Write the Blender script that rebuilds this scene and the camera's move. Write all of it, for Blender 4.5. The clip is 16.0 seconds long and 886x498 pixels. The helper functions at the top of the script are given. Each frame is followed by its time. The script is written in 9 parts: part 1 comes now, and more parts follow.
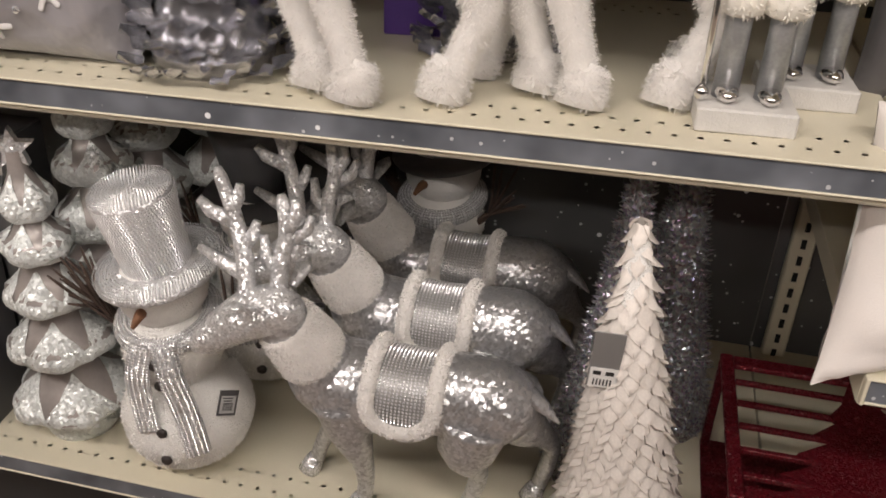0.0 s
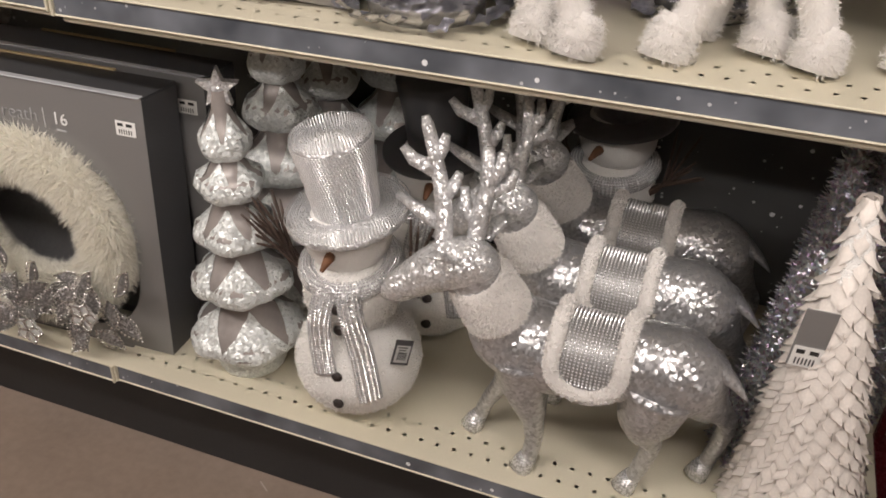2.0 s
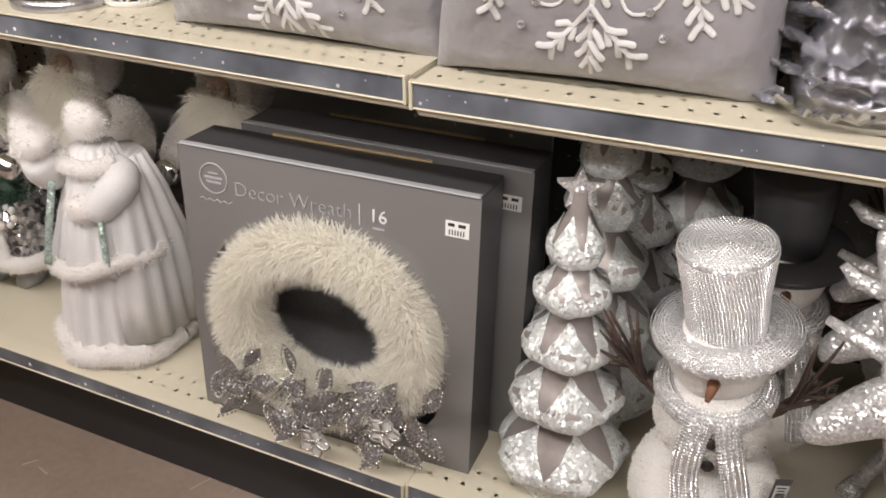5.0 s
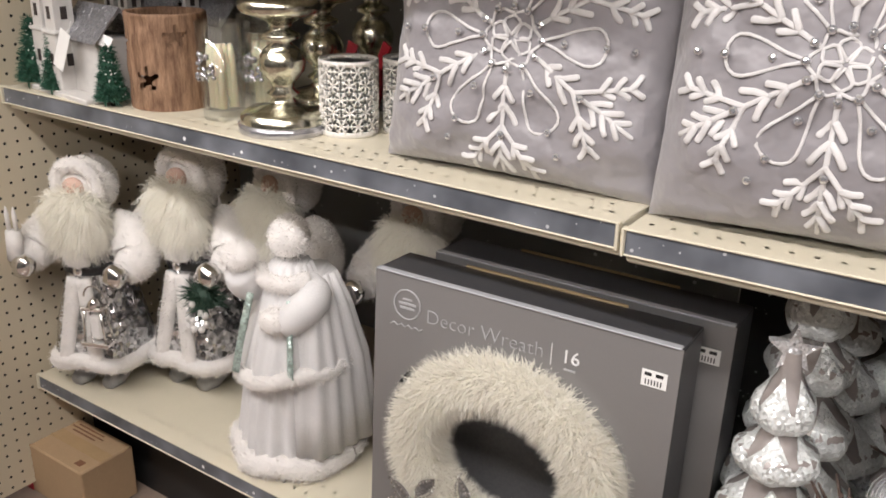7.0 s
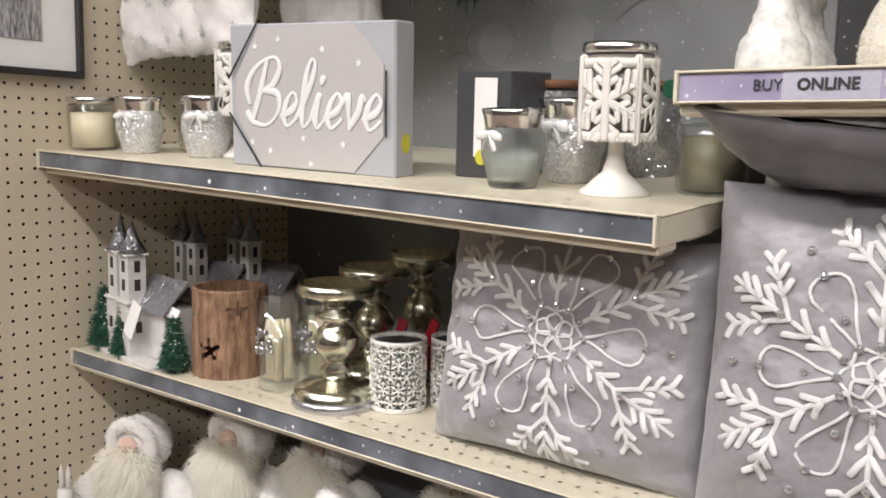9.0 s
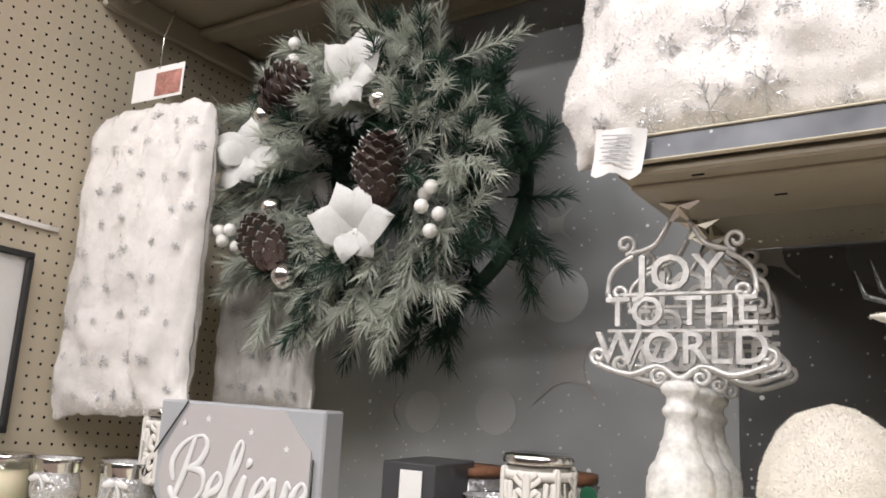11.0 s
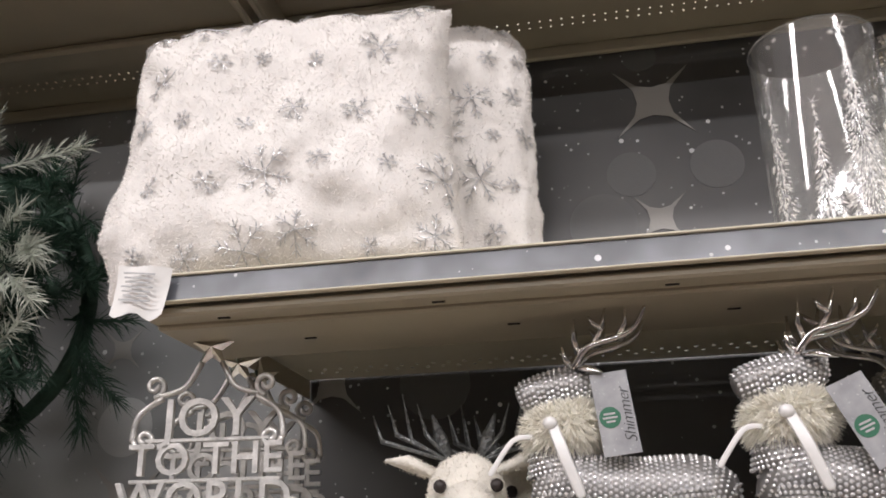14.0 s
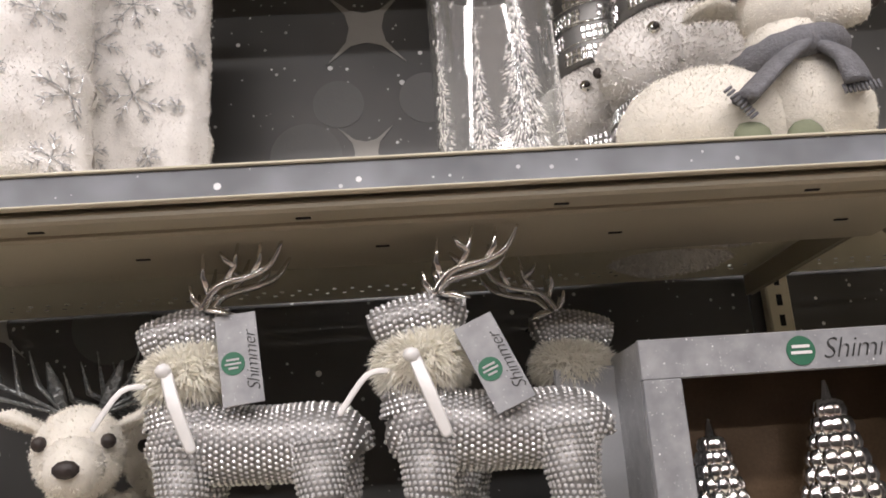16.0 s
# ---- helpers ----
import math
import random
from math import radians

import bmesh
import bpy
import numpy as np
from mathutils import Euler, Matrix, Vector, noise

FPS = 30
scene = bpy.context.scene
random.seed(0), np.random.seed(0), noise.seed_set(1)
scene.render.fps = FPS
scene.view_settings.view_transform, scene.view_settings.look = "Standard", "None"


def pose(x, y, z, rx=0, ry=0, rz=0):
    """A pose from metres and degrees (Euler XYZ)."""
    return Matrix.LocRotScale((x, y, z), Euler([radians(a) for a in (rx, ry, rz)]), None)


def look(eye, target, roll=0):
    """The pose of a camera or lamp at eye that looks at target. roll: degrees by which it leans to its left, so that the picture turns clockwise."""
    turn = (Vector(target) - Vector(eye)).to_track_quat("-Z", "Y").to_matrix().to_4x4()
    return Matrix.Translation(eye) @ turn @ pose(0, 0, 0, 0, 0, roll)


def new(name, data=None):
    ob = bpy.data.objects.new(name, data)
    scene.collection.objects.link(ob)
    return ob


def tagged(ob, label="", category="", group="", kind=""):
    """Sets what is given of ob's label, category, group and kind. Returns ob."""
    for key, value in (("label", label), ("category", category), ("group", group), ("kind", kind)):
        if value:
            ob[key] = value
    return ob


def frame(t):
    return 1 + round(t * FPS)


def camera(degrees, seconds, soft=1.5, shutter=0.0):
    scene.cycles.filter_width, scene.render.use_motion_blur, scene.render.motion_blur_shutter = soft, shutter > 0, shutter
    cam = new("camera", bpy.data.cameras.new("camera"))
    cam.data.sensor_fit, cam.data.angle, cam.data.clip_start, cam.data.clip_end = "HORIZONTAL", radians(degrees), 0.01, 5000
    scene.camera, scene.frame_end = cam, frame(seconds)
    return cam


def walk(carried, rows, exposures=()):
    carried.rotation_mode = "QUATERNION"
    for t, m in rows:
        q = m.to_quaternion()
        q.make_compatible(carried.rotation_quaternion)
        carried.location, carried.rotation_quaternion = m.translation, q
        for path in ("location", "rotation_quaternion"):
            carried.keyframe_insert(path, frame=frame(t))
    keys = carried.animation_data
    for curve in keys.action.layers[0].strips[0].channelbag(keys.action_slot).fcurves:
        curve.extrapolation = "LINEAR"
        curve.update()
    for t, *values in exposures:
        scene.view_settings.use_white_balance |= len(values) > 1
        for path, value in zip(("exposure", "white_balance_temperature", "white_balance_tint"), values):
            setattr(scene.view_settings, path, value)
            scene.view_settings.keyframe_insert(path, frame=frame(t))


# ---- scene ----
cam = camera(53.7, 16.0, 1.75)
PATH = [
    (0, (-0.121, 0.046, 1.212), (-0.487, 1.725, 0.189), 2.1),
    (0.5, (-0.157, 0.033, 1.19), (-0.507, 1.665, 0.088), 3.8),
    (1, (-0.174, 0.027, 1.18), (-0.563, 1.632, 0.052), 3.3),
    (1.5, (-0.202, 0.018, 1.178), (-0.66, 1.612, 0.061), 3.4),
    (2, (-0.236, 0.007, 1.185), (-0.792, 1.598, 0.108), 2.5),
    (2.5, (-0.302, 0.025, 1.186), (-0.907, 1.588, 0.095), 2.3),
    (3, (-0.393, 0.06, 1.182), (-0.989, 1.585, 0.033), 0.6),
    (3.5, (-0.461, 0.059, 1.202), (-1.123, 1.618, 0.138), 1.1),
    (3.7, (-0.491, 0.047, 1.202), (-1.143, 1.629, 0.166), 1.7),
    (5.8, (-0.687, 0.009, 1.151), (-1.499, 1.58, 0.215), 0.2),
    (6, (-0.695, 0.005, 1.156), (-1.54, 1.571, 0.245), 0.4),
    (6.5, (-0.705, -0.009, 1.172), (-1.699, 1.529, 0.369), 0.7),
    (7, (-0.713, -0.018, 1.182), (-1.755, 1.527, 0.456), 1.3),
    (7.5, (-0.713, -0.019, 1.212), (-1.776, 1.568, 0.618), 1.0),
    (8, (-0.718, -0.027, 1.226), (-1.815, 1.567, 0.722), 1.7),
    (8.5, (-0.71, -0.035, 1.247), (-1.856, 1.553, 0.843), 1.3),
    (9, (-0.701, -0.041, 1.276), (-1.905, 1.538, 1.034), 1.3),
    (9.5, (-0.694, -0.041, 1.298), (-1.87, 1.573, 1.196), 1.4),
    (10, (-0.69, -0.056, 1.345), (-1.823, 1.59, 1.435), 2.2),
    (10.2, (-0.689, -0.067, 1.356), (-1.819, 1.573, 1.541), 2.4),
    (12.3, (-0.634, -0.085, 1.444), (-1.511, 1.591, 2.095), 2.0),
    (12.5, (-0.627, -0.079, 1.446), (-1.442, 1.618, 2.123), 1.8),
    (13, (-0.601, -0.058, 1.458), (-1.265, 1.687, 2.177), 0.8),
    (13.5, (-0.587, -0.044, 1.457), (-1.115, 1.747, 2.175), 0.2),
    (14, (-0.559, -0.013, 1.454), (-0.886, 1.84, 2.134), -1.4),
    (14.5, (-0.507, 0.017, 1.473), (-0.61, 1.897, 2.148), -3.2),
    (15, (-0.468, 0.045, 1.479), (-0.438, 1.93, 2.147), -4.2),
    (15.5, (-0.436, 0.068, 1.478), (-0.335, 1.966, 2.102), -4.4),
    (16, (-0.397, 0.087, 1.467), (-0.287, 2.013, 1.994), -4.2),
]
walk(cam, [(t, look(eye, target, roll)) for t, eye, target, roll in PATH],
     [(0, -0.34, 6800, 15), (2, -0.27, 6750, 15), (3.5, -0.07, 6600, 15), (5.8, 0.08, 6500, 14), (7, 0.12, 6400, 14), (8.5, 0.16, 6300, 13), (9.1, 0.08, 6280, 13), (10, 0.06, 6250, 13), (12.5, -0.2, 6250, 15), (15.2, -0.3, 6350, 16), (16, -0.2, 6400, 16)])

# warm white store lighting comes from strips on the ceiling
W = bpy.data.worlds.new("store_air")
scene.world = W
W.use_nodes = True
W.node_tree.nodes["Background"].inputs[0].default_value = (0.95, 0.92, 0.86, 1)
W.node_tree.nodes["Background"].inputs[1].default_value = 0.01
scene.view_settings.exposure = 0.0


def strip_light(x, y, z, length, width, watts):
    d = bpy.data.lights.new("ceiling_strip", "AREA")
    d.shape, d.size, d.size_y, d.energy, d.color = "RECTANGLE", length, width, watts, (1.0, 0.965, 0.915)
    ob = new("ceiling_strip_lamp", d)
    ob.matrix_basis = pose(x, y, z, 0, 0, 0)


for lx, ly, lw in ((-1.2, -1.6, 295), (-0.7, -4.6, 370), (-0.7, -10.5, 1250), (-0.7, 3.6, 90)):
    strip_light(lx, ly, 4.0, 8.0, 0.3, lw)

# ------------------------------------------------------------------ materials


def nodes_of(name):
    m = bpy.data.materials.new(name)
    m.use_nodes = True
    t = m.node_tree
    return m, t.nodes, t.links, t.nodes["Principled BSDF"]


def noise_node(n, l, scale, detail=3.0, coords=None, rough=0.55):
    x = n.new("ShaderNodeTexNoise")
    x.inputs["Scale"].default_value, x.inputs["Detail"].default_value, x.inputs["Roughness"].default_value = scale, detail, rough
    if coords:
        l.new(coords, x.inputs["Vector"])
    return x


def shade(c, k):
    return (min(1, c[0] * k), min(1, c[1] * k), min(1, c[2] * k), 1)


def mat(name, col, rough=0.5, metal=0.0, vary=0.12, scale=14, bump=0.15, bscale=260, coat=0.0, sheen=0.0, depth=0.002, random_obj=0.0, sub=0.0):
    m, n, l, p = nodes_of(name)
    tc = n.new("ShaderNodeTexCoord").outputs["Object"]
    a, b = noise_node(n, l, scale, 4, tc), noise_node(n, l, bscale, 2, tc)
    ramp = n.new("ShaderNodeValToRGB")
    ramp.color_ramp.elements[0].color, ramp.color_ramp.elements[1].color = shade(col, 1 - vary), shade(col, 1 + vary)
    ramp.color_ramp.elements[0].position, ramp.color_ramp.elements[1].position = 0.3, 0.7
    mix = n.new("ShaderNodeMath")
    mix.operation = "MULTIPLY_ADD"
    mix.inputs[1].default_value = 0.3
    l.new(b.outputs["Fac"], mix.inputs[0])
    sc = n.new("ShaderNodeMath")
    sc.operation = "MULTIPLY"
    sc.inputs[1].default_value = 0.7
    l.new(a.outputs["Fac"], sc.inputs[0])
    l.new(sc.outputs[0], mix.inputs[2])
    l.new(mix.outputs[0], ramp.inputs[0])
    out = ramp.outputs[0]
    if random_obj:
        oi = n.new("ShaderNodeObjectInfo")
        hs = n.new("ShaderNodeHueSaturation")
        mr = n.new("ShaderNodeMapRange")
        mr.inputs[3].default_value, mr.inputs[4].default_value = 1 - random_obj, 1 + random_obj
        l.new(oi.outputs["Random"], mr.inputs[0])
        l.new(mr.outputs[0], hs.inputs["Value"])
        l.new(out, hs.inputs["Color"])
        out = hs.outputs[0]
    l.new(out, p.inputs["Base Color"])
    rr = n.new("ShaderNodeMapRange")
    rr.inputs[3].default_value, rr.inputs[4].default_value = max(0.02, rough * 0.8), min(1, rough * 1.2)
    l.new(a.outputs["Fac"], rr.inputs[0])
    l.new(rr.outputs[0], p.inputs["Roughness"])
    p.inputs["Metallic"].default_value = metal
    p.inputs["Coat Weight"].default_value = coat
    p.inputs["Sheen Weight"].default_value = sheen
    if sub:
        p.inputs["Subsurface Weight"].default_value, p.inputs["Subsurface Scale"].default_value = sub, 0.01
    if bump:
        bp = n.new("ShaderNodeBump")
        bp.inputs["Strength"].default_value, bp.inputs["Distance"].default_value = bump, depth
        l.new(b.outputs["Fac"], bp.inputs["Height"])
        l.new(bp.outputs[0], p.inputs["Normal"])
    return m


def glitter(name, col, cell, rough=0.2, tilt=0.5, metal=0.9, regular=1.0, vary=0.35, hue=0.0):
    """Facets of cell metres, each turned its own way, so that some of them catch the lamps."""
    m, n, l, p = nodes_of(name)
    tc = n.new("ShaderNodeTexCoord").outputs["Object"]
    v = n.new("ShaderNodeTexVoronoi")
    v.inputs["Scale"].default_value, v.inputs["Randomness"].default_value = 1 / cell, regular
    l.new(tc, v.inputs["Vector"])
    g = n.new("ShaderNodeNewGeometry")
    s = n.new("ShaderNodeVectorMath")
    s.operation = "SUBTRACT"
    s.inputs[1].default_value = (0.5, 0.5, 0.5)
    l.new(v.outputs["Color"], s.inputs[0])
    k = n.new("ShaderNodeVectorMath")
    k.operation = "SCALE"
    k.inputs["Scale"].default_value = tilt * 2
    l.new(s.outputs[0], k.inputs[0])
    ad = n.new("ShaderNodeVectorMath")
    l.new(k.outputs[0], ad.inputs[0])
    l.new(g.outputs["Normal"], ad.inputs[1])
    nm = n.new("ShaderNodeVectorMath")
    nm.operation = "NORMALIZE"
    l.new(ad.outputs[0], nm.inputs[0])
    l.new(nm.outputs[0], p.inputs["Normal"])
    sep = n.new("ShaderNodeSeparateColor")
    l.new(v.outputs["Color"], sep.inputs[0])
    r = n.new("ShaderNodeValToRGB")
    r.color_ramp.elements[0].color, r.color_ramp.elements[1].color = shade(col, 1 - vary), shade(col, 1 + vary * 0.6)
    l.new(sep.outputs[1], r.inputs[0])
    out = r.outputs[0]
    if hue:
        mx = n.new("ShaderNodeMix")
        mx.data_type = "RGBA"
        mx.inputs[0].default_value = hue
        l.new(out, mx.inputs[6])
        l.new(v.outputs["Color"], mx.inputs[7])
        out = mx.outputs[2]
    l.new(out, p.inputs["Base Color"])
    p.inputs["Roughness"].default_value, p.inputs["Metallic"].default_value = rough, metal
    return m


def stones(name, cell):
    """Rows of small faceted stones: bright domes with dark settings between them."""
    m, n, l, p = nodes_of(name)
    tc = n.new("ShaderNodeTexCoord").outputs["Object"]
    v = n.new("ShaderNodeTexVoronoi")
    v.inputs["Scale"].default_value, v.inputs["Randomness"].default_value = 1 / cell, 0.6
    l.new(tc, v.inputs["Vector"])
    r = n.new("ShaderNodeValToRGB")
    e = r.color_ramp.elements
    e[0].position, e[1].position = 0.40, 0.64
    e[0].color, e[1].color = (0.9, 0.9, 0.9, 1), (0.5, 0.495, 0.49, 1)
    l.new(v.outputs["Distance"], r.inputs[0])
    l.new(r.outputs[0], p.inputs["Base Color"])
    g = n.new("ShaderNodeNewGeometry")
    s = n.new("ShaderNodeVectorMath")
    s.operation = "SUBTRACT"
    s.inputs[1].default_value = (0.5, 0.5, 0.5)
    l.new(v.outputs["Color"], s.inputs[0])
    k = n.new("ShaderNodeVectorMath")
    k.operation = "SCALE"
    k.inputs["Scale"].default_value = 0.55
    l.new(s.outputs[0], k.inputs[0])
    ad = n.new("ShaderNodeVectorMath")
    l.new(k.outputs[0], ad.inputs[0])
    l.new(g.outputs["Normal"], ad.inputs[1])
    nm = n.new("ShaderNodeVectorMath")
    nm.operation = "NORMALIZE"
    l.new(ad.outputs[0], nm.inputs[0])
    bp = n.new("ShaderNodeBump")
    bp.invert = True
    bp.inputs["Strength"].default_value, bp.inputs["Distance"].default_value = 0.5, cell * 0.35
    l.new(v.outputs["Distance"], bp.inputs["Height"])
    l.new(nm.outputs[0], bp.inputs["Normal"])
    l.new(bp.outputs[0], p.inputs["Normal"])
    p.inputs["Roughness"].default_value, p.inputs["Metallic"].default_value = 0.2, 0.6
    return m


def thin_glass(name, tint=(0.97, 0.98, 0.98), veil=0.0):
    """A clear wall: see-through, with a mirror gloss that grows at the edges and, if wanted, a faint milky film."""
    m, n, l, p = nodes_of(name)
    n.remove(p)
    t, g, x, f = n.new("ShaderNodeBsdfTransparent"), n.new("ShaderNodeBsdfGlossy"), n.new("ShaderNodeMixShader"), n.new("ShaderNodeLayerWeight")
    t.inputs[0].default_value = (*tint, 1)
    g.inputs["Roughness"].default_value = 0.04
    f.inputs[0].default_value = 0.5
    w, k = n.new("ShaderNodeMath"), n.new("ShaderNodeMath")
    w.operation, k.operation = "POWER", "MULTIPLY_ADD"
    w.inputs[1].default_value, k.inputs[1].default_value, k.inputs[2].default_value = 3.0, 0.6, 0.08
    l.new(f.outputs["Facing"], w.inputs[0])
    l.new(w.outputs[0], k.inputs[0])
    l.new(k.outputs[0], x.inputs[0])
    l.new(t.outputs[0], x.inputs[1])
    if veil:
        d, v = n.new("ShaderNodeBsdfDiffuse"), n.new("ShaderNodeMixShader")
        v.inputs[0].default_value = veil
        l.new(t.outputs[0], v.inputs[1])
        l.new(d.outputs[0], v.inputs[2])
        l.new(v.outputs[0], x.inputs[1])
    l.new(g.outputs[0], x.inputs[2])
    l.new(x.outputs[0], n["Material Output"].inputs[0])
    return m


def soft(m, part_through=0.3):
    """Lets a share of the light through, as fine fibres do."""
    n, l = m.node_tree.nodes, m.node_tree.links
    p = n["Principled BSDF"]
    t, x = n.new("ShaderNodeBsdfTranslucent"), n.new("ShaderNodeMixShader")
    x.inputs[0].default_value = part_through
    t.inputs[0].default_value = p.inputs["Base Color"].default_value
    if p.inputs["Base Color"].links:
        l.new(p.inputs["Base Color"].links[0].from_socket, t.inputs[0])
    l.new(p.outputs[0], x.inputs[1])
    l.new(t.outputs[0], x.inputs[2])
    l.new(x.outputs[0], n["Material Output"].inputs[0])
    return m


def glassy(name, col=(1, 1, 1), rough=0.02):
    m, n, l, p = nodes_of(name)
    p.inputs["Base Color"].default_value = (*col, 1)
    p.inputs["Roughness"].default_value = rough
    p.inputs["Transmission Weight"].default_value, p.inputs["IOR"].default_value = 1.0, 1.45
    return m


def snow_print(name, low, high, dots=60.0, cloud=5.0, rough=0.3, coat=0.3, coat_rough=0.03):
    """A printed card of soft grey clouds with white flecks of snow in two sizes."""
    m, n, l, p = nodes_of(name)
    tc = n.new("ShaderNodeTexCoord").outputs["Object"]
    a = noise_node(n, l, cloud, 3, tc)
    r = n.new("ShaderNodeValToRGB")
    r.color_ramp.elements[0].color, r.color_ramp.elements[1].color = (*low, 1), (*high, 1)
    r.color_ramp.elements[0].position, r.color_ramp.elements[1].position = 0.35, 0.72
    l.new(a.outputs["Fac"], r.inputs[0])
    out = r.outputs[0]
    for scale, size, amount in ((dots, 0.125, 0.95), (dots * 2.3, 0.17, 0.55)):
        v = n.new("ShaderNodeTexVoronoi")
        v.inputs["Scale"].default_value = scale
        l.new(tc, v.inputs["Vector"])
        sp = n.new("ShaderNodeSeparateColor")
        l.new(v.outputs["Color"], sp.inputs[0])
        sz = n.new("ShaderNodeMath")
        sz.operation = "MULTIPLY"
        sz.inputs[1].default_value = size
        l.new(sp.outputs[0], sz.inputs[0])
        lt = n.new("ShaderNodeMath")
        lt.operation = "LESS_THAN"
        l.new(v.outputs["Distance"], lt.inputs[0])
        l.new(sz.outputs[0], lt.inputs[1])
        am = n.new("ShaderNodeMath")
        am.operation = "MULTIPLY"
        am.inputs[1].default_value = amount
        l.new(lt.outputs[0], am.inputs[0])
        mx = n.new("ShaderNodeMix")
        mx.data_type = "RGBA"
        l.new(am.outputs[0], mx.inputs[0])
        l.new(out, mx.inputs[6])
        mx.inputs[7].default_value = (0.82, 0.83, 0.85, 1)
        out = mx.outputs[2]
    l.new(out, p.inputs["Base Color"])
    p.inputs["Roughness"].default_value, p.inputs["Coat Weight"].default_value = rough, coat
    p.inputs["Coat Roughness"].default_value = coat_rough
    return m


def wood(name, a, b, scale=8.0, rough=0.7):
    m, n, l, p = nodes_of(name)
    tc = n.new("ShaderNodeTexCoord").outputs["Object"]
    mp = n.new("ShaderNodeMapping")
    mp.inputs["Scale"].default_value = (6, 6, 1)
    l.new(tc, mp.inputs[0])
    x = noise_node(n, l, scale * 3, 6, mp.outputs[0], 0.7)
    r = n.new("ShaderNodeValToRGB")
    r.color_ramp.elements[0].color, r.color_ramp.elements[1].color = (*a, 1), (*b, 1)
    r.color_ramp.elements[0].position, r.color_ramp.elements[1].position = 0.35, 0.68
    l.new(x.outputs["Fac"], r.inputs[0])
    l.new(r.outputs[0], p.inputs["Base Color"])
    p.inputs["Roughness"].default_value = rough
    bp = n.new("ShaderNodeBump")
    bp.inputs["Strength"].default_value, bp.inputs["Distance"].default_value = 0.7, 0.004
    l.new(x.outputs["Fac"], bp.inputs["Height"])
    l.new(bp.outputs[0], p.inputs["Normal"])
    return m


CREAM = mat("cream_painted_steel", (0.66, 0.61, 0.48), 0.38, vary=0.07, scale=5, bump=0.05, bscale=400)
PEG = mat("tan_pegboard", (0.60, 0.53, 0.40), 0.5, vary=0.06, scale=4, bump=0.08, bscale=500)
# near-black that puts the shade inside slots and peg holes into colour
DARK = mat("recess_shade_black", (0.012, 0.011, 0.011), 0.8, vary=0.2)
BLACK_STEEL = mat("black_base_steel", (0.015, 0.015, 0.016), 0.45, vary=0.3, scale=9)
STRIP = snow_print("grey_snow_price_strip", (0.055, 0.062, 0.075), (0.20, 0.215, 0.245), dots=30, cloud=9, rough=0.3, coat=0.35, coat_rough=0.13)
STRIP_LILAC = snow_print("lilac_online_strip", (0.22, 0.19, 0.30), (0.46, 0.42, 0.55), dots=30, cloud=7, rough=0.2, coat=0.5)
BOKEH_WEST = mat("light_grey_print_disc", (0.46, 0.475, 0.48), 0.4, vary=0.05)
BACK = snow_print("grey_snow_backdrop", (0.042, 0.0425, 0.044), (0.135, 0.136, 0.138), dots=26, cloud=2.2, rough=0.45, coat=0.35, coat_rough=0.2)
# the BACK print again for the west bay, in paler greys and broader clouds
BACK_WEST = snow_print("pale_snow_backdrop", (0.17, 0.178, 0.182), (0.46, 0.475, 0.48), dots=26, cloud=1.7, rough=0.45, coat=0.35, coat_rough=0.2)
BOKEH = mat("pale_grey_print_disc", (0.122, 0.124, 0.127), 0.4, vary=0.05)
STARPRINT = mat("white_print_sparkle", (0.35, 0.34, 0.325), 0.35, vary=0.05)
WHITE_FUR = mat("white_faux_fur", (0.88, 0.85, 0.82), 0.9, vary=0.08, scale=40, bump=0.5, bscale=500, sheen=0.3)
CREAM_FUR = mat("ivory_faux_fur", (0.87, 0.83, 0.75), 0.9, vary=0.1, scale=40, bump=0.5, bscale=500, sheen=0.3)
SNOW = mat("glittery_white_snow", (0.93, 0.91, 0.88), 0.75, vary=0.06, scale=30, bump=0.7, bscale=420, depth=0.004)
SANTA_SEQ = glitter("bold_silver_sequins", (0.66, 0.66, 0.67), 0.0085, 0.14, 0.5, 0.95, 1.0, 0.4)
SILVER_SEQ = glitter("silver_sequins", (0.56, 0.56, 0.575), 0.0042, 0.30, 0.24, 0.72, 1.0, 0.28)
SILVER_FINE = glitter("fine_silver_glitter", (0.78, 0.78, 0.79), 0.0026, 0.3, 0.45, 0.6, 1.0, 0.3)
WHITE_FUR, CREAM_FUR = soft(WHITE_FUR, 0.1), soft(CREAM_FUR, 0.1)
LONG_FUR = soft(mat("long_ivory_fur", (0.97, 0.94, 0.87), 0.85, vary=0.05, scale=30, bump=0.3, bscale=500), 0.45)
FOIL = glitter("pressed_silver_foil", (0.74, 0.74, 0.75), 0.003, 0.28, 0.6, 0.8)
FOIL_GEM = mat("mirror_gem", (0.80, 0.80, 0.80), 0.16, 0.9, vary=0.3, scale=300, bump=0.1)
LEAF_GREY = glitter("grey_glitter_leaf", (0.30, 0.29, 0.285), 0.0025, 0.35, 0.5, 0.5)
RHINE = stones("rhinestone_mesh", 0.0036)
SETTING = mat("grey_stone_setting", (0.26, 0.255, 0.25), 0.4, 0.5, vary=0.1)
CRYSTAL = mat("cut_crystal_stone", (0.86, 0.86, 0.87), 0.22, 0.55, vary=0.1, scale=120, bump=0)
# cream steel with the shade under the upper shelves put into its colour
SHADED_CREAM = mat("shaded_cream_steel", (0.40, 0.36, 0.27), 0.42, vary=0.10, scale=5, bump=0.05, bscale=400)
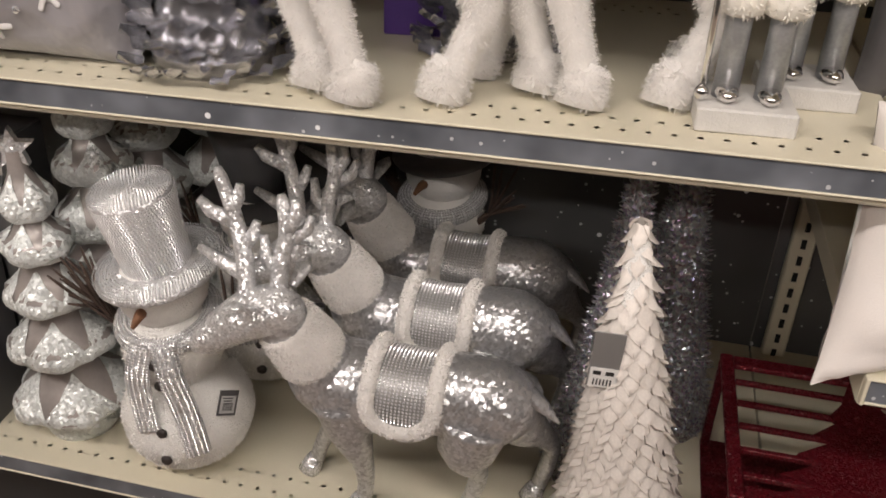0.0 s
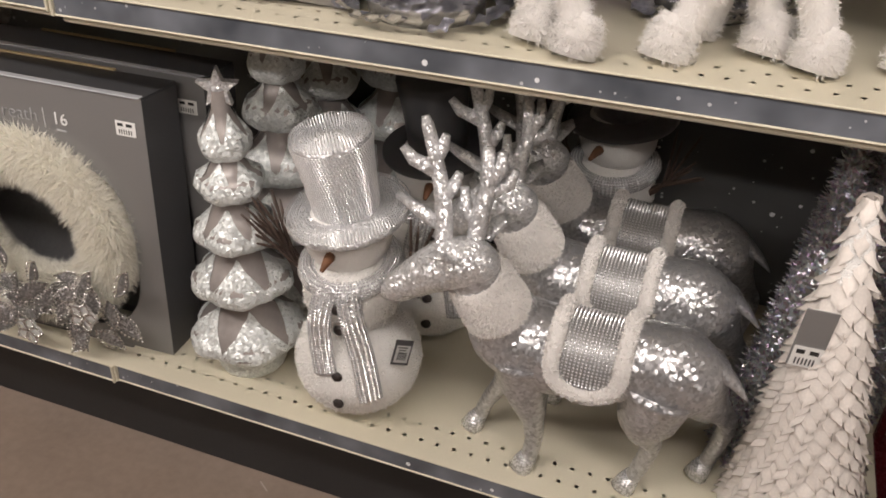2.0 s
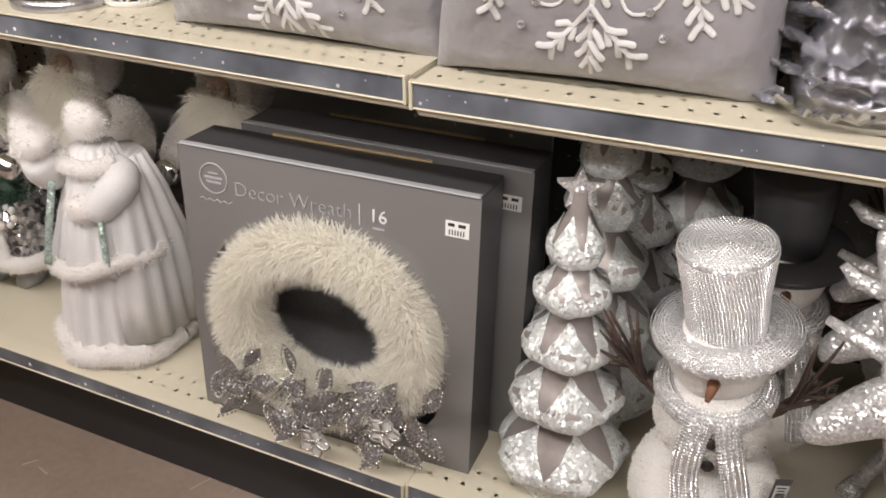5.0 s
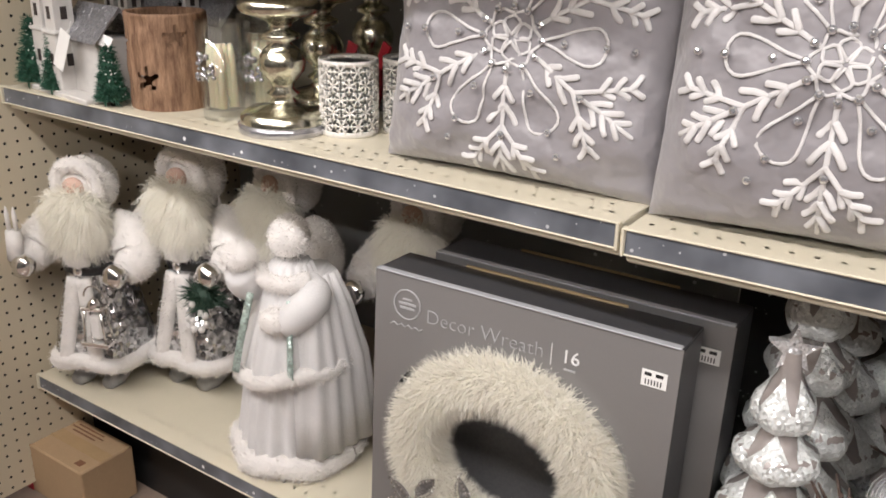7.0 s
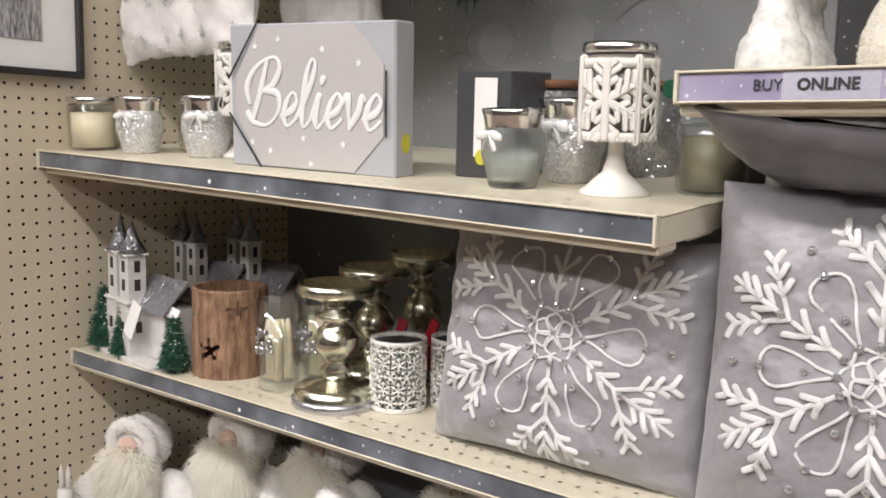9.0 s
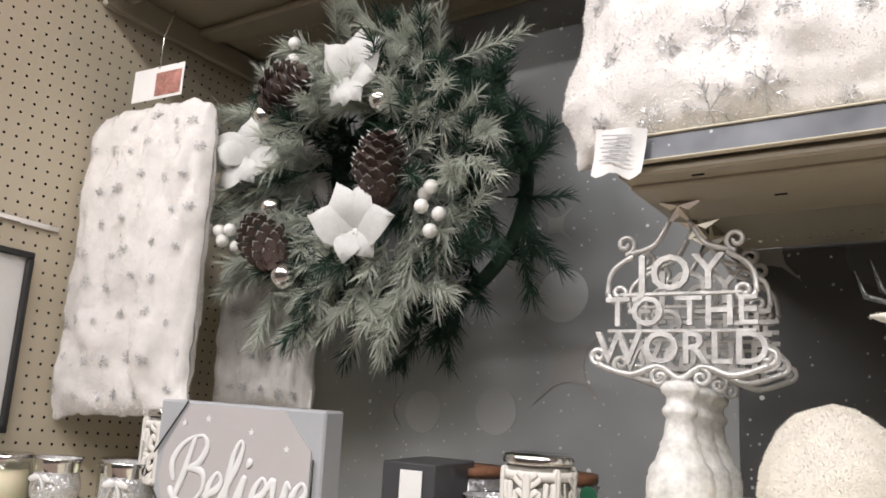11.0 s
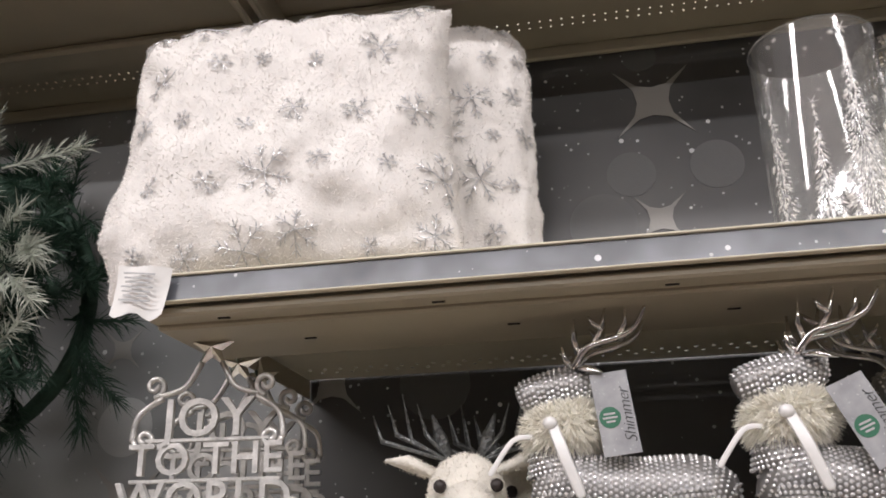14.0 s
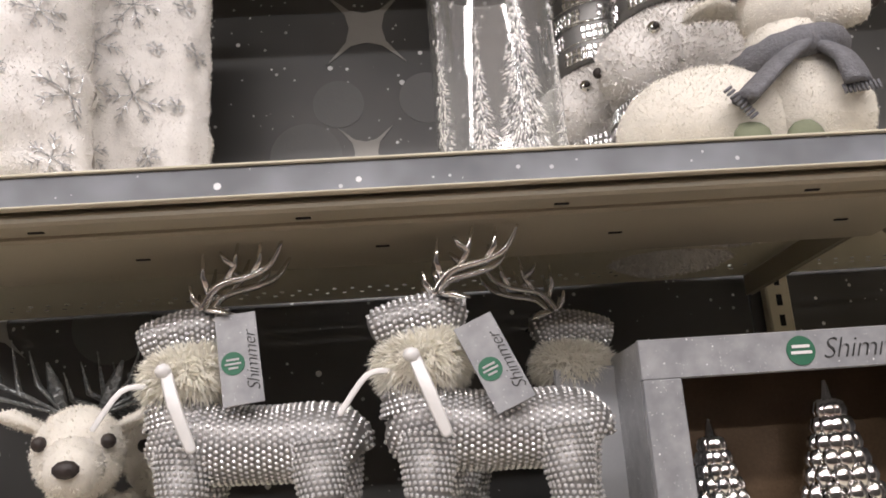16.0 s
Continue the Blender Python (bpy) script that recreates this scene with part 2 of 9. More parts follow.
HOLO = glitter("holographic_glitter", (0.50, 0.50, 0.52), 0.004, 0.3, 0.7, 0.7, 1.0, 0.6, hue=0.12)
CHROME = mat("polished_silver", (0.82, 0.81, 0.80), 0.12, 1.0, vary=0.04, bump=0.04)
MERC = mat("mercury_glass", (0.74, 0.69, 0.57), 0.2, 1.0, vary=0.45, scale=70, bump=0.3, bscale=110)
SMOKE = mat("smoked_silver_glass", (0.34, 0.305, 0.29), 0.38, 0.25, vary=0.18, scale=26, bump=0.12, bscale=90, coat=0.25)
CRACKLE = glitter("crackled_snow_glitter", (0.84, 0.87, 0.86), 0.0035, 0.35, 0.5, 0.25, 1.0, 0.18)
GREY_SATIN = mat("grey_satin", (0.295, 0.28, 0.295), 0.36, vary=0.1, scale=9, bump=0.55, bscale=32, depth=0.010, sheen=0.4)
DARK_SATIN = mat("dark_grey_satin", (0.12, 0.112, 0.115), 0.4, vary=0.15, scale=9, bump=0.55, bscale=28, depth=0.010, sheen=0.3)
THREAD = mat("white_embroidery", (0.69, 0.675, 0.67), 0.6, vary=0.05, bump=0.6, bscale=900, depth=0.001)
GEM = mat("crystal_gem", (0.80, 0.82, 0.86), 0.05, 0.8, vary=0.1, bump=0.0)
BOX_GREY = mat("silver_grey_card", (0.26, 0.255, 0.255), 0.33, 0.35, vary=0.04, scale=4, bump=0.03)
BOX_DARK = mat("charcoal_card", (0.075, 0.075, 0.08), 0.35, 0.2, vary=0.1, scale=4, bump=0.03)
KRAFT = mat("kraft_cardboard", (0.42, 0.29, 0.17), 0.75, vary=0.08, scale=6, bump=0.2, bscale=120)
KRAFT_LIGHT = mat("raw_card_edge", (0.50, 0.38, 0.22), 0.8)
PAPER_DULL = mat("dull_white_paper", (0.5, 0.5, 0.49), 0.6, vary=0.08)
INK_W = mat("white_ink", (0.75, 0.75, 0.75), 0.5, vary=0.03, bump=0)
INK_K = mat("black_ink", (0.02, 0.02, 0.02), 0.5, bump=0)
INK_G = mat("grey_ink", (0.42, 0.42, 0.43), 0.5, bump=0)
PAPER = mat("white_paper", (0.80, 0.79, 0.77), 0.6, vary=0.04, bump=0.05)
GREEN_SEAL = mat("green_seal_ink", (0.02, 0.13, 0.07), 0.5, bump=0)
YELLOW = mat("yellow_seal_ink", (0.60, 0.55, 0.05), 0.5, bump=0)
RED = mat("red_card", (0.42, 0.015, 0.03), 0.4, vary=0.1, bump=0.05)
ORANGE = mat("orange_card", (0.75, 0.17, 0.03), 0.45, bump=0.03)
LILAC = mat("lilac_card", (0.42, 0.42, 0.68), 0.45, bump=0.03)
PURPLE = mat("purple_card", (0.11, 0.05, 0.28), 0.4, bump=0.03)
COAL = mat("coal_button", (0.03, 0.022, 0.02), 0.5, vary=0.3, bump=0.4, bscale=300)
CARROT = mat("brown_twig_nose", (0.20, 0.09, 0.045), 0.7, vary=0.3, scale=60)
TWIG = mat("brown_twig", (0.07, 0.045, 0.035), 0.8, vary=0.4, scale=80)
SKIN = mat("painted_resin", (0.60, 0.41, 0.33), 0.55, vary=0.05, bump=0.0)
VELVET = mat("silver_grey_cloth", (0.42, 0.42, 0.43), 0.6, 0.2, vary=0.2, scale=40, bump=0.4)
TULLE = soft(mat("white_tulle", (0.77, 0.755, 0.75), 0.6, vary=0.06, scale=20, bump=0.4, bscale=350, sheen=0.4), 0.1)
LEATHER = mat("black_belt", (0.015, 0.014, 0.014), 0.35)
BIRCH = wood("birch_bark", (0.13, 0.065, 0.035), (0.40, 0.245, 0.15), 7)
NEEDLE_F = soft(mat("frosted_pine_needle", (0.52, 0.55, 0.48), 0.7, vary=0.35, scale=18, bump=0))
NEEDLE_G = soft(mat("green_pine_needle", (0.035, 0.075, 0.05), 0.65, vary=0.4, scale=30, bump=0))
CONE = mat("pine_cone_scale", (0.09, 0.06, 0.05), 0.75, vary=0.4, scale=90)
PETAL = soft(mat("white_poinsettia", (0.72, 0.72, 0.70), 0.6, vary=0.1, scale=50, bump=0.3), 0.15)
PEARL = mat("white_berry", (0.80, 0.79, 0.75), 0.3, vary=0.05, bump=0)
BOTTLE_TREE = mat("bottle_brush_green", (0.02, 0.085, 0.05), 0.7, vary=0.5, scale=70, bump=0)
HOUSE_W = mat("glittered_white_paper", (0.62, 0.60, 0.575), 0.7, vary=0.08, scale=60, bump=0.6, bscale=500)
ROOF = glitter("silver_glitter_roof", (0.34, 0.34, 0.36), 0.003, 0.3, 0.5, 0.6)
WAX = mat("ivory_wax", (0.80, 0.72, 0.52), 0.4, vary=0.03, bump=0.0, sub=0.2)
AMBER = mat("dark_amber_wax", (0.25, 0.22, 0.14), 0.4, vary=0.15)
WHITE_METAL = mat("white_enamel", (0.78, 0.75, 0.70), 0.35, vary=0.04, bump=0.05)
FROST_GLASS = glassy("frosted_glass", (0.92, 0.95, 0.94), 0.35)
GLASS = thin_glass("clear_glass")
VASE_GLASS = thin_glass("misted_glass", veil=0.055)
CONCRETE = mat("polished_brown_concrete", (0.275, 0.21, 0.17), 0.3, vary=0.22, scale=3, bump=0.04, bscale=60, coat=0.3)
# dim grey for the unseen aisle block, kept low to limit bounce
LIGHT_BLOCK = mat("dim_light_block", (0.13, 0.125, 0.12), 0.7, vary=0.2, scale=3)
CEIL = mat("white_ceiling_tile", (0.72, 0.71, 0.68), 0.9, vary=0.04, scale=3)
WALL = mat("store_wall_paint", (0.32, 0.31, 0.30), 0.8, vary=0.05, scale=2)
CANVAS = mat("taupe_print", (0.47, 0.445, 0.44), 0.55, vary=0.04, scale=5, bump=0.05)
CANVAS_BLUE = mat("pale_blue_grey_card", (0.40, 0.41, 0.43), 0.5, vary=0.06, scale=10, bump=0.03)
PINK_PETAL = mat("white_petal_foam", (0.82, 0.76, 0.71), 0.55, vary=0.10, scale=60, bump=0.2, random_obj=0.0)
RIBBON = mat("white_satin_ribbon", (0.80, 0.79, 0.78), 0.3, vary=0.04, bump=0.05)
PEWTER = mat("pewter_foil", (0.50, 0.50, 0.53), 0.22, 0.8, vary=0.2, scale=25, bump=0.2)
SEQ_LEAF = mat("iridescent_foil_leaf", (0.60, 0.60, 0.64), 0.2, 0.85, vary=0.25, scale=30, bump=0.25, bscale=120)
MAUVE_BROWN = mat("brown_foil_tray", (0.13, 0.085, 0.05), 0.35, 0.3, vary=0.3, scale=12)
SCARF = mat("charcoal_knit", (0.17, 0.17, 0.185), 0.9, vary=0.25, scale=120, bump=0.8, bscale=350, depth=0.003)
ANTLER_GREY = glitter("grey_glitter_leaf", (0.22, 0.23, 0.23), 0.003, 0.4, 0.5, 0.5)

# ------------------------------------------------------------------ mesh tools


class Build:
    """Collects faces, each with its material slot, for one mesh."""

    def __init__(self):
        self.v, self.f, self.m, self.s, self.slot, self.at = [], [], [], [], 0, Matrix()

    def add(self, verts, faces, smooth=True):
        o = len(self.v)
        self.v += [tuple(self.at @ Vector(p)) for p in verts]
        self.f += [tuple(i + o for i in f) for f in faces]
        self.m += [self.slot] * len(faces)
        self.s += [smooth] * len(faces)
        return self

    def box(self, x, y, z, sx, sy, sz, b=0.002):
        """A chamfered box about (x, y, z)."""
        hx, hy, hz = sx / 2, sy / 2, sz / 2
        b = min(b, hx * 0.9, hy * 0.9, hz * 0.9)
        vs, idx = [], {}
        for i in (-1, 1):
            for j in (-1, 1):
                for k in (-1, 1):
                    for a in range(3):
                        d = [b, b, b]
                        d[a] = 0
                        idx[i, j, k, a] = len(vs)
                        vs.append((x + i * (hx - d[0]), y + j * (hy - d[1]), z + k * (hz - d[2])))
        fs = []
        for a in range(3):
            u, w = (a + 1) % 3, (a + 2) % 3
            for s in (-1, 1):
                q = []
                for du, dw in ((-1, -1), (1, -1), (1, 1), (-1, 1)):
                    c = [0, 0, 0]
                    c[a], c[u], c[w] = s, du, dw
                    q.append(idx[(*c, a)])
                fs.append(q if s > 0 else q[::-1])
        for a in range(3):
            u, w = (a + 1) % 3, (a + 2) % 3
            for su in (-1, 1):
                for sw in (-1, 1):
                    c0, c1 = [0, 0, 0], [0, 0, 0]
                    c0[a], c1[a] = -1, 1
                    for c in (c0, c1):
                        c[u], c[w] = su, sw
                    q = [idx[(*c0, u)], idx[(*c1, u)], idx[(*c1, w)], idx[(*c0, w)]]
                    fs.append(q[::-1] if su * sw > 0 else q)
        for i in (-1, 1):
            for j in (-1, 1):
                for k in (-1, 1):
                    q = [idx[i, j, k, 0], idx[i, j, k, 1], idx[i, j, k, 2]]
                    fs.append(q if i * j * k > 0 else q[::-1])
        return self.add(vs, fs, False)

    def lathe(self, prof, n=32, wob=None, cx=0, cy=0, cz=0, smooth=True, cap=True):
        """A profile of (radius, height) turned about the upright through (cx, cy)."""
        vs, fs = [], []
        for i, (r, z) in enumerate(prof):
            for k in range(n):
                a = 2 * math.pi * k / n
                q = r * (wob(a, i) if wob else 1)
                vs.append((cx + q * math.cos(a), cy + q * math.sin(a), cz + z))
        for i in range(len(prof) - 1):
            for k in range(n):
                j = (k + 1) % n
                fs.append((i * n + k, i * n + j, (i + 1) * n + j, (i + 1) * n + k))
        if cap and prof[0][0] > 1e-5:
            fs.append(tuple(range(n))[::-1])
        if cap and prof[-1][0] > 1e-5:
            fs.append(tuple((len(prof) - 1) * n + k for k in range(n)))
        return self.add(vs, fs, smooth)

    def tube(self, pts, radii, n=10, flat=1.0, cap=True, smooth=True):
        """A tapering tube along pts; flat squeezes it along its second cross axis."""
        pts = [Vector(p) for p in pts]
        if not hasattr(radii, "__len__"):
            radii = [radii] * len(pts)
        vs, fs, up = [], [], None
        for i, p in enumerate(pts):
            d = (pts[min(i + 1, len(pts) - 1)] - pts[max(i - 1, 0)]).normalized()
            if up is None:
                up = Vector((0, 0, 1)) if abs(d.z) < 0.9 else Vector((0, 1, 0))
            side = d.cross(up).normalized()
            up = side.cross(d).normalized()
            for k in range(n):
                a = 2 * math.pi * k / n
                vs.append(p + radii[i] * (math.cos(a) * side + flat * math.sin(a) * up))
        for i in range(len(pts) - 1):
            for k in range(n):
                j = (k + 1) % n
                fs.append((i * n + k, (i + 1) * n + k, (i + 1) * n + j, i * n + j))
        if cap:
            fs.append(tuple(range(n)))
            fs.append(tuple((len(pts) - 1) * n + k for k in range(n))[::-1])
        return self.add(vs, fs, smooth)

    def band(self, pts, r, flat=0.3, n=8, out=(0, -1, 0)):
        """A flattened cord with round ends, lying on a surface that faces out."""
        pts, out = [Vector(p) for p in pts], Vector(out)
        r = [r] * len(pts) if not hasattr(r, "__len__") else list(r)
        d0, d1 = (pts[1] - pts[0]).normalized(), (pts[-1] - pts[-2]).normalized()
        pts = [pts[0] - d0 * r[0] * 0.75, pts[0] - d0 * r[0] * 0.45] + pts + [pts[-1] + d1 * r[-1] * 0.45, pts[-1] + d1 * r[-1] * 0.75]
        r = [r[0] * 0.35, r[0] * 0.8] + r + [r[-1] * 0.8, r[-1] * 0.35]
        vs = []
        for i, p in enumerate(pts):
            d = (pts[min(i + 1, len(pts) - 1)] - pts[max(i - 1, 0)]).normalized()
            side = d.cross(out).normalized()
            vs += [p + r[i] * (math.cos(2 * math.pi * k / n) * side + flat * math.sin(2 * math.pi * k / n) * out) for k in range(n)]
        fs = [(i * n + k, (i + 1) * n + k, (i + 1) * n + (k + 1) % n, i * n + (k + 1) % n) for i in range(len(pts) - 1) for k in range(n)]
        fs += [tuple(range(n)), tuple((len(pts) - 1) * n + k for k in range(n))[::-1]]
        return self.add(vs, fs)

    def ball(self, c, r, n=18, rough=0.0, freq=20.0):
        """An ellipsoid, its skin pushed about by noise."""
        r = (r, r, r) if not hasattr(r, "__len__") else r
        h = n // 2
        vs, fs = [], []
        for i in range(h + 1):
            t = math.pi * (0.001 + 0.998 * i / h)
            for k in range(n):
                a = 2 * math.pi * k / n
                d = Vector((math.sin(t) * math.cos(a), math.sin(t) * math.sin(a), -math.cos(t)))
                p = Vector((d.x * r[0], d.y * r[1], d.z * r[2]))
                q = 1 + rough * noise.noise((p + Vector(c)) * freq) if rough else 1
                vs.append(Vector(c) + p * q)
        for i in range(h):
            for k in range(n):
                j = (k + 1) % n
                fs.append((i * n + k, i * n + j, (i + 1) * n + j, (i + 1) * n + k))
        return self.add(vs, fs)

    def prism(self, poly, depth, front=-1.0, smooth=False):
        """An outline in x and z, drawn out along y from 0 to depth."""
        n = len(poly)
        vs = [(x, 0, z) for x, z in poly] + [(x, depth, z) for x, z in poly]
        fs = [tuple(range(n)), tuple(range(2 * n - 1, n - 1, -1))]
        fs += [(k, n + k, n + (k + 1) % n, (k + 1) % n) for k in range(n)]
        return self.add(vs, fs, smooth)

    def fuzz(self, count, length, width, seed=1, droop=0.3, spread=0.6, first=0, slot=None, last=None):
        """Tapered strands grown from the faces made so far."""
        rng = random.Random(seed)
        fs = self.f[first:last]
        V = self.v
        cum, tot = [], 0.0
        for f in fs:
            a, b, c = (Vector(V[i]) for i in f[:3])
            tot += (b - a).cross(c - a).length
            cum.append(tot)
        cum = np.array(cum)
        vs, out = [], []
        for _ in range(count):
            f = fs[min(int(np.searchsorted(cum, rng.random() * tot)), len(fs) - 1)]
            a, b, c = (Vector(V[i]) for i in f[:3])
            d = Vector(V[f[3]]) if len(f) == 4 else c
            u, w = rng.random(), rng.random()
            p = (a * (1 - u) + b * u) * (1 - w) + (d * (1 - u) + c * u) * w
            nn = (b - a).cross(c - a)
            if nn.length < 1e-12:
                continue
            nn.normalize()
            way = nn + Vector((rng.uniform(-1, 1), rng.uniform(-1, 1), rng.uniform(-1, 1))) * spread + Vector((0, 0, -droop))
            way.normalize()
            ln = length * rng.uniform(0.5, 1.2)
            side = way.cross(nn) + way.cross(Vector((rng.uniform(-1, 1), rng.uniform(-1, 1), rng.uniform(-1, 1)))) * 0.12
            side = side.normalized() * width
            o = len(vs)
            mid = p + way * ln * 0.55
            tip = p + way * ln + Vector((0, 0, -droop * ln * 0.4))
            vs += [p - side, p + side, mid + side * 0.8, mid - side * 0.8, tip]
            out += [(o, o + 1, o + 2, o + 3), (o + 3, o + 2, o + 4)]
        o = len(V)
        V += [tuple(p) for p in vs]
        self.f += [tuple(i + o for i in f) for f in out]
        self.m += [self.slot if slot is None else slot] * len(out)
        self.s += [True] * len(out)
        return self

    def studs(self, pts, radii, gap, r, flat=1.0, stagger=1):
        """Rings of small faceted stones round a tube."""
        pts = [Vector(p) for p in pts]
        if not hasattr(radii, "__len__"):
            radii = [radii] * len(pts)
        run, up, turn = 0.0, None, 0
        for i in range(len(pts) - 1):
            d = pts[i + 1] - pts[i]
            ln = d.length
            d = d.normalized()
            if up is None:
                up = Vector((0, 0, 1)) if abs(d.z) < 0.9 else Vector((0, 1, 0))
            side = d.cross(up).normalized()
            up = side.cross(d).normalized()
            while run < ln:
                q = run / ln
                R = radii[i] * (1 - q) + radii[i + 1] * q
                n = max(5, int(2 * math.pi * R * (1 + flat) / 2 / gap))
                for k in range(n):
                    a = 2 * math.pi * (k + 0.5 * stagger * (turn % 2)) / n
                    o = (math.cos(a) * side + math.sin(a) * up / max(flat, 0.3)).normalized()
                    c = pts[i] + d * run + R * (math.cos(a) * side + flat * math.sin(a) * up)
                    e = o.cross(d).normalized()
                    vs = [c + r * (math.cos(m * 1.0472) * d + math.sin(m * 1.0472) * e) for m in range(6)] + [c + o * r * 0.55 + r * 0.45 * (math.cos(m * 2.0944) * d + math.sin(m * 2.0944) * e) for m in range(3)]
                    self.add(vs, [(0, 1, 6), (1, 2, 7, 6), (2, 3, 7), (3, 4, 8, 7), (4, 5, 8), (5, 0, 6, 8), (6, 7, 8)], False)
                turn += 1
                run += gap * 0.9
            run -= ln
        return self

    def mesh(self, name, mats):
        me = bpy.data.meshes.new(name)
        me.from_pydata(self.v, [], self.f)
        for k in mats if isinstance(mats, (list, tuple)) else [mats]:
            me.materials.append(k)
        me.polygons.foreach_set("material_index", self.m)
        me.polygons.foreach_set("use_smooth", self.s)
        me.update()
        return me

    def weld(self):
        """Joins corners that lie on one another."""
        seen, at, vs = {}, [], []
        for p in self.v:
            k = (round(p[0], 5), round(p[1], 5), round(p[2], 5))
            if k not in seen:
                seen[k] = len(vs)
                vs.append(p)
            at.append(seen[k])
        self.v, self.f = vs, [tuple(at[i] for i in f) for f in self.f]
        return self


def part(name, b, mats, parent, label="", at=None):
    ob = new(name, b if isinstance(b, bpy.types.Mesh) else b.mesh(name, mats))
    ob.parent = parent
    if at:
        ob.matrix_basis = at
    return tagged(ob, label)


def thing(name, at, label, category, group="", kind=""):
    ob = new(name)
    ob.empty_display_size = 0.05
    ob.matrix_basis = at
    return tagged(ob, label, category, group, kind)


def solid(name, b, mats, at, label, category, group="", kind=""):
    ob = new(name, b.mesh(name, mats))
    ob.matrix_basis = at
    return tagged(ob, label, category, group, kind)


def writing(text, size, depth=0.0006, shear=0.0, spacing=1.0, bold=0.0):
    """Letters standing in x and z, facing -y, centred; a mesh."""
    c = bpy.data.curves.new("letters", "FONT")
    c.body, c.size, c.extrude, c.shear, c.space_character, c.offset = text, size, depth, shear, spacing, bold
    c.align_x, c.align_y, c.resolution_u = "CENTER", "CENTER", 3
    o = bpy.data.objects.new("letters", c)
    scene.collection.objects.link(o)
    me = bpy.data.meshes.new_from_object(o.evaluated_get(bpy.context.evaluated_depsgraph_get()))
    bpy.data.objects.remove(o)
    me.transform(pose(0, 0, 0, 90, 0, 0))
    return me


def lettering(name, me, material, parent, at, label=""):
    me.materials.clear()
    me.materials.append(material)
    return part(name, me, None, parent, label, at)


def star_outline(r0, r1, n=5, turn=90.0):
    return [((r0 if k % 2 == 0 else r1) * math.cos(radians(turn + 180 * k / n)), (r0 if k % 2 == 0 else r1) * math.sin(radians(turn + 180 * k / n))) for k in range(2 * n)]


def curve(pts, n=6):
    """A smooth line through pts."""
    P = [Vector(p) for p in pts]
    out = []
    for i in range(len(P) - 1):
        a, b, c, d = P[max(i - 1, 0)], P[i], P[i + 1], P[min(i + 2, len(P) - 1)]
        for k in range(n):
            t = k / n
            out.append(0.5 * (2 * b + (c - a) * t + (2 * a - 5 * b + 4 * c - d) * t * t + (3 * b - a - 3 * c + d) * t ** 3))
    return out + [P[-1]]
# ------------------------------------------------------------------ the store's shell
FRONT, FRONT_B, REAR, PEG_X, SEAM, END_X = 0.835, 0.857, 1.412, -2.285, -1.06, 0.152
Z_A, Z_A1, Z_B, Z_C, Z_D, Z_E, Z_F = 0.276, 0.270, 0.860, 1.210, 1.350, 1.757, 2.352

solid("floor", Build().box(-0.7, -5.0, -0.05, 14, 20, 0.1), CONCRETE, Matrix(), "polished brown concrete store floor with pale scuffs", "floor", kind="structure")
solid("ceiling", Build().box(-0.7, -5.0, 4.25, 14, 20, 0.1), CEIL, Matrix(), "plain white store ceiling", "ceiling", kind="structure")
for nm, x, y, sx, sy in (("wall_south", -0.7, -15.05, 14, 0.1), ("wall_north", -0.7, 5.05, 14, 0.1), ("wall_west", -7.75, -5.0, 0.1, 20), ("wall_east", 6.35, -5.0, 0.1, 20)):
    solid(nm, Build().box(x, y, 2.1, sx, sy, 4.2), WALL, Matrix(), "plain painted store wall", "wall", kind="structure")
# unseen stand-in for facing shelves, added to block low lamp light
solid("aisle_light_block", Build().box(-0.7, -2.2, 1.175, 9.0, 0.5, 2.35, 0.01), LIGHT_BLOCK, Matrix(), "unseen plain block across the aisle, added to cut low light", "gondola", kind="structure")
b = Build()
rs = random.Random(5)
for _ in range(60):
    x, y, a, ln = rs.uniform(-2.2, 0.1), rs.uniform(0.2, 0.94), rs.uniform(0, 3.1), rs.uniform(0.01, 0.05)
    b.at = pose(x, y, 0.0005, 0, 0, math.degrees(a))
    b.box(0, 0, 0, ln, rs.uniform(0.0008, 0.003), 0.0006, 0.0001)
solid("floor_scuff", b, mat("pale_scuff", (0.42, 0.35, 0.30), 0.5), Matrix(), "thin pale scuffs and scratches on the floor", "scuffs", kind="stuff")


def holed_sheet(b, x0, y0, cells, holes, r, z=0.0):
    """Square cells with an eight-sided hole each, in the xy plane; holes: (column, row offset) pairs are the cells' centres."""
    for cx, cy in holes:
        h = cells / 2
        sq = [(h, 0), (h, h), (0, h), (-h, h), (-h, 0), (-h, -h), (0, -h), (h, -h)]
        vs = [(cx + p, cy + q, z) for p, q in sq]
        vs += [(cx + r * math.cos(k * math.pi / 4), cy + r * math.sin(k * math.pi / 4), z) for k in range(8)]
        b.add(vs, [(k, (k + 1) % 8, 8 + (k + 1) % 8, 8 + k) for k in range(8)], False)


def flat(b, x0, y0, x1, y1, z=0.0):
    b.add([(x0, y0, z), (x1, y0, z), (x1, y1, z), (x0, y1, z)], [(0, 1, 2, 3)], False)


INCH = 0.0254


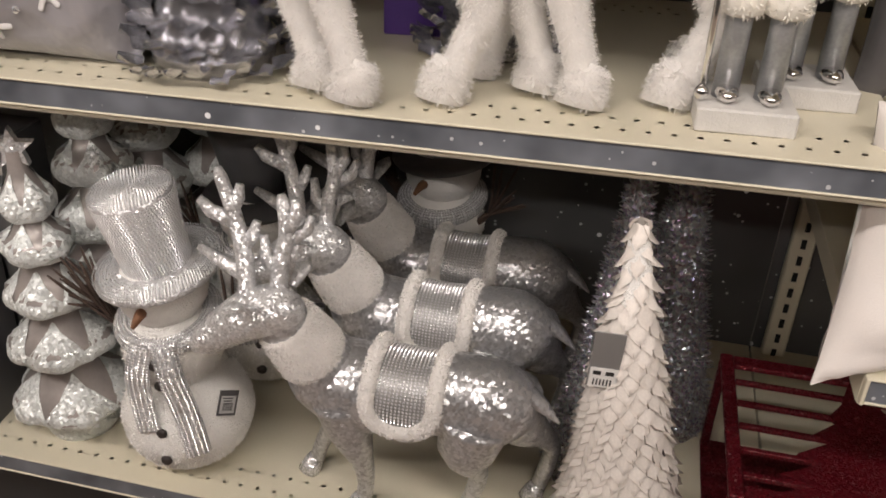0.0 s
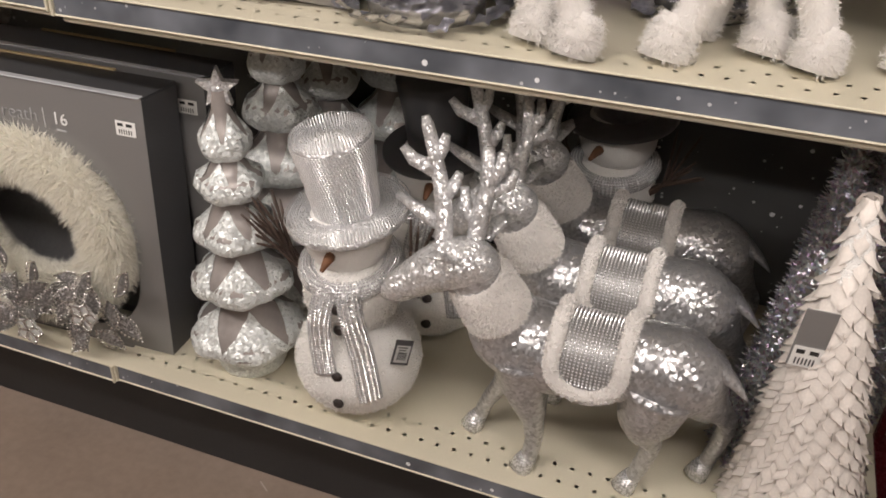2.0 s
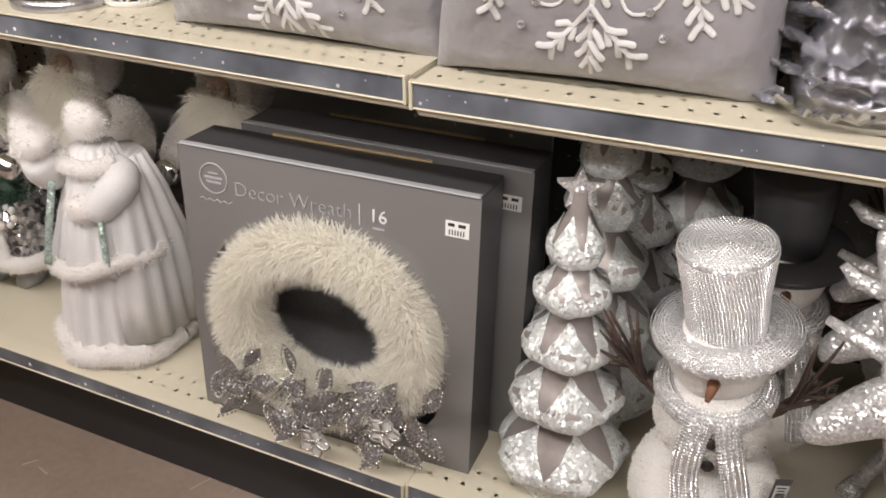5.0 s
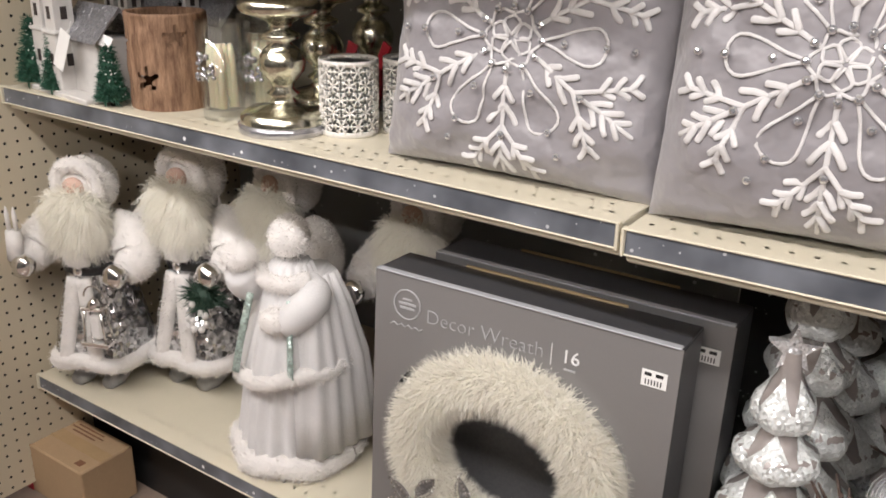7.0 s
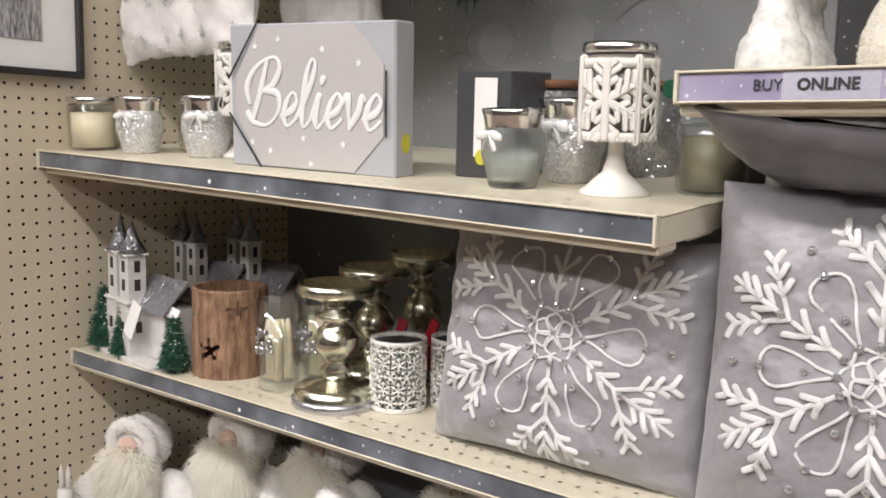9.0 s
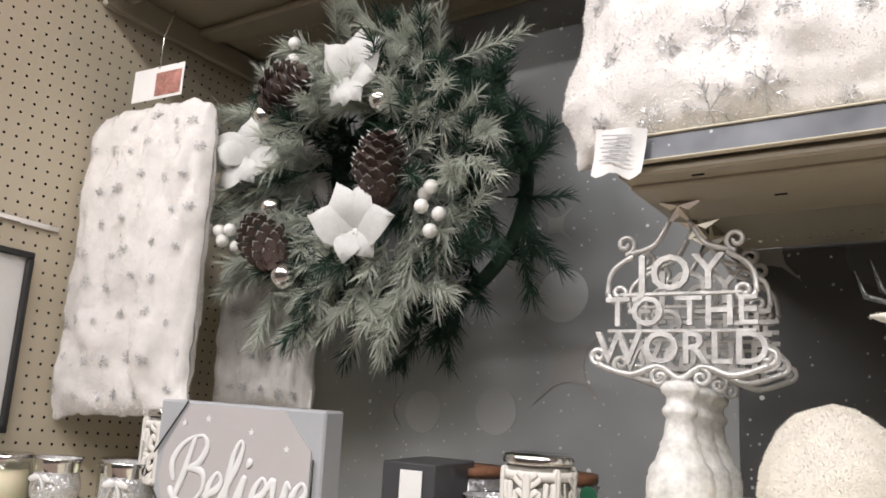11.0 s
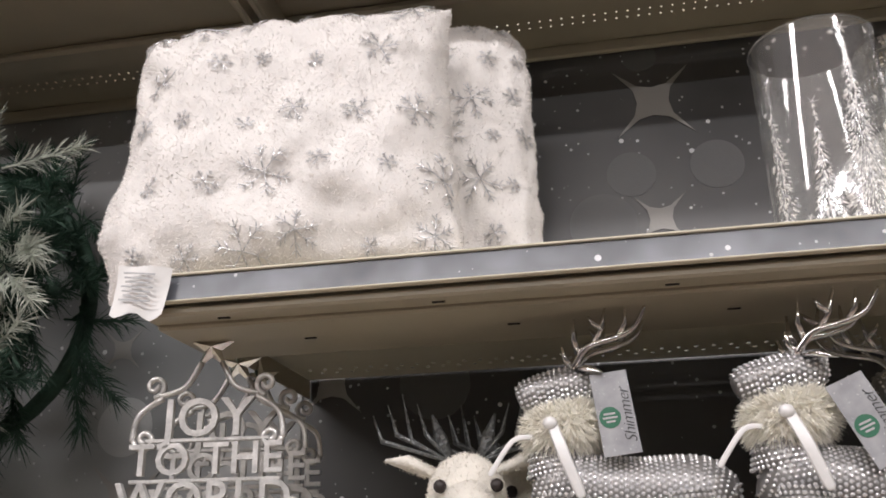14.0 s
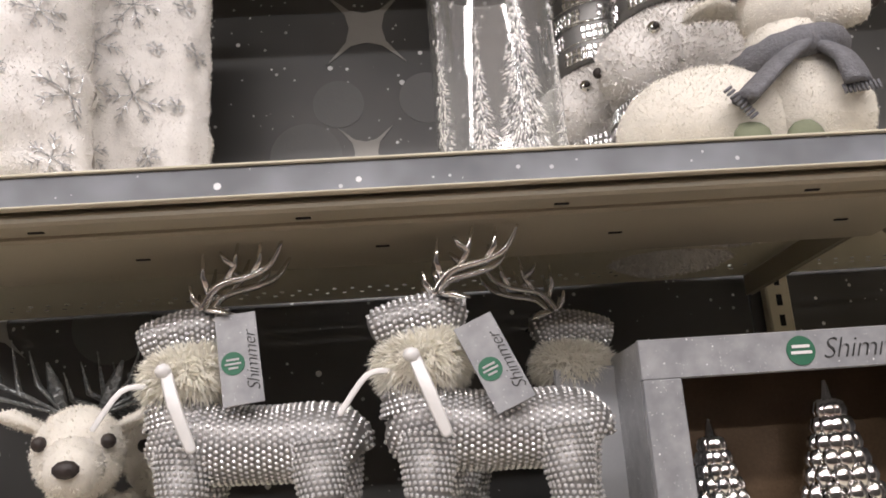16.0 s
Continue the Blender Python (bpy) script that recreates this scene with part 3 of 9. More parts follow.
def shelf(x0, x1, zt, y0, strip, label, end_left=True, end_right=True, rear=REAR, tip=(0, 0), pan_shade=None):
    """A gondola shelf: a pierced deck on a steel pan, with a price rail along its front."""
    s = thing("gondola_shelf", pose(x0, y0, zt, tip[0], tip[1], 0), label, "shelf", "gondola shelves", "structure")
    w, d = x1 - x0, rear - y0 - 0.005
    b = Build()
    rows = [0.026, 0.030 + INCH, d - 0.05 - INCH, d - 0.05]
    n = int((w - 0.01) / INCH)
    for i, cy in enumerate(rows):
        off = (w - n * INCH) / 2 + (INCH / 2 if i % 2 else 0)
        m = n - (1 if i % 2 else 0)
        holed_sheet(b, 0, 0, INCH, [(off + INCH * (k + 0.5), cy) for k in range(m)], 0.0033)
        flat(b, 0, cy - INCH / 2, off, cy + INCH / 2)
        flat(b, off + m * INCH, cy - INCH / 2, w, cy + INCH / 2)
    flat(b, 0, 0, w, rows[0] - INCH / 2)
    flat(b, 0, rows[0] + INCH / 2, w, rows[1] - INCH / 2)
    flat(b, 0, rows[1] + INCH / 2, w, rows[2] - INCH / 2)
    flat(b, 0, rows[3] + INCH / 2, w, d)
    part("deck", b.weld(), CREAM, s)
    b = Build()
    if not pan_shade:
        b.box(w / 2, d / 2, -0.031, w - 0.004, d - 0.004, 0.003, 0.0005)
        b.box(w / 2, d - 0.002, -0.017, w - 0.008, 0.003, 0.03, 0.0005)
    b.box(0.0015, d / 2, -0.017, 0.003, d, 0.031, 0.0005)
    b.box(w - 0.0015, d / 2, -0.017, 0.003, d, 0.031, 0.0005)
    b.box(w / 2, 0.025, -0.036, w - 0.002, 0.046, 0.012, 0.003)
    b.box(w / 2, 0.12, -0.034, w - 0.004, 0.07, 0.006, 0.002)
    # the top shelf's underside is darkened in colour to stand for its shade
    if pan_shade:
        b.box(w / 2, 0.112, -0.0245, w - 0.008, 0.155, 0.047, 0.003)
    part("pan", b, pan_shade or CREAM, s)
    b = Build()
    for k in range(5):
        b.box(w * (k + 0.5) / 5 - 0.03, 0.022, -0.0424, 0.014, 0.004, 0.0015, 0.0003)
        b.box(w * (k + 0.5) / 5 + 0.04, 0.11, -0.0484 if pan_shade else -0.0374, 0.014, 0.004, 0.0015, 0.0003)
    part("slot", b, DARK, s, "dark punched slots")
    b = Build()
    b.box(w / 2, -0.003, -0.0135, w, 0.004, 0.032, 0.001)
    b.box(w / 2, -0.006, 0.0012, w, 0.010, 0.003, 0.001)
    b.box(w / 2, -0.006, -0.0288, w, 0.010, 0.0025, 0.001)
    for on, x in ((end_left, 0.0015), (end_right, w - 0.0015)):
        if on:
            b.box(x, -0.0075, -0.0138, 0.004, 0.011, 0.034, 0.001)
    part("price_rail", b, CREAM, s)
    b = Build()
    b.add([(0.004, -0.0075, -0.0005), (w - 0.004, -0.0075, -0.0005), (w - 0.004, -0.0088, -0.0275), (0.004, -0.0088, -0.0275)], [(3, 2, 1, 0)], False)
    b.add([(0.004, -0.0065, -0.0005), (w - 0.004, -0.0065, -0.0005), (w - 0.004, -0.0078, -0.0275), (0.004, -0.0078, -0.0275)], [(0, 1, 2, 3)], False)
    part("price_strip", b, strip, s, "glossy printed price strip with snow flecks")
    return s


shelf(PEG_X + 0.004, SEAM - 0.002, Z_A1, FRONT, STRIP, "cream steel bottom shelf holding santa dolls and wreath boxes")
shelf(SEAM + 0.002, END_X - 0.002, Z_A, FRONT, STRIP, "cream steel bottom shelf holding snowmen and silver deer")
shelf(PEG_X + 0.004, SEAM - 0.002, Z_B, FRONT_B, STRIP, "cream steel middle shelf with candle holders and a pillow")
# the east half of the middle shelf rises a little towards the post
shelf(SEAM + 0.002, END_X - 0.002, 0.855, FRONT_B, STRIP, "cream steel middle shelf with pillows and furry figures", tip=(0, -1.0))


def Z_B_AT(x):
    return 0.855 + 0.01745 * (x - SEAM)


def Z_C_AT(x, y):
    return 1.244 - 0.032 * (x + 2.285) + 0.06 * (y - 0.80)


# this shelf hangs askew, its west end a notch higher
shelf(PEG_X + 0.004, SEAM - 0.004, 1.244, 0.802, STRIP, "cream steel upper shelf hanging askew under candle jars", tip=(3.4, 1.83))
shelf_d = shelf(SEAM - 0.002, END_X - 0.002, Z_D, 0.822, STRIP_LILAC, "cream steel upper shelf with a lilac price strip")
shelf(SEAM + 0.012, END_X - 0.002, Z_E, FRONT, STRIP, "cream steel top shelf with plush pillows, seen from below", pan_shade=SHADED_CREAM)


def storage_shelf(x0, x1):
    """The deep storage shelf that roofs the bay, with a stepped front lip."""
    s = thing("storage_shelf", pose(x0, 0.90, Z_F), "wide cream steel storage shelf roofing the bay", "shelf", "storage shelves", "structure")
    w, d = x1 - x0, REAR - 0.90
    b = Build()
    n = int(w / (INCH * 0.75))
    for r, cy in enumerate((0.415, 0.434)):
        holed_sheet(b, 0, 0, 0.01905, [(0.01905 * (k + 0.5), cy) for k in range(n)], 0.0019)
        flat(b, n * 0.01905, cy - 0.0095, w, cy + 0.0095)
    flat(b, 0, 0, w, 0.4055)
    flat(b, 0, 0.4435, w, d)
    # this roof shelf wears the same shade-darkened cream throughout
    part("deck", b.weld(), SHADED_CREAM, s)
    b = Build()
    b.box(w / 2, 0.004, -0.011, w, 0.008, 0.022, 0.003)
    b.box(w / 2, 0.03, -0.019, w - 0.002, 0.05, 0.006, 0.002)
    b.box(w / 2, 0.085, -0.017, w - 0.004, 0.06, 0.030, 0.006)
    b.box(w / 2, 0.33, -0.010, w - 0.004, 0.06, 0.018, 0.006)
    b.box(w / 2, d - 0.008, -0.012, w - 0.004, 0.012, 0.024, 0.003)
    part("stiffener", b, SHADED_CREAM, s)
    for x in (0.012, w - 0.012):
        part("bracket", Build().box(x, d / 2 + 0.02, -0.032, 0.014, d - 0.05, 0.06, 0.004), SHADED_CREAM, s)
    b = Build()
    for k in range(4):
        b.box(w * (k + 0.5) / 4, 0.085, -0.0325, 0.012, 0.005, 0.0015, 0.0003)
    part("slot", b, DARK, s, "dark punched slots")
    return s


storage_shelf(PEG_X + 0.004, SEAM - 0.002)
storage_shelf(SEAM + 0.002, END_X + 1.2)

# the pierced end panel
b = Build()
hs = []
PY0, PZ0, NY, NZ = 0.42, 0.03, 40, 92
for i in range(NY):
    for j in range(NZ):
        hs.append((INCH * (i + 0.5), INCH * (j + 0.5)))
holed_sheet(b, 0, 0, INCH, hs, 0.0031)
peg = thing("pegboard_wall", Matrix.Translation((PEG_X, PY0, PZ0)) @ Matrix(((0, 0, 1, 0), (1, 0, 0, 0), (0, 1, 0, 0), (0, 0, 0, 1))), "tan pegboard end panel pierced with rows of small holes", "pegboard", kind="structure")
part("pierced_sheet", b.weld(), PEG, peg)
# black sheet added behind the holes to stand for the shaded hollow
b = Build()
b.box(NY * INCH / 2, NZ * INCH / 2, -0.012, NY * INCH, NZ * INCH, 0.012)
part("hollow_shade_sheet", b, DARK, peg)
b = Build()
b.box(-0.012, NZ * INCH / 2, -0.004, 0.024, NZ * INCH, 0.03, 0.003)
part("edge_post", b, CREAM, peg)

# the printed back panels, each with its sparkles and pale discs
def sparkle(r):
    """A four-rayed spark with a full square heart and thin tips."""
    out = []
    for k in range(4):
        a = radians(45 + 90 * k)
        for q, w in ((0.23, -0.19), (0.45, -0.055), (1.0, 0.0), (0.45, 0.055), (0.23, 0.19)):
            out.append((r * (q * math.cos(a) - w * math.sin(a)), r * (q * math.sin(a) + w * math.cos(a))))
    return out


def back_panel(name, x0, x1, stars, discs, sheet=BACK):
    p = thing(name, pose(x0, REAR, 0), "dark grey printed back panel with snow flecks and sparkles", "back panel", kind="structure")
    w = x1 - x0
    part("printed_sheet", Build().box(w / 2, 0.006, 1.2, w, 0.012, 2.35, 0.001), sheet, p)
    for x, z, r in discs:
        b = Build()
        b.at = pose(x - x0, -0.0012, z)
        b.prism([(r * math.cos(k * math.pi / 14), r * math.sin(k * math.pi / 14)) for k in range(28)], 0.001)
        part("pale_disc", b, BOKEH if sheet is BACK else BOKEH_WEST, p)
    for x, z, r in stars:
        b = Build()
        b.at = pose(x - x0, -0.0026, z)
        b.prism(sparkle(r), 0.001)
        part("sparkle", b, STARPRINT, p)


rs = random.Random(11)
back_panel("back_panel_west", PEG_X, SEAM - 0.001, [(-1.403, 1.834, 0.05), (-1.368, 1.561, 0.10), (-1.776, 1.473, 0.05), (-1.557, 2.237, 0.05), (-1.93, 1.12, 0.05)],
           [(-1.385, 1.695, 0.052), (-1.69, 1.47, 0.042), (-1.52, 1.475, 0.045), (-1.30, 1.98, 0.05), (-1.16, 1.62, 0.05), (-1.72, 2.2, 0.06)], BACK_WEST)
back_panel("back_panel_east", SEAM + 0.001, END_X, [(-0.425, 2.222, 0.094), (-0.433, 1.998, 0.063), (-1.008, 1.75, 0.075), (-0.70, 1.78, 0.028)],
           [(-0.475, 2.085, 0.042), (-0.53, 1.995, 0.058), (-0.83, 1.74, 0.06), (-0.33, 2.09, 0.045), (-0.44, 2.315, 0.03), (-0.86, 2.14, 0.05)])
solid("header_panel", Build().box((PEG_X + 1.4) / 2, REAR + 0.01, 2.46, 1.4 - PEG_X, 0.016, 0.17, 0.002), CREAM, Matrix(), "cream steel header above the printed panels", "header", kind="structure")


def upright(x):
    u = thing("slotted_post", pose(x, REAR - 0.022, 0.0), "cream slotted steel post behind the shelves", "post", "slotted posts", "structure")
    part("column", Build().box(0, 0.01, 1.13, 0.038, 0.022, 2.2, 0.003), CREAM, u)
    b = Build()
    for k in range(66):
        b.box(0, -0.0018, 0.25 + INCH * 1.25 * k, 0.008, 0.002, 0.017, 0.0003)
    part("slot", b, DARK, u, "row of dark punched slots")


upright(0.19)

# black kick base under the bottom shelf
b = Build()
b.box((PEG_X + 1.4) / 2, 0.946, 0.115, 1.4 - PEG_X, 0.02, 0.23, 0.002)
solid("kick_base", b, BLACK_STEEL, Matrix(), "black steel kick plate under the bottom shelf", "kick plate", kind="structure")

# the next bay begins past the post
x = END_X + 0.002
sh3 = shelf(x, x + 1.0, 0.657, FRONT, STRIP, "cream steel shelf of the next bay holding a white pillow")
shelf(x, x + 1.0, 0.877, FRONT_B, STRIP, "cream steel middle shelf of the next bay")
shelf(x, x + 1.0, Z_E, FRONT, STRIP, "cream steel top shelf of the next bay", pan_shade=SHADED_CREAM)
shelf(x, x + 1.0, Z_D, 0.822, STRIP_LILAC, "cream steel upper shelf of the next bay")
shelf(x, x + 1.0, Z_A, FRONT, STRIP, "cream steel bottom shelf of the next bay")
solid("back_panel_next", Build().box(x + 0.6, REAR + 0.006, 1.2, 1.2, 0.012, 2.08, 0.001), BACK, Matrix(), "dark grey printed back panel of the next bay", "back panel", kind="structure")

# ------------------------------------------------------------------ bottom shelf, east bay


def price_sticker(parent, x, y, z, w=0.028, h=0.017, m=None):
    """A small white sticker with unreadable bars."""
    b = Build()
    b.at = (m or Matrix()) @ pose(x, y, z)
    b.box(0, 0, 0, w, 0.0006, h, 0.0002)
    s = part("price_sticker", b, PAPER, parent, "white price sticker with dark bars")
    b = Build()
    b.at = (m or Matrix()) @ pose(x, y, z)
    b.box(-w * 0.25, -0.0006, h * 0.25, w * 0.28, 0.0004, h * 0.2, 0.0001)
    b.box(w * 0.2, -0.0006, h * 0.25, w * 0.3, 0.0004, h * 0.2, 0.0001)
    for k in range(6):
        b.box(w * (-0.32 + 0.12 * k), -0.0006, -h * 0.22, w * 0.05, 0.0004, h * 0.32, 0.0001)
    part("print_bar", b, INK_K, s)
    return s


def glass_tree(at, h, label):
    """A five-tier smoked glass tree: each tier flares from a slim neck to a frosted hem whose upper edge runs in points."""
    t = thing("glass_christmas_tree", at, label, "christmas tree", "glass trees")
    k = h / 0.49
    tiers = [(0.052, 0.090, 0.036), (0.152, 0.075, 0.030), (0.238, 0.060, 0.024), (0.318, 0.048, 0.018), (0.382, 0.035, 0.011)]
    b = Build()
    b.lathe([(0.0, 0), (0.052 * k, 0.002), (0.056 * k, 0.012 * k), (0.054 * k, 0.03 * k), (0.04 * k, 0.052 * k), (0.03 * k, 0.062 * k)], 30)
    part("foot", b, CRACKLE, t, "frosted glittery foot")
    n = 50
    for i, (z, r, neck) in enumerate(tiers):
        top = tiers[i + 1][0] if i < 4 else 0.462
        ht = top - z + 0.014
        prof = [(0.0, 0.50), (-0.004, 0.74), (0.004, 0.93), (0.016, 1.0), (0.030, 0.93), (ht * 0.45, 0.66), (ht * 0.68, 0.5 * (neck / r) + 0.22), (ht * 0.9, neck / r), (ht, neck / r * 0.95)]
        qs = [p[0] for p in prof]

        def rim(a, i=i):
            return 1 + 0.055 * math.cos(5 * a + i) + 0.02 * math.cos(11 * a + 2 * i)

        def around(j, a, r=r, prof=prof):
            w = 1 + (rim(a) - 1) * max(0.0, 1 - max(0, j - 4) * 0.45)
            return prof[j][1] * r * w
        b = Build()
        vs = [(around(j, 2 * math.pi * m / n) * k * math.cos(2 * math.pi * m / n), around(j, 2 * math.pi * m / n) * k * math.sin(2 * math.pi * m / n), (z + qs[j]) * k) for j in range(len(prof)) for m in range(n)]
        b.add(vs, [(j * n + m, j * n + (m + 1) % n, (j + 1) * n + (m + 1) % n, (j + 1) * n + m) for j in range(len(prof) - 1) for m in range(n)])
        tier = part("tier", b, SMOKE, t, "smoked silver glass tier")
        b = Build()
        vs = []
        steps = [0.0, 0.12, 0.25, 0.4, 0.6, 0.8, 1.0]
        for st in steps:
            for m in range(n):
                a = 2 * math.pi * m / n
                zig = abs(((5 * a + i) / (2 * math.pi)) % 1.0 - 0.5) * 2
                high = 0.020 + (ht * 0.50) * zig ** 0.8 + 0.004 * noise.noise(Vector((9 * math.cos(a), 9 * math.sin(a), i)))
                q = -0.004 + (high + 0.004) * st
                j = max(0, min(len(qs) - 2, next((x for x in range(1, len(qs) - 1) if qs[x + 1] > q), len(qs) - 2)))
                f = (q - qs[j]) / (qs[j + 1] - qs[j]) if qs[j + 1] != qs[j] else 0.0
                rad = around(j, a) * (1 - f) + around(j + 1, a) * f + 0.0022 + 0.0012 * noise.noise(Vector((60 * r * math.cos(a), 60 * r * math.sin(a), q * 90)))
                vs.append((rad * k * math.cos(a), rad * k * math.sin(a), (z + q) * k))
        b.add(vs, [(j * n + m, j * n + (m + 1) % n, (j + 1) * n + (m + 1) % n, (j + 1) * n + m) for j in range(len(steps) - 1) for m in range(n)])
        part("snow_hem", b, CRACKLE, tier, "crackled white glitter hem with a pointed edge")
    b = Build()
    b.at = pose(0, -0.006 * k, 0.478 * k)
    b.prism([(x * k, z * k) for x, z in star_outline(0.030, 0.013)], 0.012 * k)
    part("star", b, SILVER_FINE, t, "silver star top")
    return t


def rhinestone_hat(b, z, k, tilt=0):
    b.lathe([(0.0, z), (0.086 * k, z), (0.089 * k, z + 0.004), (0.087 * k, z + 0.010), (0.05 * k, z + 0.014)], 36)
    b.lathe([(0.046 * k, z + 0.008), (0.049 * k, z + 0.065 * k), (0.056 * k, z + 0.126 * k), (0.055 * k, z + 0.131 * k), (0.0, z + 0.133 * k)], 36)


def snowman(at, label, hatmat=RHINE, k=1.0):
    t = thing("snowman", at, label, "snowman", "snowmen")
    b = Build()
    b.ball((0, 0, 0.088 * k), (0.098 * k, 0.098 * k, 0.09 * k), 28, 0.03, 60)
    b.fuzz(7000, 0.0036, 0.0007, 3, 0.0, 0.7)
    part("lower_ball", b, SNOW, t)
    b = Build()
    b.ball((0, 0, 0.215 * k), (0.073 * k, 0.073 * k, 0.07 * k), 26, 0.03, 60)
    b.fuzz(5000, 0.0036, 0.0007, 4, 0.0, 0.7)
    part("middle_ball", b, SNOW, t)
    b = Build()
    b.ball((0, 0, 0.31 * k), (0.064 * k, 0.064 * k, 0.058 * k), 26, 0.02, 60)
    part("head", b, SNOW, t)
    b = Build()
    rhinestone_hat(b, 0, k)
    if hatmat is RHINE:
        b.slot = 1
        b.studs([(0, 0, 0.014 * k), (0, 0, 0.065 * k), (0, 0, 0.127 * k)], [0.0468 * k, 0.0495 * k, 0.0565 * k], 0.0040, 0.0018, 1.0, 0)
        for j in range(1, 14):
            b.studs([(0, 0, 0.1325 * k - 0.00002 * j), (0, 0, 0.1327 * k)], 0.0042 * j * k, 0.0042, 0.0017, 1.0, 0)
        for j in range(10):
            b.studs([(0, 0, 0.0125), (0, 0, 0.0127)], (0.051 + 0.0042 * j) * k, 0.0042, 0.0017, 1.0, 0)
    hat = part("top_hat", b, [SILVER_FINE, CRYSTAL] if hatmat is RHINE else hatmat, t, "silver rhinestone top hat" if hatmat is RHINE else "grey glitter hat", pose(0.004, 0.0, 0.338 * k, 6, -5, 0))
    for z, y in ((0.070, -0.098), (0.118, -0.094), (0.185, -0.070), (0.225, -0.075)):
        b = Build()
        b.ball((0.004, y * k, z * k), (0.0085 * k, 0.005, 0.0085 * k), 10, 0.2, 200)
        part("button", b, COAL, t)
    for x in (-0.02, 0.02):
        part("eye", Build().ball((x * k, -0.058 * k, 0.325 * k), 0.0055 * k, 8), COAL, t)
    b = Build()
    b.tube([(0, -0.055 * k, 0.307 * k), (-0.002, -0.072 * k, 0.304 * k), (-0.005, -0.086 * k, 0.296 * k)], [0.009 * k, 0.0065 * k, 0.003 * k], 8)
    part("nose", b, CARROT, t, "brown carved nose")
    b = Build()
    ring = [(0.062 * k * math.cos(a), 0.062 * k * math.sin(a), (0.258 - 0.012 * math.sin(-a)) * k) for a in [2 * math.pi * i / 24 for i in range(25)]]
    b.tube(ring, 0.014 * k, 8, 0.9, cap=False)
    b.tube(curve([(-0.01, -0.07 * k, 0.25 * k), (-0.018, -0.082 * k, 0.21 * k), (-0.02, -0.083 * k, 0.17 * k), (-0.012, -0.094 * k, 0.12 * k)]), 0.0165 * k, 8, 0.28)
    b.tube(curve([(0.02, -0.068 * k, 0.25 * k), (0.03, -0.082 * k, 0.21 * k), (0.042, -0.085 * k, 0.15 * k), (0.052, -0.092 * k, 0.085 * k)]), 0.0165 * k, 8, 0.28)
    b.slot = 1
    b.studs(ring, 0.0142 * k, 0.0046, 0.0021, 0.9, 0)
    for ln in (((-0.01, -0.07, 0.25), (-0.018, -0.082, 0.21), (-0.02, -0.083, 0.17), (-0.012, -0.094, 0.12)), ((0.02, -0.068, 0.25), (0.03, -0.082, 0.21), (0.042, -0.085, 0.15), (0.052, -0.092, 0.085))):
        b.studs(curve([(x, y * k, z * k) for x, y, z in ln]), 0.0168 * k, 0.0046, 0.0021, 0.28, 0)
    part("scarf", b, [SILVER_FINE, CRYSTAL], t, "silver rhinestone scarf")
    for sgn in (-1, 1):
        arm = part("twig_arm", Build().tube([(sgn * 0.05 * k, 0, 0.21 * k), (sgn * 0.085 * k, 0, 0.246 * k)], [0.006, 0.005], 7), TWIG, t, "bundle of brown twigs")
        rs = random.Random(sgn + 7)
        for i in range(16):
            b = Build()
            e = (sgn * (0.13 + rs.uniform(-0.03, 0.03)) * k, rs.uniform(-0.04, 0.02), (0.31 + rs.uniform(-0.04, 0.05)) * k)
            b.tube(curve([(sgn * 0.055 * k, 0.0, 0.215 * k), (sgn * 0.09 * k, rs.uniform(-0.01, 0.01), 0.25 * k), e], 4), [0.0022] * 8 + [0.0012], 5)
            part("twig", b, TWIG, arm)
    b = Build()
    b.at = pose(0.092 * k, -0.05, 0.15 * k, -8, 20, 35)
    b.box(0, 0, 0, 0.026, 0.001, 0.038, 0.0003)
    tag = part("hang_tag", b, BOX_DARK, t, "small dark hang tag with a white code panel")
    b = Build()
    b.at = pose(0.092 * k, -0.05, 0.15 * k, -8, 20, 35)
    b.box(0, -0.0012, -0.002, 0.02, 0.0008, 0.026, 0.0002)
    part("code_panel", b, PAPER_DULL, tag)
    b = Build()
    b.at = pose(0.092 * k, -0.05, 0.15 * k, -8, 20, 35)
    for i in range(9):
        b.box(-0.0064 + 0.0016 * i, -0.0018, -0.005, 0.0005 + 0.0005 * (i % 2), 0.0006, 0.012, 0.0001)
    for i in range(3):
        b.box(-0.001, -0.0018, 0.008 - 0.004 * i, 0.014 - 0.003 * i, 0.0006, 0.0016, 0.0001)
    part("code_bar", b, INK_K, tag)
    return t


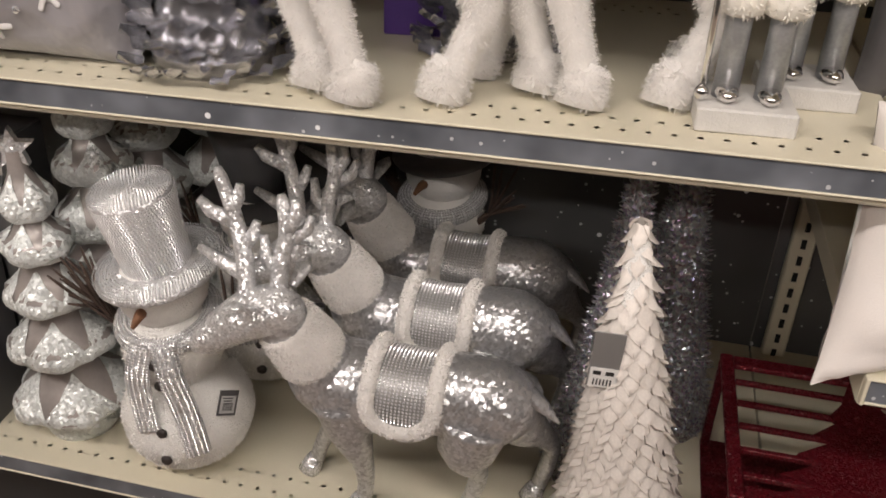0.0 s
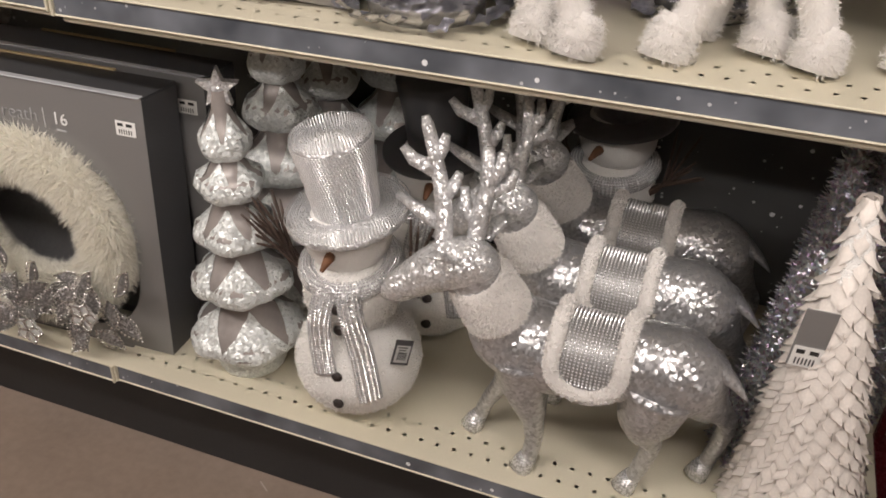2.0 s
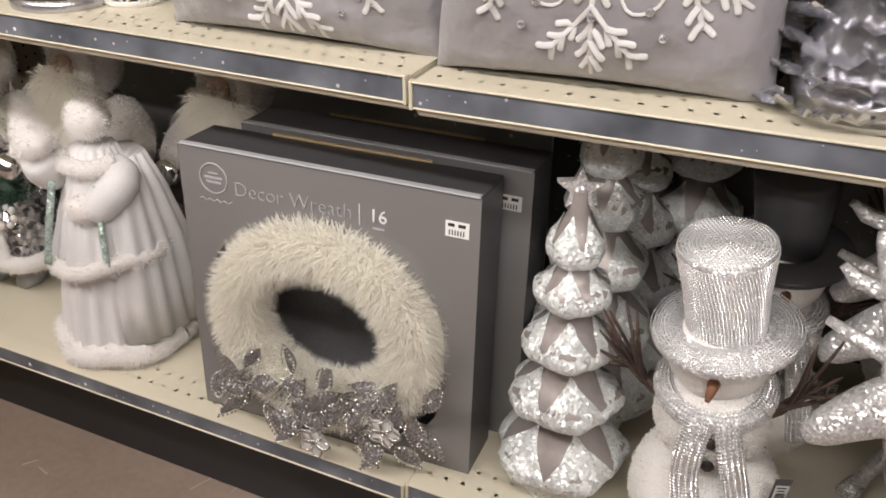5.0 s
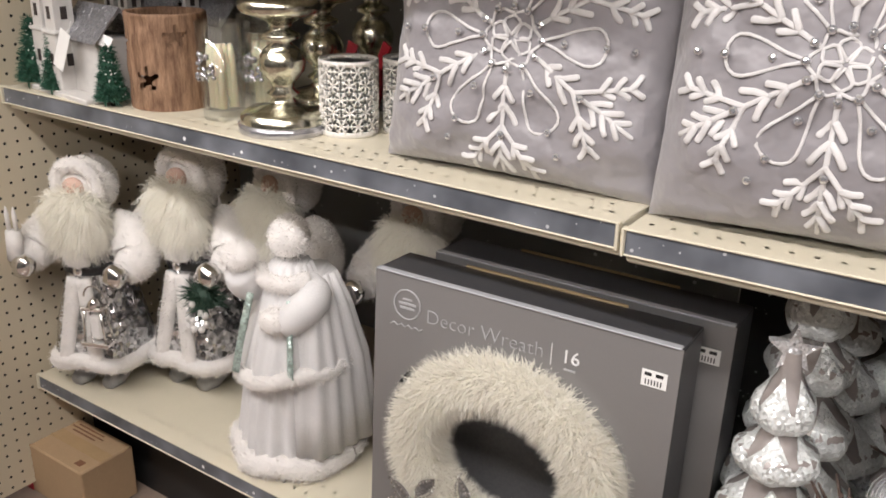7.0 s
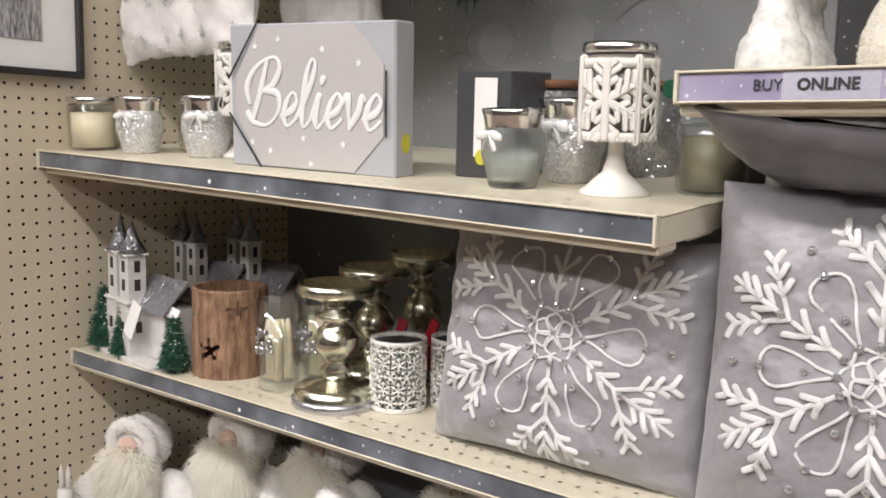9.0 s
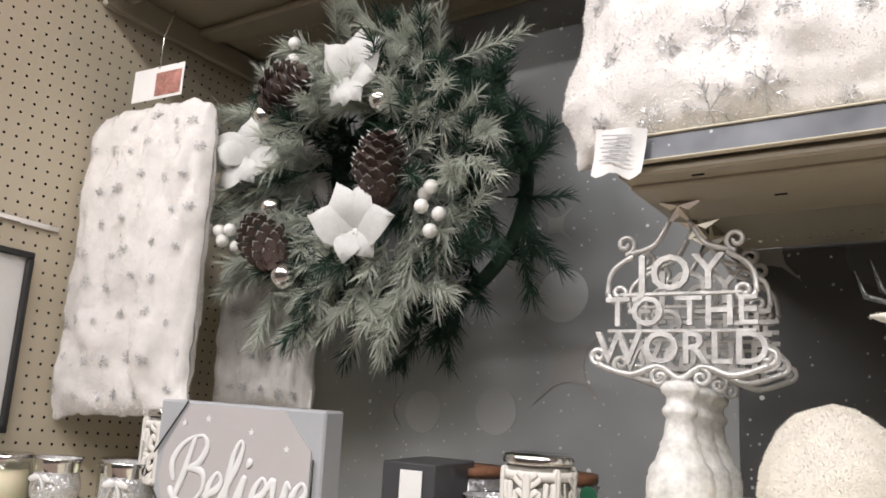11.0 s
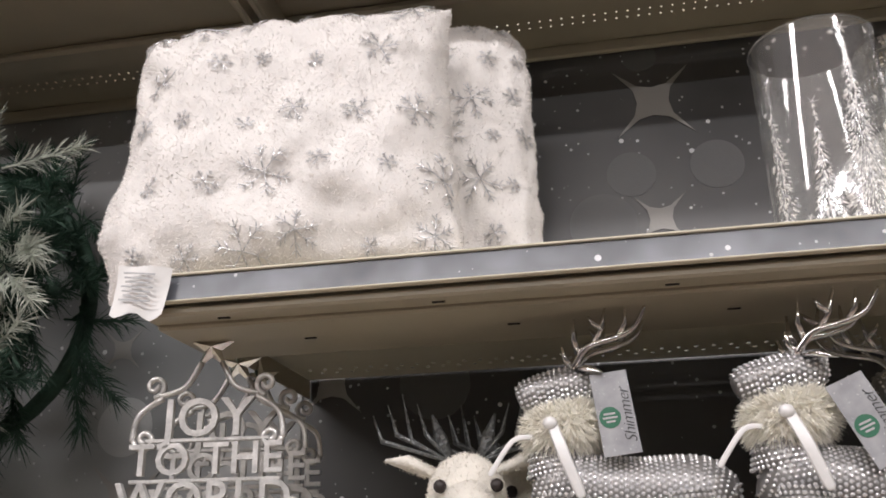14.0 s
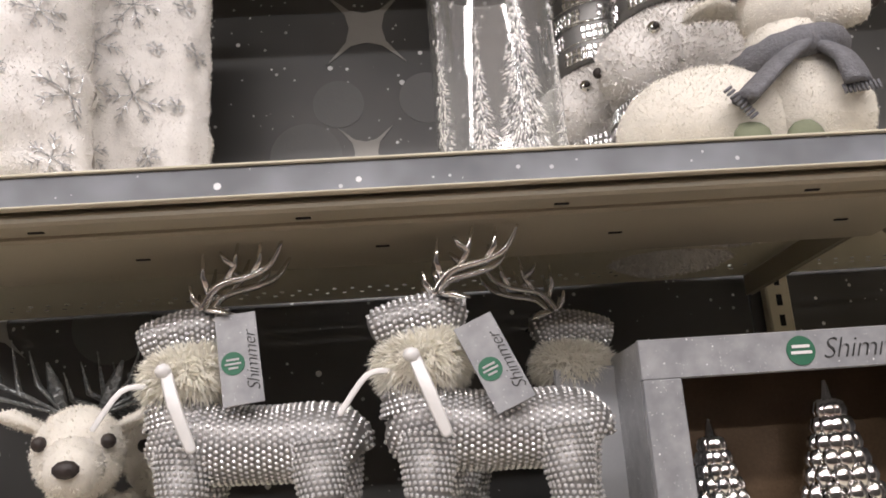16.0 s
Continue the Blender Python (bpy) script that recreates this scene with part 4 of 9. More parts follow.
def sequin_deer(at, label):
    """One sewn figure: slim sequinned body and legs, a folded fur collar and a rhinestone saddle with a fur edge."""
    b = Build()

    def limb(pts, radii, n=14, step=4, flat=1.0):
        line = curve(pts, step)
        at_r = [radii[min(i // step, len(radii) - 1)] + (radii[min(i // step + 1, len(radii) - 1)] - radii[min(i // step, len(radii) - 1)]) * (i % step) / step for i in range(len(line))]
        b.tube(line, at_r, n, flat)
    limb([(-0.150, -0.012, 0.245), (-0.132, -0.006, 0.236), (-0.095, 0, 0.222), (-0.045, 0, 0.217), (0.005, 0, 0.222), (0.055, 0, 0.230), (0.100, 0, 0.229), (0.132, 0, 0.215), (0.150, 0, 0.205)],
         [0.020, 0.042, 0.056, 0.057, 0.052, 0.053, 0.057, 0.046, 0.016], 22)
    limb([(-0.095, 0.0, 0.225), (-0.125, -0.012, 0.268), (-0.146, -0.035, 0.322), (-0.150, -0.046, 0.348)], [0.052, 0.042, 0.033, 0.028], 18)
    # head, bent down and turned to the front
    b.slot = 2
    limb([(-0.118, -0.040, 0.352), (-0.132, -0.045, 0.352), (-0.156, -0.050, 0.350), (-0.186, -0.055, 0.338), (-0.214, -0.060, 0.318), (-0.236, -0.066, 0.301), (-0.250, -0.069, 0.290)],
         [0.008, 0.024, 0.031, 0.030, 0.024, 0.0185, 0.008], 18)
    for sg in (-1, 1):
        b.tube([(-0.150 + 0.01 * sg, -0.050 + 0.028 * sg, 0.368), (-0.152 + 0.02 * sg, -0.050 + 0.05 * sg, 0.384), (-0.156 + 0.026 * sg, -0.050 + 0.064 * sg, 0.388)], [0.006, 0.012, 0.002], 8, 0.4)
    b.slot = 0
    legs = (([(-0.100, 0.020, 0.215), (-0.102, 0.028, 0.165), (-0.120, 0.042, 0.105), (-0.142, 0.052, 0.055), (-0.155, 0.055, 0.010)], [0.040, 0.028, 0.0165, 0.0125, 0.0125]),
            ([(-0.082, -0.022, 0.215), (-0.074, -0.020, 0.160), (-0.062, -0.010, 0.100), (-0.060, -0.002, 0.055), (-0.066, 0.004, 0.010)], [0.042, 0.030, 0.0175, 0.0135, 0.013]),
            ([(0.088, -0.018, 0.220), (0.080, -0.018, 0.170), (0.078, -0.006, 0.130), (0.092, 0.010, 0.095), (0.074, 0.022, 0.010)], [0.050, 0.040, 0.024, 0.0145, 0.013]),
            ([(0.120, 0.020, 0.220), (0.138, 0.036, 0.175), (0.164, 0.058, 0.138), (0.180, 0.078, 0.098), (0.164, 0.084, 0.010)], [0.046, 0.034, 0.020, 0.0140, 0.0125]))
    for pts, radii in legs:
        limb(pts, radii[:2] + [0.86 * r for r in radii[2:]], 12)
    b.slot = 4
    for pts, radii in legs:
        x, y, _ = pts[-1]
        b.tube([(x + 0.003, y, 0.024), (x - 0.003, y - 0.004, 0.012), (x - 0.007, y - 0.007, 0.0)], [0.0115, 0.0150, 0.0172], 12)
    # tail
    b.slot = 0
    limb([(0.120, 0, 0.262), (0.145, 0, 0.252), (0.168, -0.002, 0.236), (0.188, -0.004, 0.216)], [0.019, 0.018, 0.012, 0.001], 8, 4, 0.5)
    # antlers
    b.slot = 2
    for stem, prongs in (
            ([(-0.184, -0.048, 0.362), (-0.191, -0.034, 0.405), (-0.206, -0.018, 0.447), (-0.226, -0.010, 0.504)],
             ([(-0.188, -0.04, 0.385), (-0.222, -0.03, 0.393), (-0.254, -0.020, 0.402)], [(-0.195, -0.03, 0.412), (-0.184, -0.02, 0.430), (-0.180, -0.015, 0.445)],
              [(-0.206, -0.02, 0.443), (-0.238, -0.015, 0.450), (-0.252, -0.012, 0.462)], [(-0.212, -0.018, 0.452), (-0.203, -0.012, 0.470), (-0.200, -0.010, 0.486)])),
            ([(-0.150, -0.040, 0.366), (-0.148, -0.03, 0.405), (-0.143, -0.02, 0.440), (-0.150, -0.012, 0.482)],
             ([(-0.150, -0.03, 0.392), (-0.168, -0.024, 0.405), (-0.172, -0.018, 0.430)], [(-0.146, -0.02, 0.425), (-0.122, -0.010, 0.440), (-0.116, -0.008, 0.458)],
              [(-0.144, -0.02, 0.440), (-0.130, -0.016, 0.462), (-0.132, -0.014, 0.480)]))):
        b.tube(curve(stem, 4), [0.0115, 0.0114, 0.0112, 0.011, 0.0108, 0.0105, 0.0102, 0.0098, 0.0095, 0.009, 0.0085, 0.008, 0.005], 8)
        for pr in prongs:
            b.tube(pr, [0.0095, 0.0082, 0.005], 8)
    # collar: a wide folded band round the neck
    b.slot = 3
    f0 = len(b.f)
    axis = (Vector((-0.154, -0.040, 0.340)) - Vector((-0.120, -0.012, 0.262))).normalized()
    c0 = Vector((-0.120, -0.012, 0.262))
    L = 0.074
    b.tube([c0 + axis * L * q for q in (-0.02, 0.0, 0.12, 0.35, 0.6, 0.85, 0.97, 1.0)], [0.034, 0.0415, 0.044, 0.0425, 0.0405, 0.038, 0.036, 0.030], 24)
    b.fuzz(7000, 0.0030, 0.0009, 2, 0.1, 0.5, f0)
    # saddle: dark cloth, rows of stones, and one fur edge that runs down both sides and round the front

    def over(x, a):
        sag = 0.0028 * math.sin(math.pi * (x + 0.045) / 0.09)
        return Vector((x, 0.0585 * math.cos(a), 0.2215 - sag + 0.0590 * math.sin(a)))
    b.slot = 1
    xs, angs = np.linspace(-0.038, 0.038, 5), [radians(12 + 172 * i / 16) for i in range(17)]
    vs = [over(x, a) for a in angs for x in xs]
    b.add(vs, [(5 * i + j, 5 * i + j + 1, 5 * i + 6 + j, 5 * i + 5 + j) for i in range(16) for j in range(4)])
    b.slot = 5
    for x in np.arange(-0.0325, 0.0335, 0.0047):
        for k in range(40):
            a = radians(20 + 160 * k / 39)
            o, c = Vector((0, math.cos(a), math.sin(a))), over(x, a)
            e = Vector((0, -math.sin(a), math.cos(a)))
            d = Vector((1, 0, 0))
            r = 0.0020
            b.add([c + r * (math.cos(m * 1.5708 + 0.785) * d + math.sin(m * 1.5708 + 0.785) * e) for m in range(4)] + [c + o * r * 0.9], [(0, 1, 4), (1, 2, 4), (2, 3, 4), (3, 0, 4)], False)
    b.slot = 3
    f0 = len(b.f)
    left = [over(-0.041, a) for a in angs[:-2]]
    right = [over(0.042, a) for a in angs[:-2]]
    bottom = [over(-0.041 + 0.083 * q, radians(168 + 26 * math.sin(math.pi * q) ** 0.6)) for q in (0.06, 0.2, 0.35, 0.5, 0.65, 0.8, 0.94)]
    b.tube(curve(left + bottom + right[::-1], 2), 0.0098, 8)
    b.tube([over(x, angs[0]) for x in xs], 0.0098, 8)
    b.fuzz(7000, 0.0028, 0.0009, 9, 0.0, 0.5, f0)
    return solid("reindeer_figure", b, [SILVER_SEQ, SETTING, SILVER_FINE, WHITE_FUR, RHINE, CRYSTAL], at, label, "reindeer figure", "sequin reindeer")


def petal_mesh(w, h):
    b = Build()
    vs = []
    for i in range(4):
        t = i / 3
        half = w * (0.75 + 0.35 * math.sin(math.pi * t * 0.8)) * (1 - t ** 3) * 0.5
        out = -0.011 * t ** 1.5
        vs += [(-half, out + 0.002, h * (0.5 - t)), (0, out - 0.003, h * (0.5 - t * 1.03)), (half, out + 0.002, h * (0.5 - t))]
    fs = []
    for i in range(3):
        o = 3 * i
        fs += [(o, o + 3, o + 4, o + 1), (o + 1, o + 4, o + 5, o + 2)]
    b.add(vs, fs)
    return b


def petal_cone(at, h, r, label, material, core, size=0.026, kind="petals"):
    """A tall cone shingled with overlapping petals, each a piece of its own."""
    t = thing("cone_tree", at, label, "cone tree", "cone trees")
    part("core", Build().lathe([(r * 0.94, 0), (r * 0.5, h * 0.47), (0.012, h * 0.965), (0.0, h * 0.99)], 24), core, t)
    me = petal_mesh(size, size * 1.25).mesh("petal", material)
    tip = petal_mesh(size * 0.7, size).mesh("petal", material)
    rows = int(h / (size * 0.62))
    rest, count, rs = Build(), 0, random.Random(3)
    for i in range(rows):
        z = h * (i + 0.4) / rows
        rr = r * (1 - z / h) + 0.004
        n = max(4, int(2 * math.pi * rr / (size * 0.72)))
        for k in range(n):
            a = 2 * math.pi * (k + 0.5 * (i % 2)) / n + rs.uniform(-0.06, 0.06)
            m = Matrix.Translation((rr * math.cos(a), rr * math.sin(a), z)) @ Matrix.Rotation(a + math.pi / 2, 4, "Z") @ pose(0, 0, 0, -10 + rs.uniform(-9, 9), rs.uniform(-8, 8), rs.uniform(-9, 9))
            front = -2.9 < a - math.pi * 0 and (math.sin(a) < 0.25)
            if front and count < 290:
                part("petal", tip if rr < 0.02 else me, None, t, "", m)
                count += 1
            else:
                src = petal_mesh(size, size * 1.25)
                rest.at = m
                rest.add(src.v, src.f)
    tagged(part("petal_rest", rest, material, t), kind="stuff")
    return t


def glitter_cone(at, h, r, label, material):
    t = thing("cone_tree", at, label, "cone tree", "cone trees")
    b = Build()
    b.lathe([(r, 0), (r, 0.01), (r * 0.5, h * 0.5), (0.006, h * 0.985), (0, h)], 28)
    b.fuzz(3000, 0.013, 0.0016, 4, -0.1, 0.9)
    part("tinsel", b, material, t)
    part("foot", Build().lathe([(0, 0), (r * 0.6, 0), (r * 0.6, 0.006), (0, 0.006)], 20), PEWTER, t)
    return t


glass_tree(pose(-0.868, 0.926, Z_A, 1.5, -1.0, 20), 0.475, "smoked glass christmas tree with frosted hems and star")
glass_tree(pose(-0.877, 1.070, Z_A, 0, 0, 60), 0.545, "smoked glass christmas tree in the second row")
glass_tree(pose(-0.868, 1.205, Z_A, 0, 0, 10), 0.545, "smoked glass christmas tree deep in the shelf")
glass_tree(pose(-0.785, 1.290, Z_A, 0, 0, 40), 0.545, "smoked glass christmas tree at the back of the shelf")
snowman(pose(-0.672, 0.914, Z_A, 1, -3, 4), "white glittery snowman with rhinestone top hat and scarf", k=0.945)
snowman(pose(-0.645, 1.125, Z_A, 0, 0, 14), "white snowman in a dark grey hat behind the deer", BOX_DARK, 0.96)
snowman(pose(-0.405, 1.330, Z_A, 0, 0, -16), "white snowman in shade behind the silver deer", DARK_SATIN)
sequin_deer(pose(-0.335, 0.868, Z_A), "silver sequin reindeer with white fur collar and saddle")
sequin_deer(pose(-0.332, 1.022, Z_A), "silver sequin reindeer standing in the second row")
sequin_deer(pose(-0.326, 1.168, Z_A), "silver sequin reindeer standing in the back row")
petal_cone(pose(-0.056, 0.915, Z_A, 5, -4.0, 0), 0.500, 0.080, "white cone tree shingled with foam petals", PINK_PETAL, SNOW)
t = thing("hang_tag", pose(-0.105, 0.846, 0.612, 6, 2, 6), "grey card with a white price sticker on the cone tree", "hang tag", "hang tags")
part("card", Build().box(0, 0, 0.0, 0.034, 0.0012, 0.082, 0.0004), BOX_GREY, t)
price_sticker(t, 0.001, -0.0014, -0.026, 0.032, 0.030)
glitter_cone(pose(-0.092, 1.035, Z_A), 0.51, 0.075, "dark silver holographic tinsel cone tree", HOLO)
glitter_cone(pose(-0.02, 1.19, Z_A), 0.49, 0.09, "grey tinsel cone tree in shade", HOLO)

# ------------------------------------------------------------------ bottom shelf, west bay


def ring_seal(parent, x, y, z, r, material, m=None):
    b = Build()
    b.at = (m or Matrix()) @ pose(x, y, z)
    pts = [(r * math.cos(a), 0, r * math.sin(a)) for a in [2 * math.pi * k / 28 for k in range(29)]]
    b.tube(pts, r * 0.05, 5, cap=False)
    b.box(0, 0, r * 0.35, r * 0.7, 0.0006, r * 0.12, 0.0001)
    b.box(0, 0, r * 0.05, r * 1.3, 0.0006, r * 0.16, 0.0001)
    b.box(0, 0, -r * 0.25, r * 1.1, 0.0006, r * 0.16, 0.0001)
    return part("seal", b, material, parent, "ring seal with plain bars")


def jewel_leaf(b, at, ln, w):
    """A silver leaf edged with a row of beads."""
    b.at = at
    pts = []
    for k in range(9):
        t = k / 8
        pts.append((ln * t, w * math.sin(math.pi * t) * (1 - 0.25 * t)))
    vs = [(x, 0.004 * math.sin(math.pi * x / ln), z) for x, z in pts] + [(x, 0.004 * math.sin(math.pi * x / ln), -z) for x, z in pts]
    vs += [(x, -0.003 * math.sin(math.pi * x / ln), 0) for x, _ in pts]
    fs = []
    for k in range(8):
        fs += [(k, k + 1, 18 + k + 1, 18 + k), (18 + k, 18 + k + 1, 9 + k + 1, 9 + k)]
    b.slot = 0
    b.add(vs, fs)
    b.slot = 1
    for k in range(11):
        t = k / 10
        for s in (-1, 1):
            b.ball((ln * t, -0.002, s * w * math.sin(math.pi * t) * (1 - 0.25 * t)), 0.0021, 6)


def wreath_box(at, label, with_wreath=True):
    W, H, D = 0.445, 0.435, 0.085
    t = thing("wreath_box", at, label, "boxed wreath", "boxed wreaths")
    # the card shell, open at the window
    win = []
    for k in range(40):
        a = 2 * math.pi * k / 40
        c, s = math.cos(a), math.sin(a)
        e = 3.2
        r = (abs(c / 0.185) ** e + abs(s / 0.150) ** e) ** (-1 / e)
        win.append((W / 2 - 0.005 + r * c, 0.178 + r * s))
    outer = []
    for x, z in win:
        dx, dz = x - W / 2, z - H / 2
        k = min((W / 2) / abs(dx) if abs(dx) > 1e-6 else 9, (H / 2) / abs(dz) if abs(dz) > 1e-6 else 9)
        outer.append((W / 2 + dx * k, H / 2 + dz * k))
    for cx, cz in ((0, 0), (W, 0), (W, H), (0, H)):
        near = min(range(40), key=lambda i: (outer[i][0] - cx) ** 2 + (outer[i][1] - cz) ** 2)
        outer[near] = (cx, cz)
    b = Build()
    n = 40
    vs = [(x, 0, z) for x, z in outer] + [(x, 0, z) for x, z in win] + [(x, 0.003, z) for x, z in win]
    fs = [(k, (k + 1) % n, n + (k + 1) % n, n + k) for k in range(n)] + [(n + k, n + (k + 1) % n, 2 * n + (k + 1) % n, 2 * n + k) for k in range(n)]
    b.add(vs, fs, False)
    part("front_panel", b, BOX_GREY, t, "silver grey front card with a window")
    for nm, box in (("bottom_panel", (W / 2, D / 2, 0.0015, W, D, 0.003)), ("top_panel", (W / 2, D / 2, H - 0.0015, W - 0.002, D - 0.002, 0.003)), ("side_panel", (0.0015, D / 2, H / 2, 0.003, D - 0.002, H - 0.006)),
                    ("side_panel", (W - 0.0015, D / 2, H / 2, 0.003, D - 0.002, H - 0.006)), ("rear_panel", (W / 2, D - 0.0015, H / 2, W - 0.006, 0.003, H - 0.006))):
        part(nm, Build().box(*box, 0.0005), BOX_DARK, t, "dark charcoal card")
    b = Build()
    b.box(W / 2, D * 0.985, H + 0.001, W * 0.55, 0.004, 0.004, 0.0005)
    part("flap_edge", b, KRAFT_LIGHT, t, "raw card edge of the top flap")
    b = Build()
    b.box(W / 2, 0.003, H + 0.001, W - 0.004, 0.012, 0.0025, 0.001)
    part("top_crease", b, CANVAS_BLUE, t)
    b = Build()
    b.box(W / 2, 0.072, 0.19, 0.39, 0.002, 0.33, 0.0005)
    part("inner_card", b, mat("grey_inner_card", (0.12, 0.12, 0.125), 0.5, vary=0.3, scale=5), t)
    ring_seal(t, 0.055, -0.0008, 0.392, 0.022, INK_G)
    b = Build()
    for k in range(9):
        b.tube([(0.028 + 0.006 * k, -0.0008, 0.357 + 0.004 * (k % 2)), (0.034 + 0.006 * k, -0.0008, 0.361 - 0.004 * (k % 2))], 0.0008, 5)
    part("script_bar", b, INK_G, t, "grey handwritten scribble")
    lettering("lettering", writing("Decor Wreath", 0.030, bold=-0.0007), INK_G, t, pose(0.178, -0.001, 0.382))
    part("divider", Build().box(0.279, -0.001, 0.382, 0.0012, 0.0006, 0.03, 0.0002), INK_W, t)
    lettering("lettering", writing("16", 0.026), INK_W, t, pose(0.306, -0.001, 0.383))
    part("unit_bar", Build().box(0.306, -0.001, 0.366, 0.016, 0.0006, 0.003, 0.0002), INK_G, t)
    price_sticker(t, 0.415, -0.0012, 0.388, 0.032, 0.022)
    if with_wreath:
        b = Build()
        pts = [(0.222 + 0.138 * math.cos(a), -0.004, 0.200 + 0.120 * math.sin(a)) for a in [2 * math.pi * k / 32 for k in range(33)]]
        b.tube(pts, 0.032, 12, 0.85, cap=False)
        b.fuzz(46000, 0.024, 0.0007, 6, 0.25, 0.8)
        wr = part("fur_wreath", b, LONG_FUR, t, "ivory faux fur wreath bulging out of the window")
        rs = random.Random(8)
        for k in range(46):
            x = 0.085 + 0.30 * (k + 0.5) / 46 + rs.uniform(-0.02, 0.02)
            z = 0.040 + 0.085 * rs.random() + 0.03 * abs(x - 0.23) / 0.15
            b = Build()
            jewel_leaf(b, pose(x, rs.uniform(-0.066, -0.036), z, rs.uniform(-25, 25), rs.uniform(0, 360), rs.uniform(-30, 30)), rs.uniform(0.045, 0.066), rs.uniform(0.012, 0.017))
            part("jewel_leaf", b, [LEAF_GREY, CHROME], wr, "beaded silver leaf")
        for x, z in ((0.345, 0.098), (0.235, 0.045)):
            b = Build()
            for k in range(5):
                jewel_leaf(b, pose(x, -0.068, z, 0, 72 * k, 0), 0.026, 0.010)
            part("flower", b, [PETAL, CHROME], wr, "small white satin flower")
    return t


wreath_box(pose(-1.432, 0.862, Z_A1, -2.5, 0, 2.5), "silver grey boxed wreath with a shaped window")
wreath_box(pose(-1.400, 0.968, Z_A1, -2.0, 0, 2.0), "silver grey boxed wreath standing behind another", False)


def santa(at, label, k=1.0, lantern=True):
    """One plain doll: hood, flowing beard, wide fur sleeves, foil coat with fur edges, belt and boots."""
    b = Build()
    b.slot = 4
    for x in (-0.036, 0.032):
        b.tube([(x, -0.01, 0.09), (x, -0.01, 0.02), (x - 0.002, -0.03, 0.014), (x - 0.003, -0.058, 0.012)], [0.022, 0.021, 0.021, 0.014], 10)
    b.slot = 0
    b.lathe([(0.086, 0.066), (0.092, 0.075), (0.080, 0.15), (0.060, 0.235), (0.058, 0.262), (0.064, 0.31), (0.045, 0.352), (0.02, 0.362)], 40, lambda a, i: 1 + (0.07 * math.sin(5 * a) + 0.03 * math.sin(13 * a) if i < 3 else 0.02 * math.sin(11 * a)))
    b.slot = 3
    b.lathe([(0.060, 0.244), (0.0625, 0.247), (0.0625, 0.263), (0.060, 0.266)], 24)
    b.slot = 5
    b.lathe([(0.0, 0.0), (0.010, 0.0), (0.010, 0.003), (0.006, 0.006), (0, 0.006)], 10)
    n0 = 10 * 5
    b.v[-n0:] = [(p[0], -0.0625 - p[2], 0.255 + p[1]) for p in b.v[-n0:]]
    b.slot = 1
    f0 = len(b.f)
    b.tube([((0.091 + 0.006 * math.sin(5 * a)) * math.cos(a), (0.091 + 0.006 * math.sin(5 * a)) * math.sin(a), 0.068 + 0.006 * math.sin(3 * a)) for a in [2 * math.pi * i / 36 for i in range(37)]], 0.0165, 9, cap=False)
    for sg in (-1, 1):
        b.tube(curve([(sg * 0.034, -0.088, 0.074), (sg * 0.022, -0.078, 0.15), (sg * 0.010, -0.064, 0.240)]), 0.0155, 9, 0.6)
    b.tube(curve([(0.0, -0.060, 0.268), (0.0, -0.066, 0.30), (0.0, -0.058, 0.335)]), 0.027, 12, 0.45)
    for sg in (-1, 1):
        b.tube(curve([(sg * 0.045, 0.005, 0.338), (sg * 0.082, -0.005, 0.318), (sg * 0.108, -0.030, 0.280), (sg * 0.098, -0.068, 0.268)], 4), [0.026, 0.029, 0.032, 0.035, 0.038, 0.041, 0.043, 0.043, 0.042, 0.039, 0.035, 0.030, 0.022], 14)
    b.fuzz(9000, 0.007, 0.0006, 5, 0.15, 0.9, f0)
    f0 = len(b.f)
    # hood with a thick rim round the face
    b.ball((0, 0.006, 0.408), (0.054, 0.052, 0.056), 22, 0.04, 40)
    rim = [(0.041 * math.cos(a), -0.040 + 0.010 * abs(math.cos(a)), 0.412 + 0.046 * math.sin(a)) for a in [radians(-30 + 240 * i / 20) for i in range(21)]]
    b.tube(rim, 0.0135, 9)
    b.fuzz(6000, 0.006, 0.0006, 15, 0.1, 0.9, f0)
    # beard: a broad fan that falls to the chest
    f1 = len(b.f)
    b.slot = 2
    b.ball((0, -0.046, 0.352), (0.050, 0.026, 0.058), 20, 0.12, 30)
    for sg in (-1, 1):
        b.tube(curve([(sg * 0.006, -0.062, 0.397), (sg * 0.026, -0.062, 0.388), (sg * 0.040, -0.058, 0.366)], 4), [0.007, 0.009, 0.010, 0.011, 0.012, 0.012, 0.011, 0.009, 0.005], 8)
    b.fuzz(11000, 0.034, 0.0008, 8, 0.75, 0.55, f1)
    b.slot = 6
    b.ball((0, -0.043, 0.416), (0.022, 0.012, 0.018), 16)
    b.ball((0, -0.056, 0.410), (0.005, 0.005, 0.006), 10)
    b.slot = 5
    for sg in (-1, 1):
        b.ball((sg * 0.096, -0.090, 0.266), (0.024, 0.020, 0.024), 14, 0.2, 60)
    if lantern:
        b.slot = 5
        for x, y in ((-1, -1), (1, -1), (1, 1), (-1, 1)):
            b.tube([(0.055 + 0.022 * x, -0.104 + 0.012 * y, 0.135), (0.055 + 0.016 * x, -0.104 + 0.009 * y, 0.200)], 0.0028, 5)
        b.box(0.055, -0.104, 0.132, 0.056, 0.034, 0.010, 0.002)
        b.box(0.055, -0.104, 0.204, 0.044, 0.028, 0.008, 0.002)
        b.lathe([(0.016, 0), (0.008, 0.012), (0, 0.018)], 8, cx=0.055, cy=-0.104, cz=0.208)
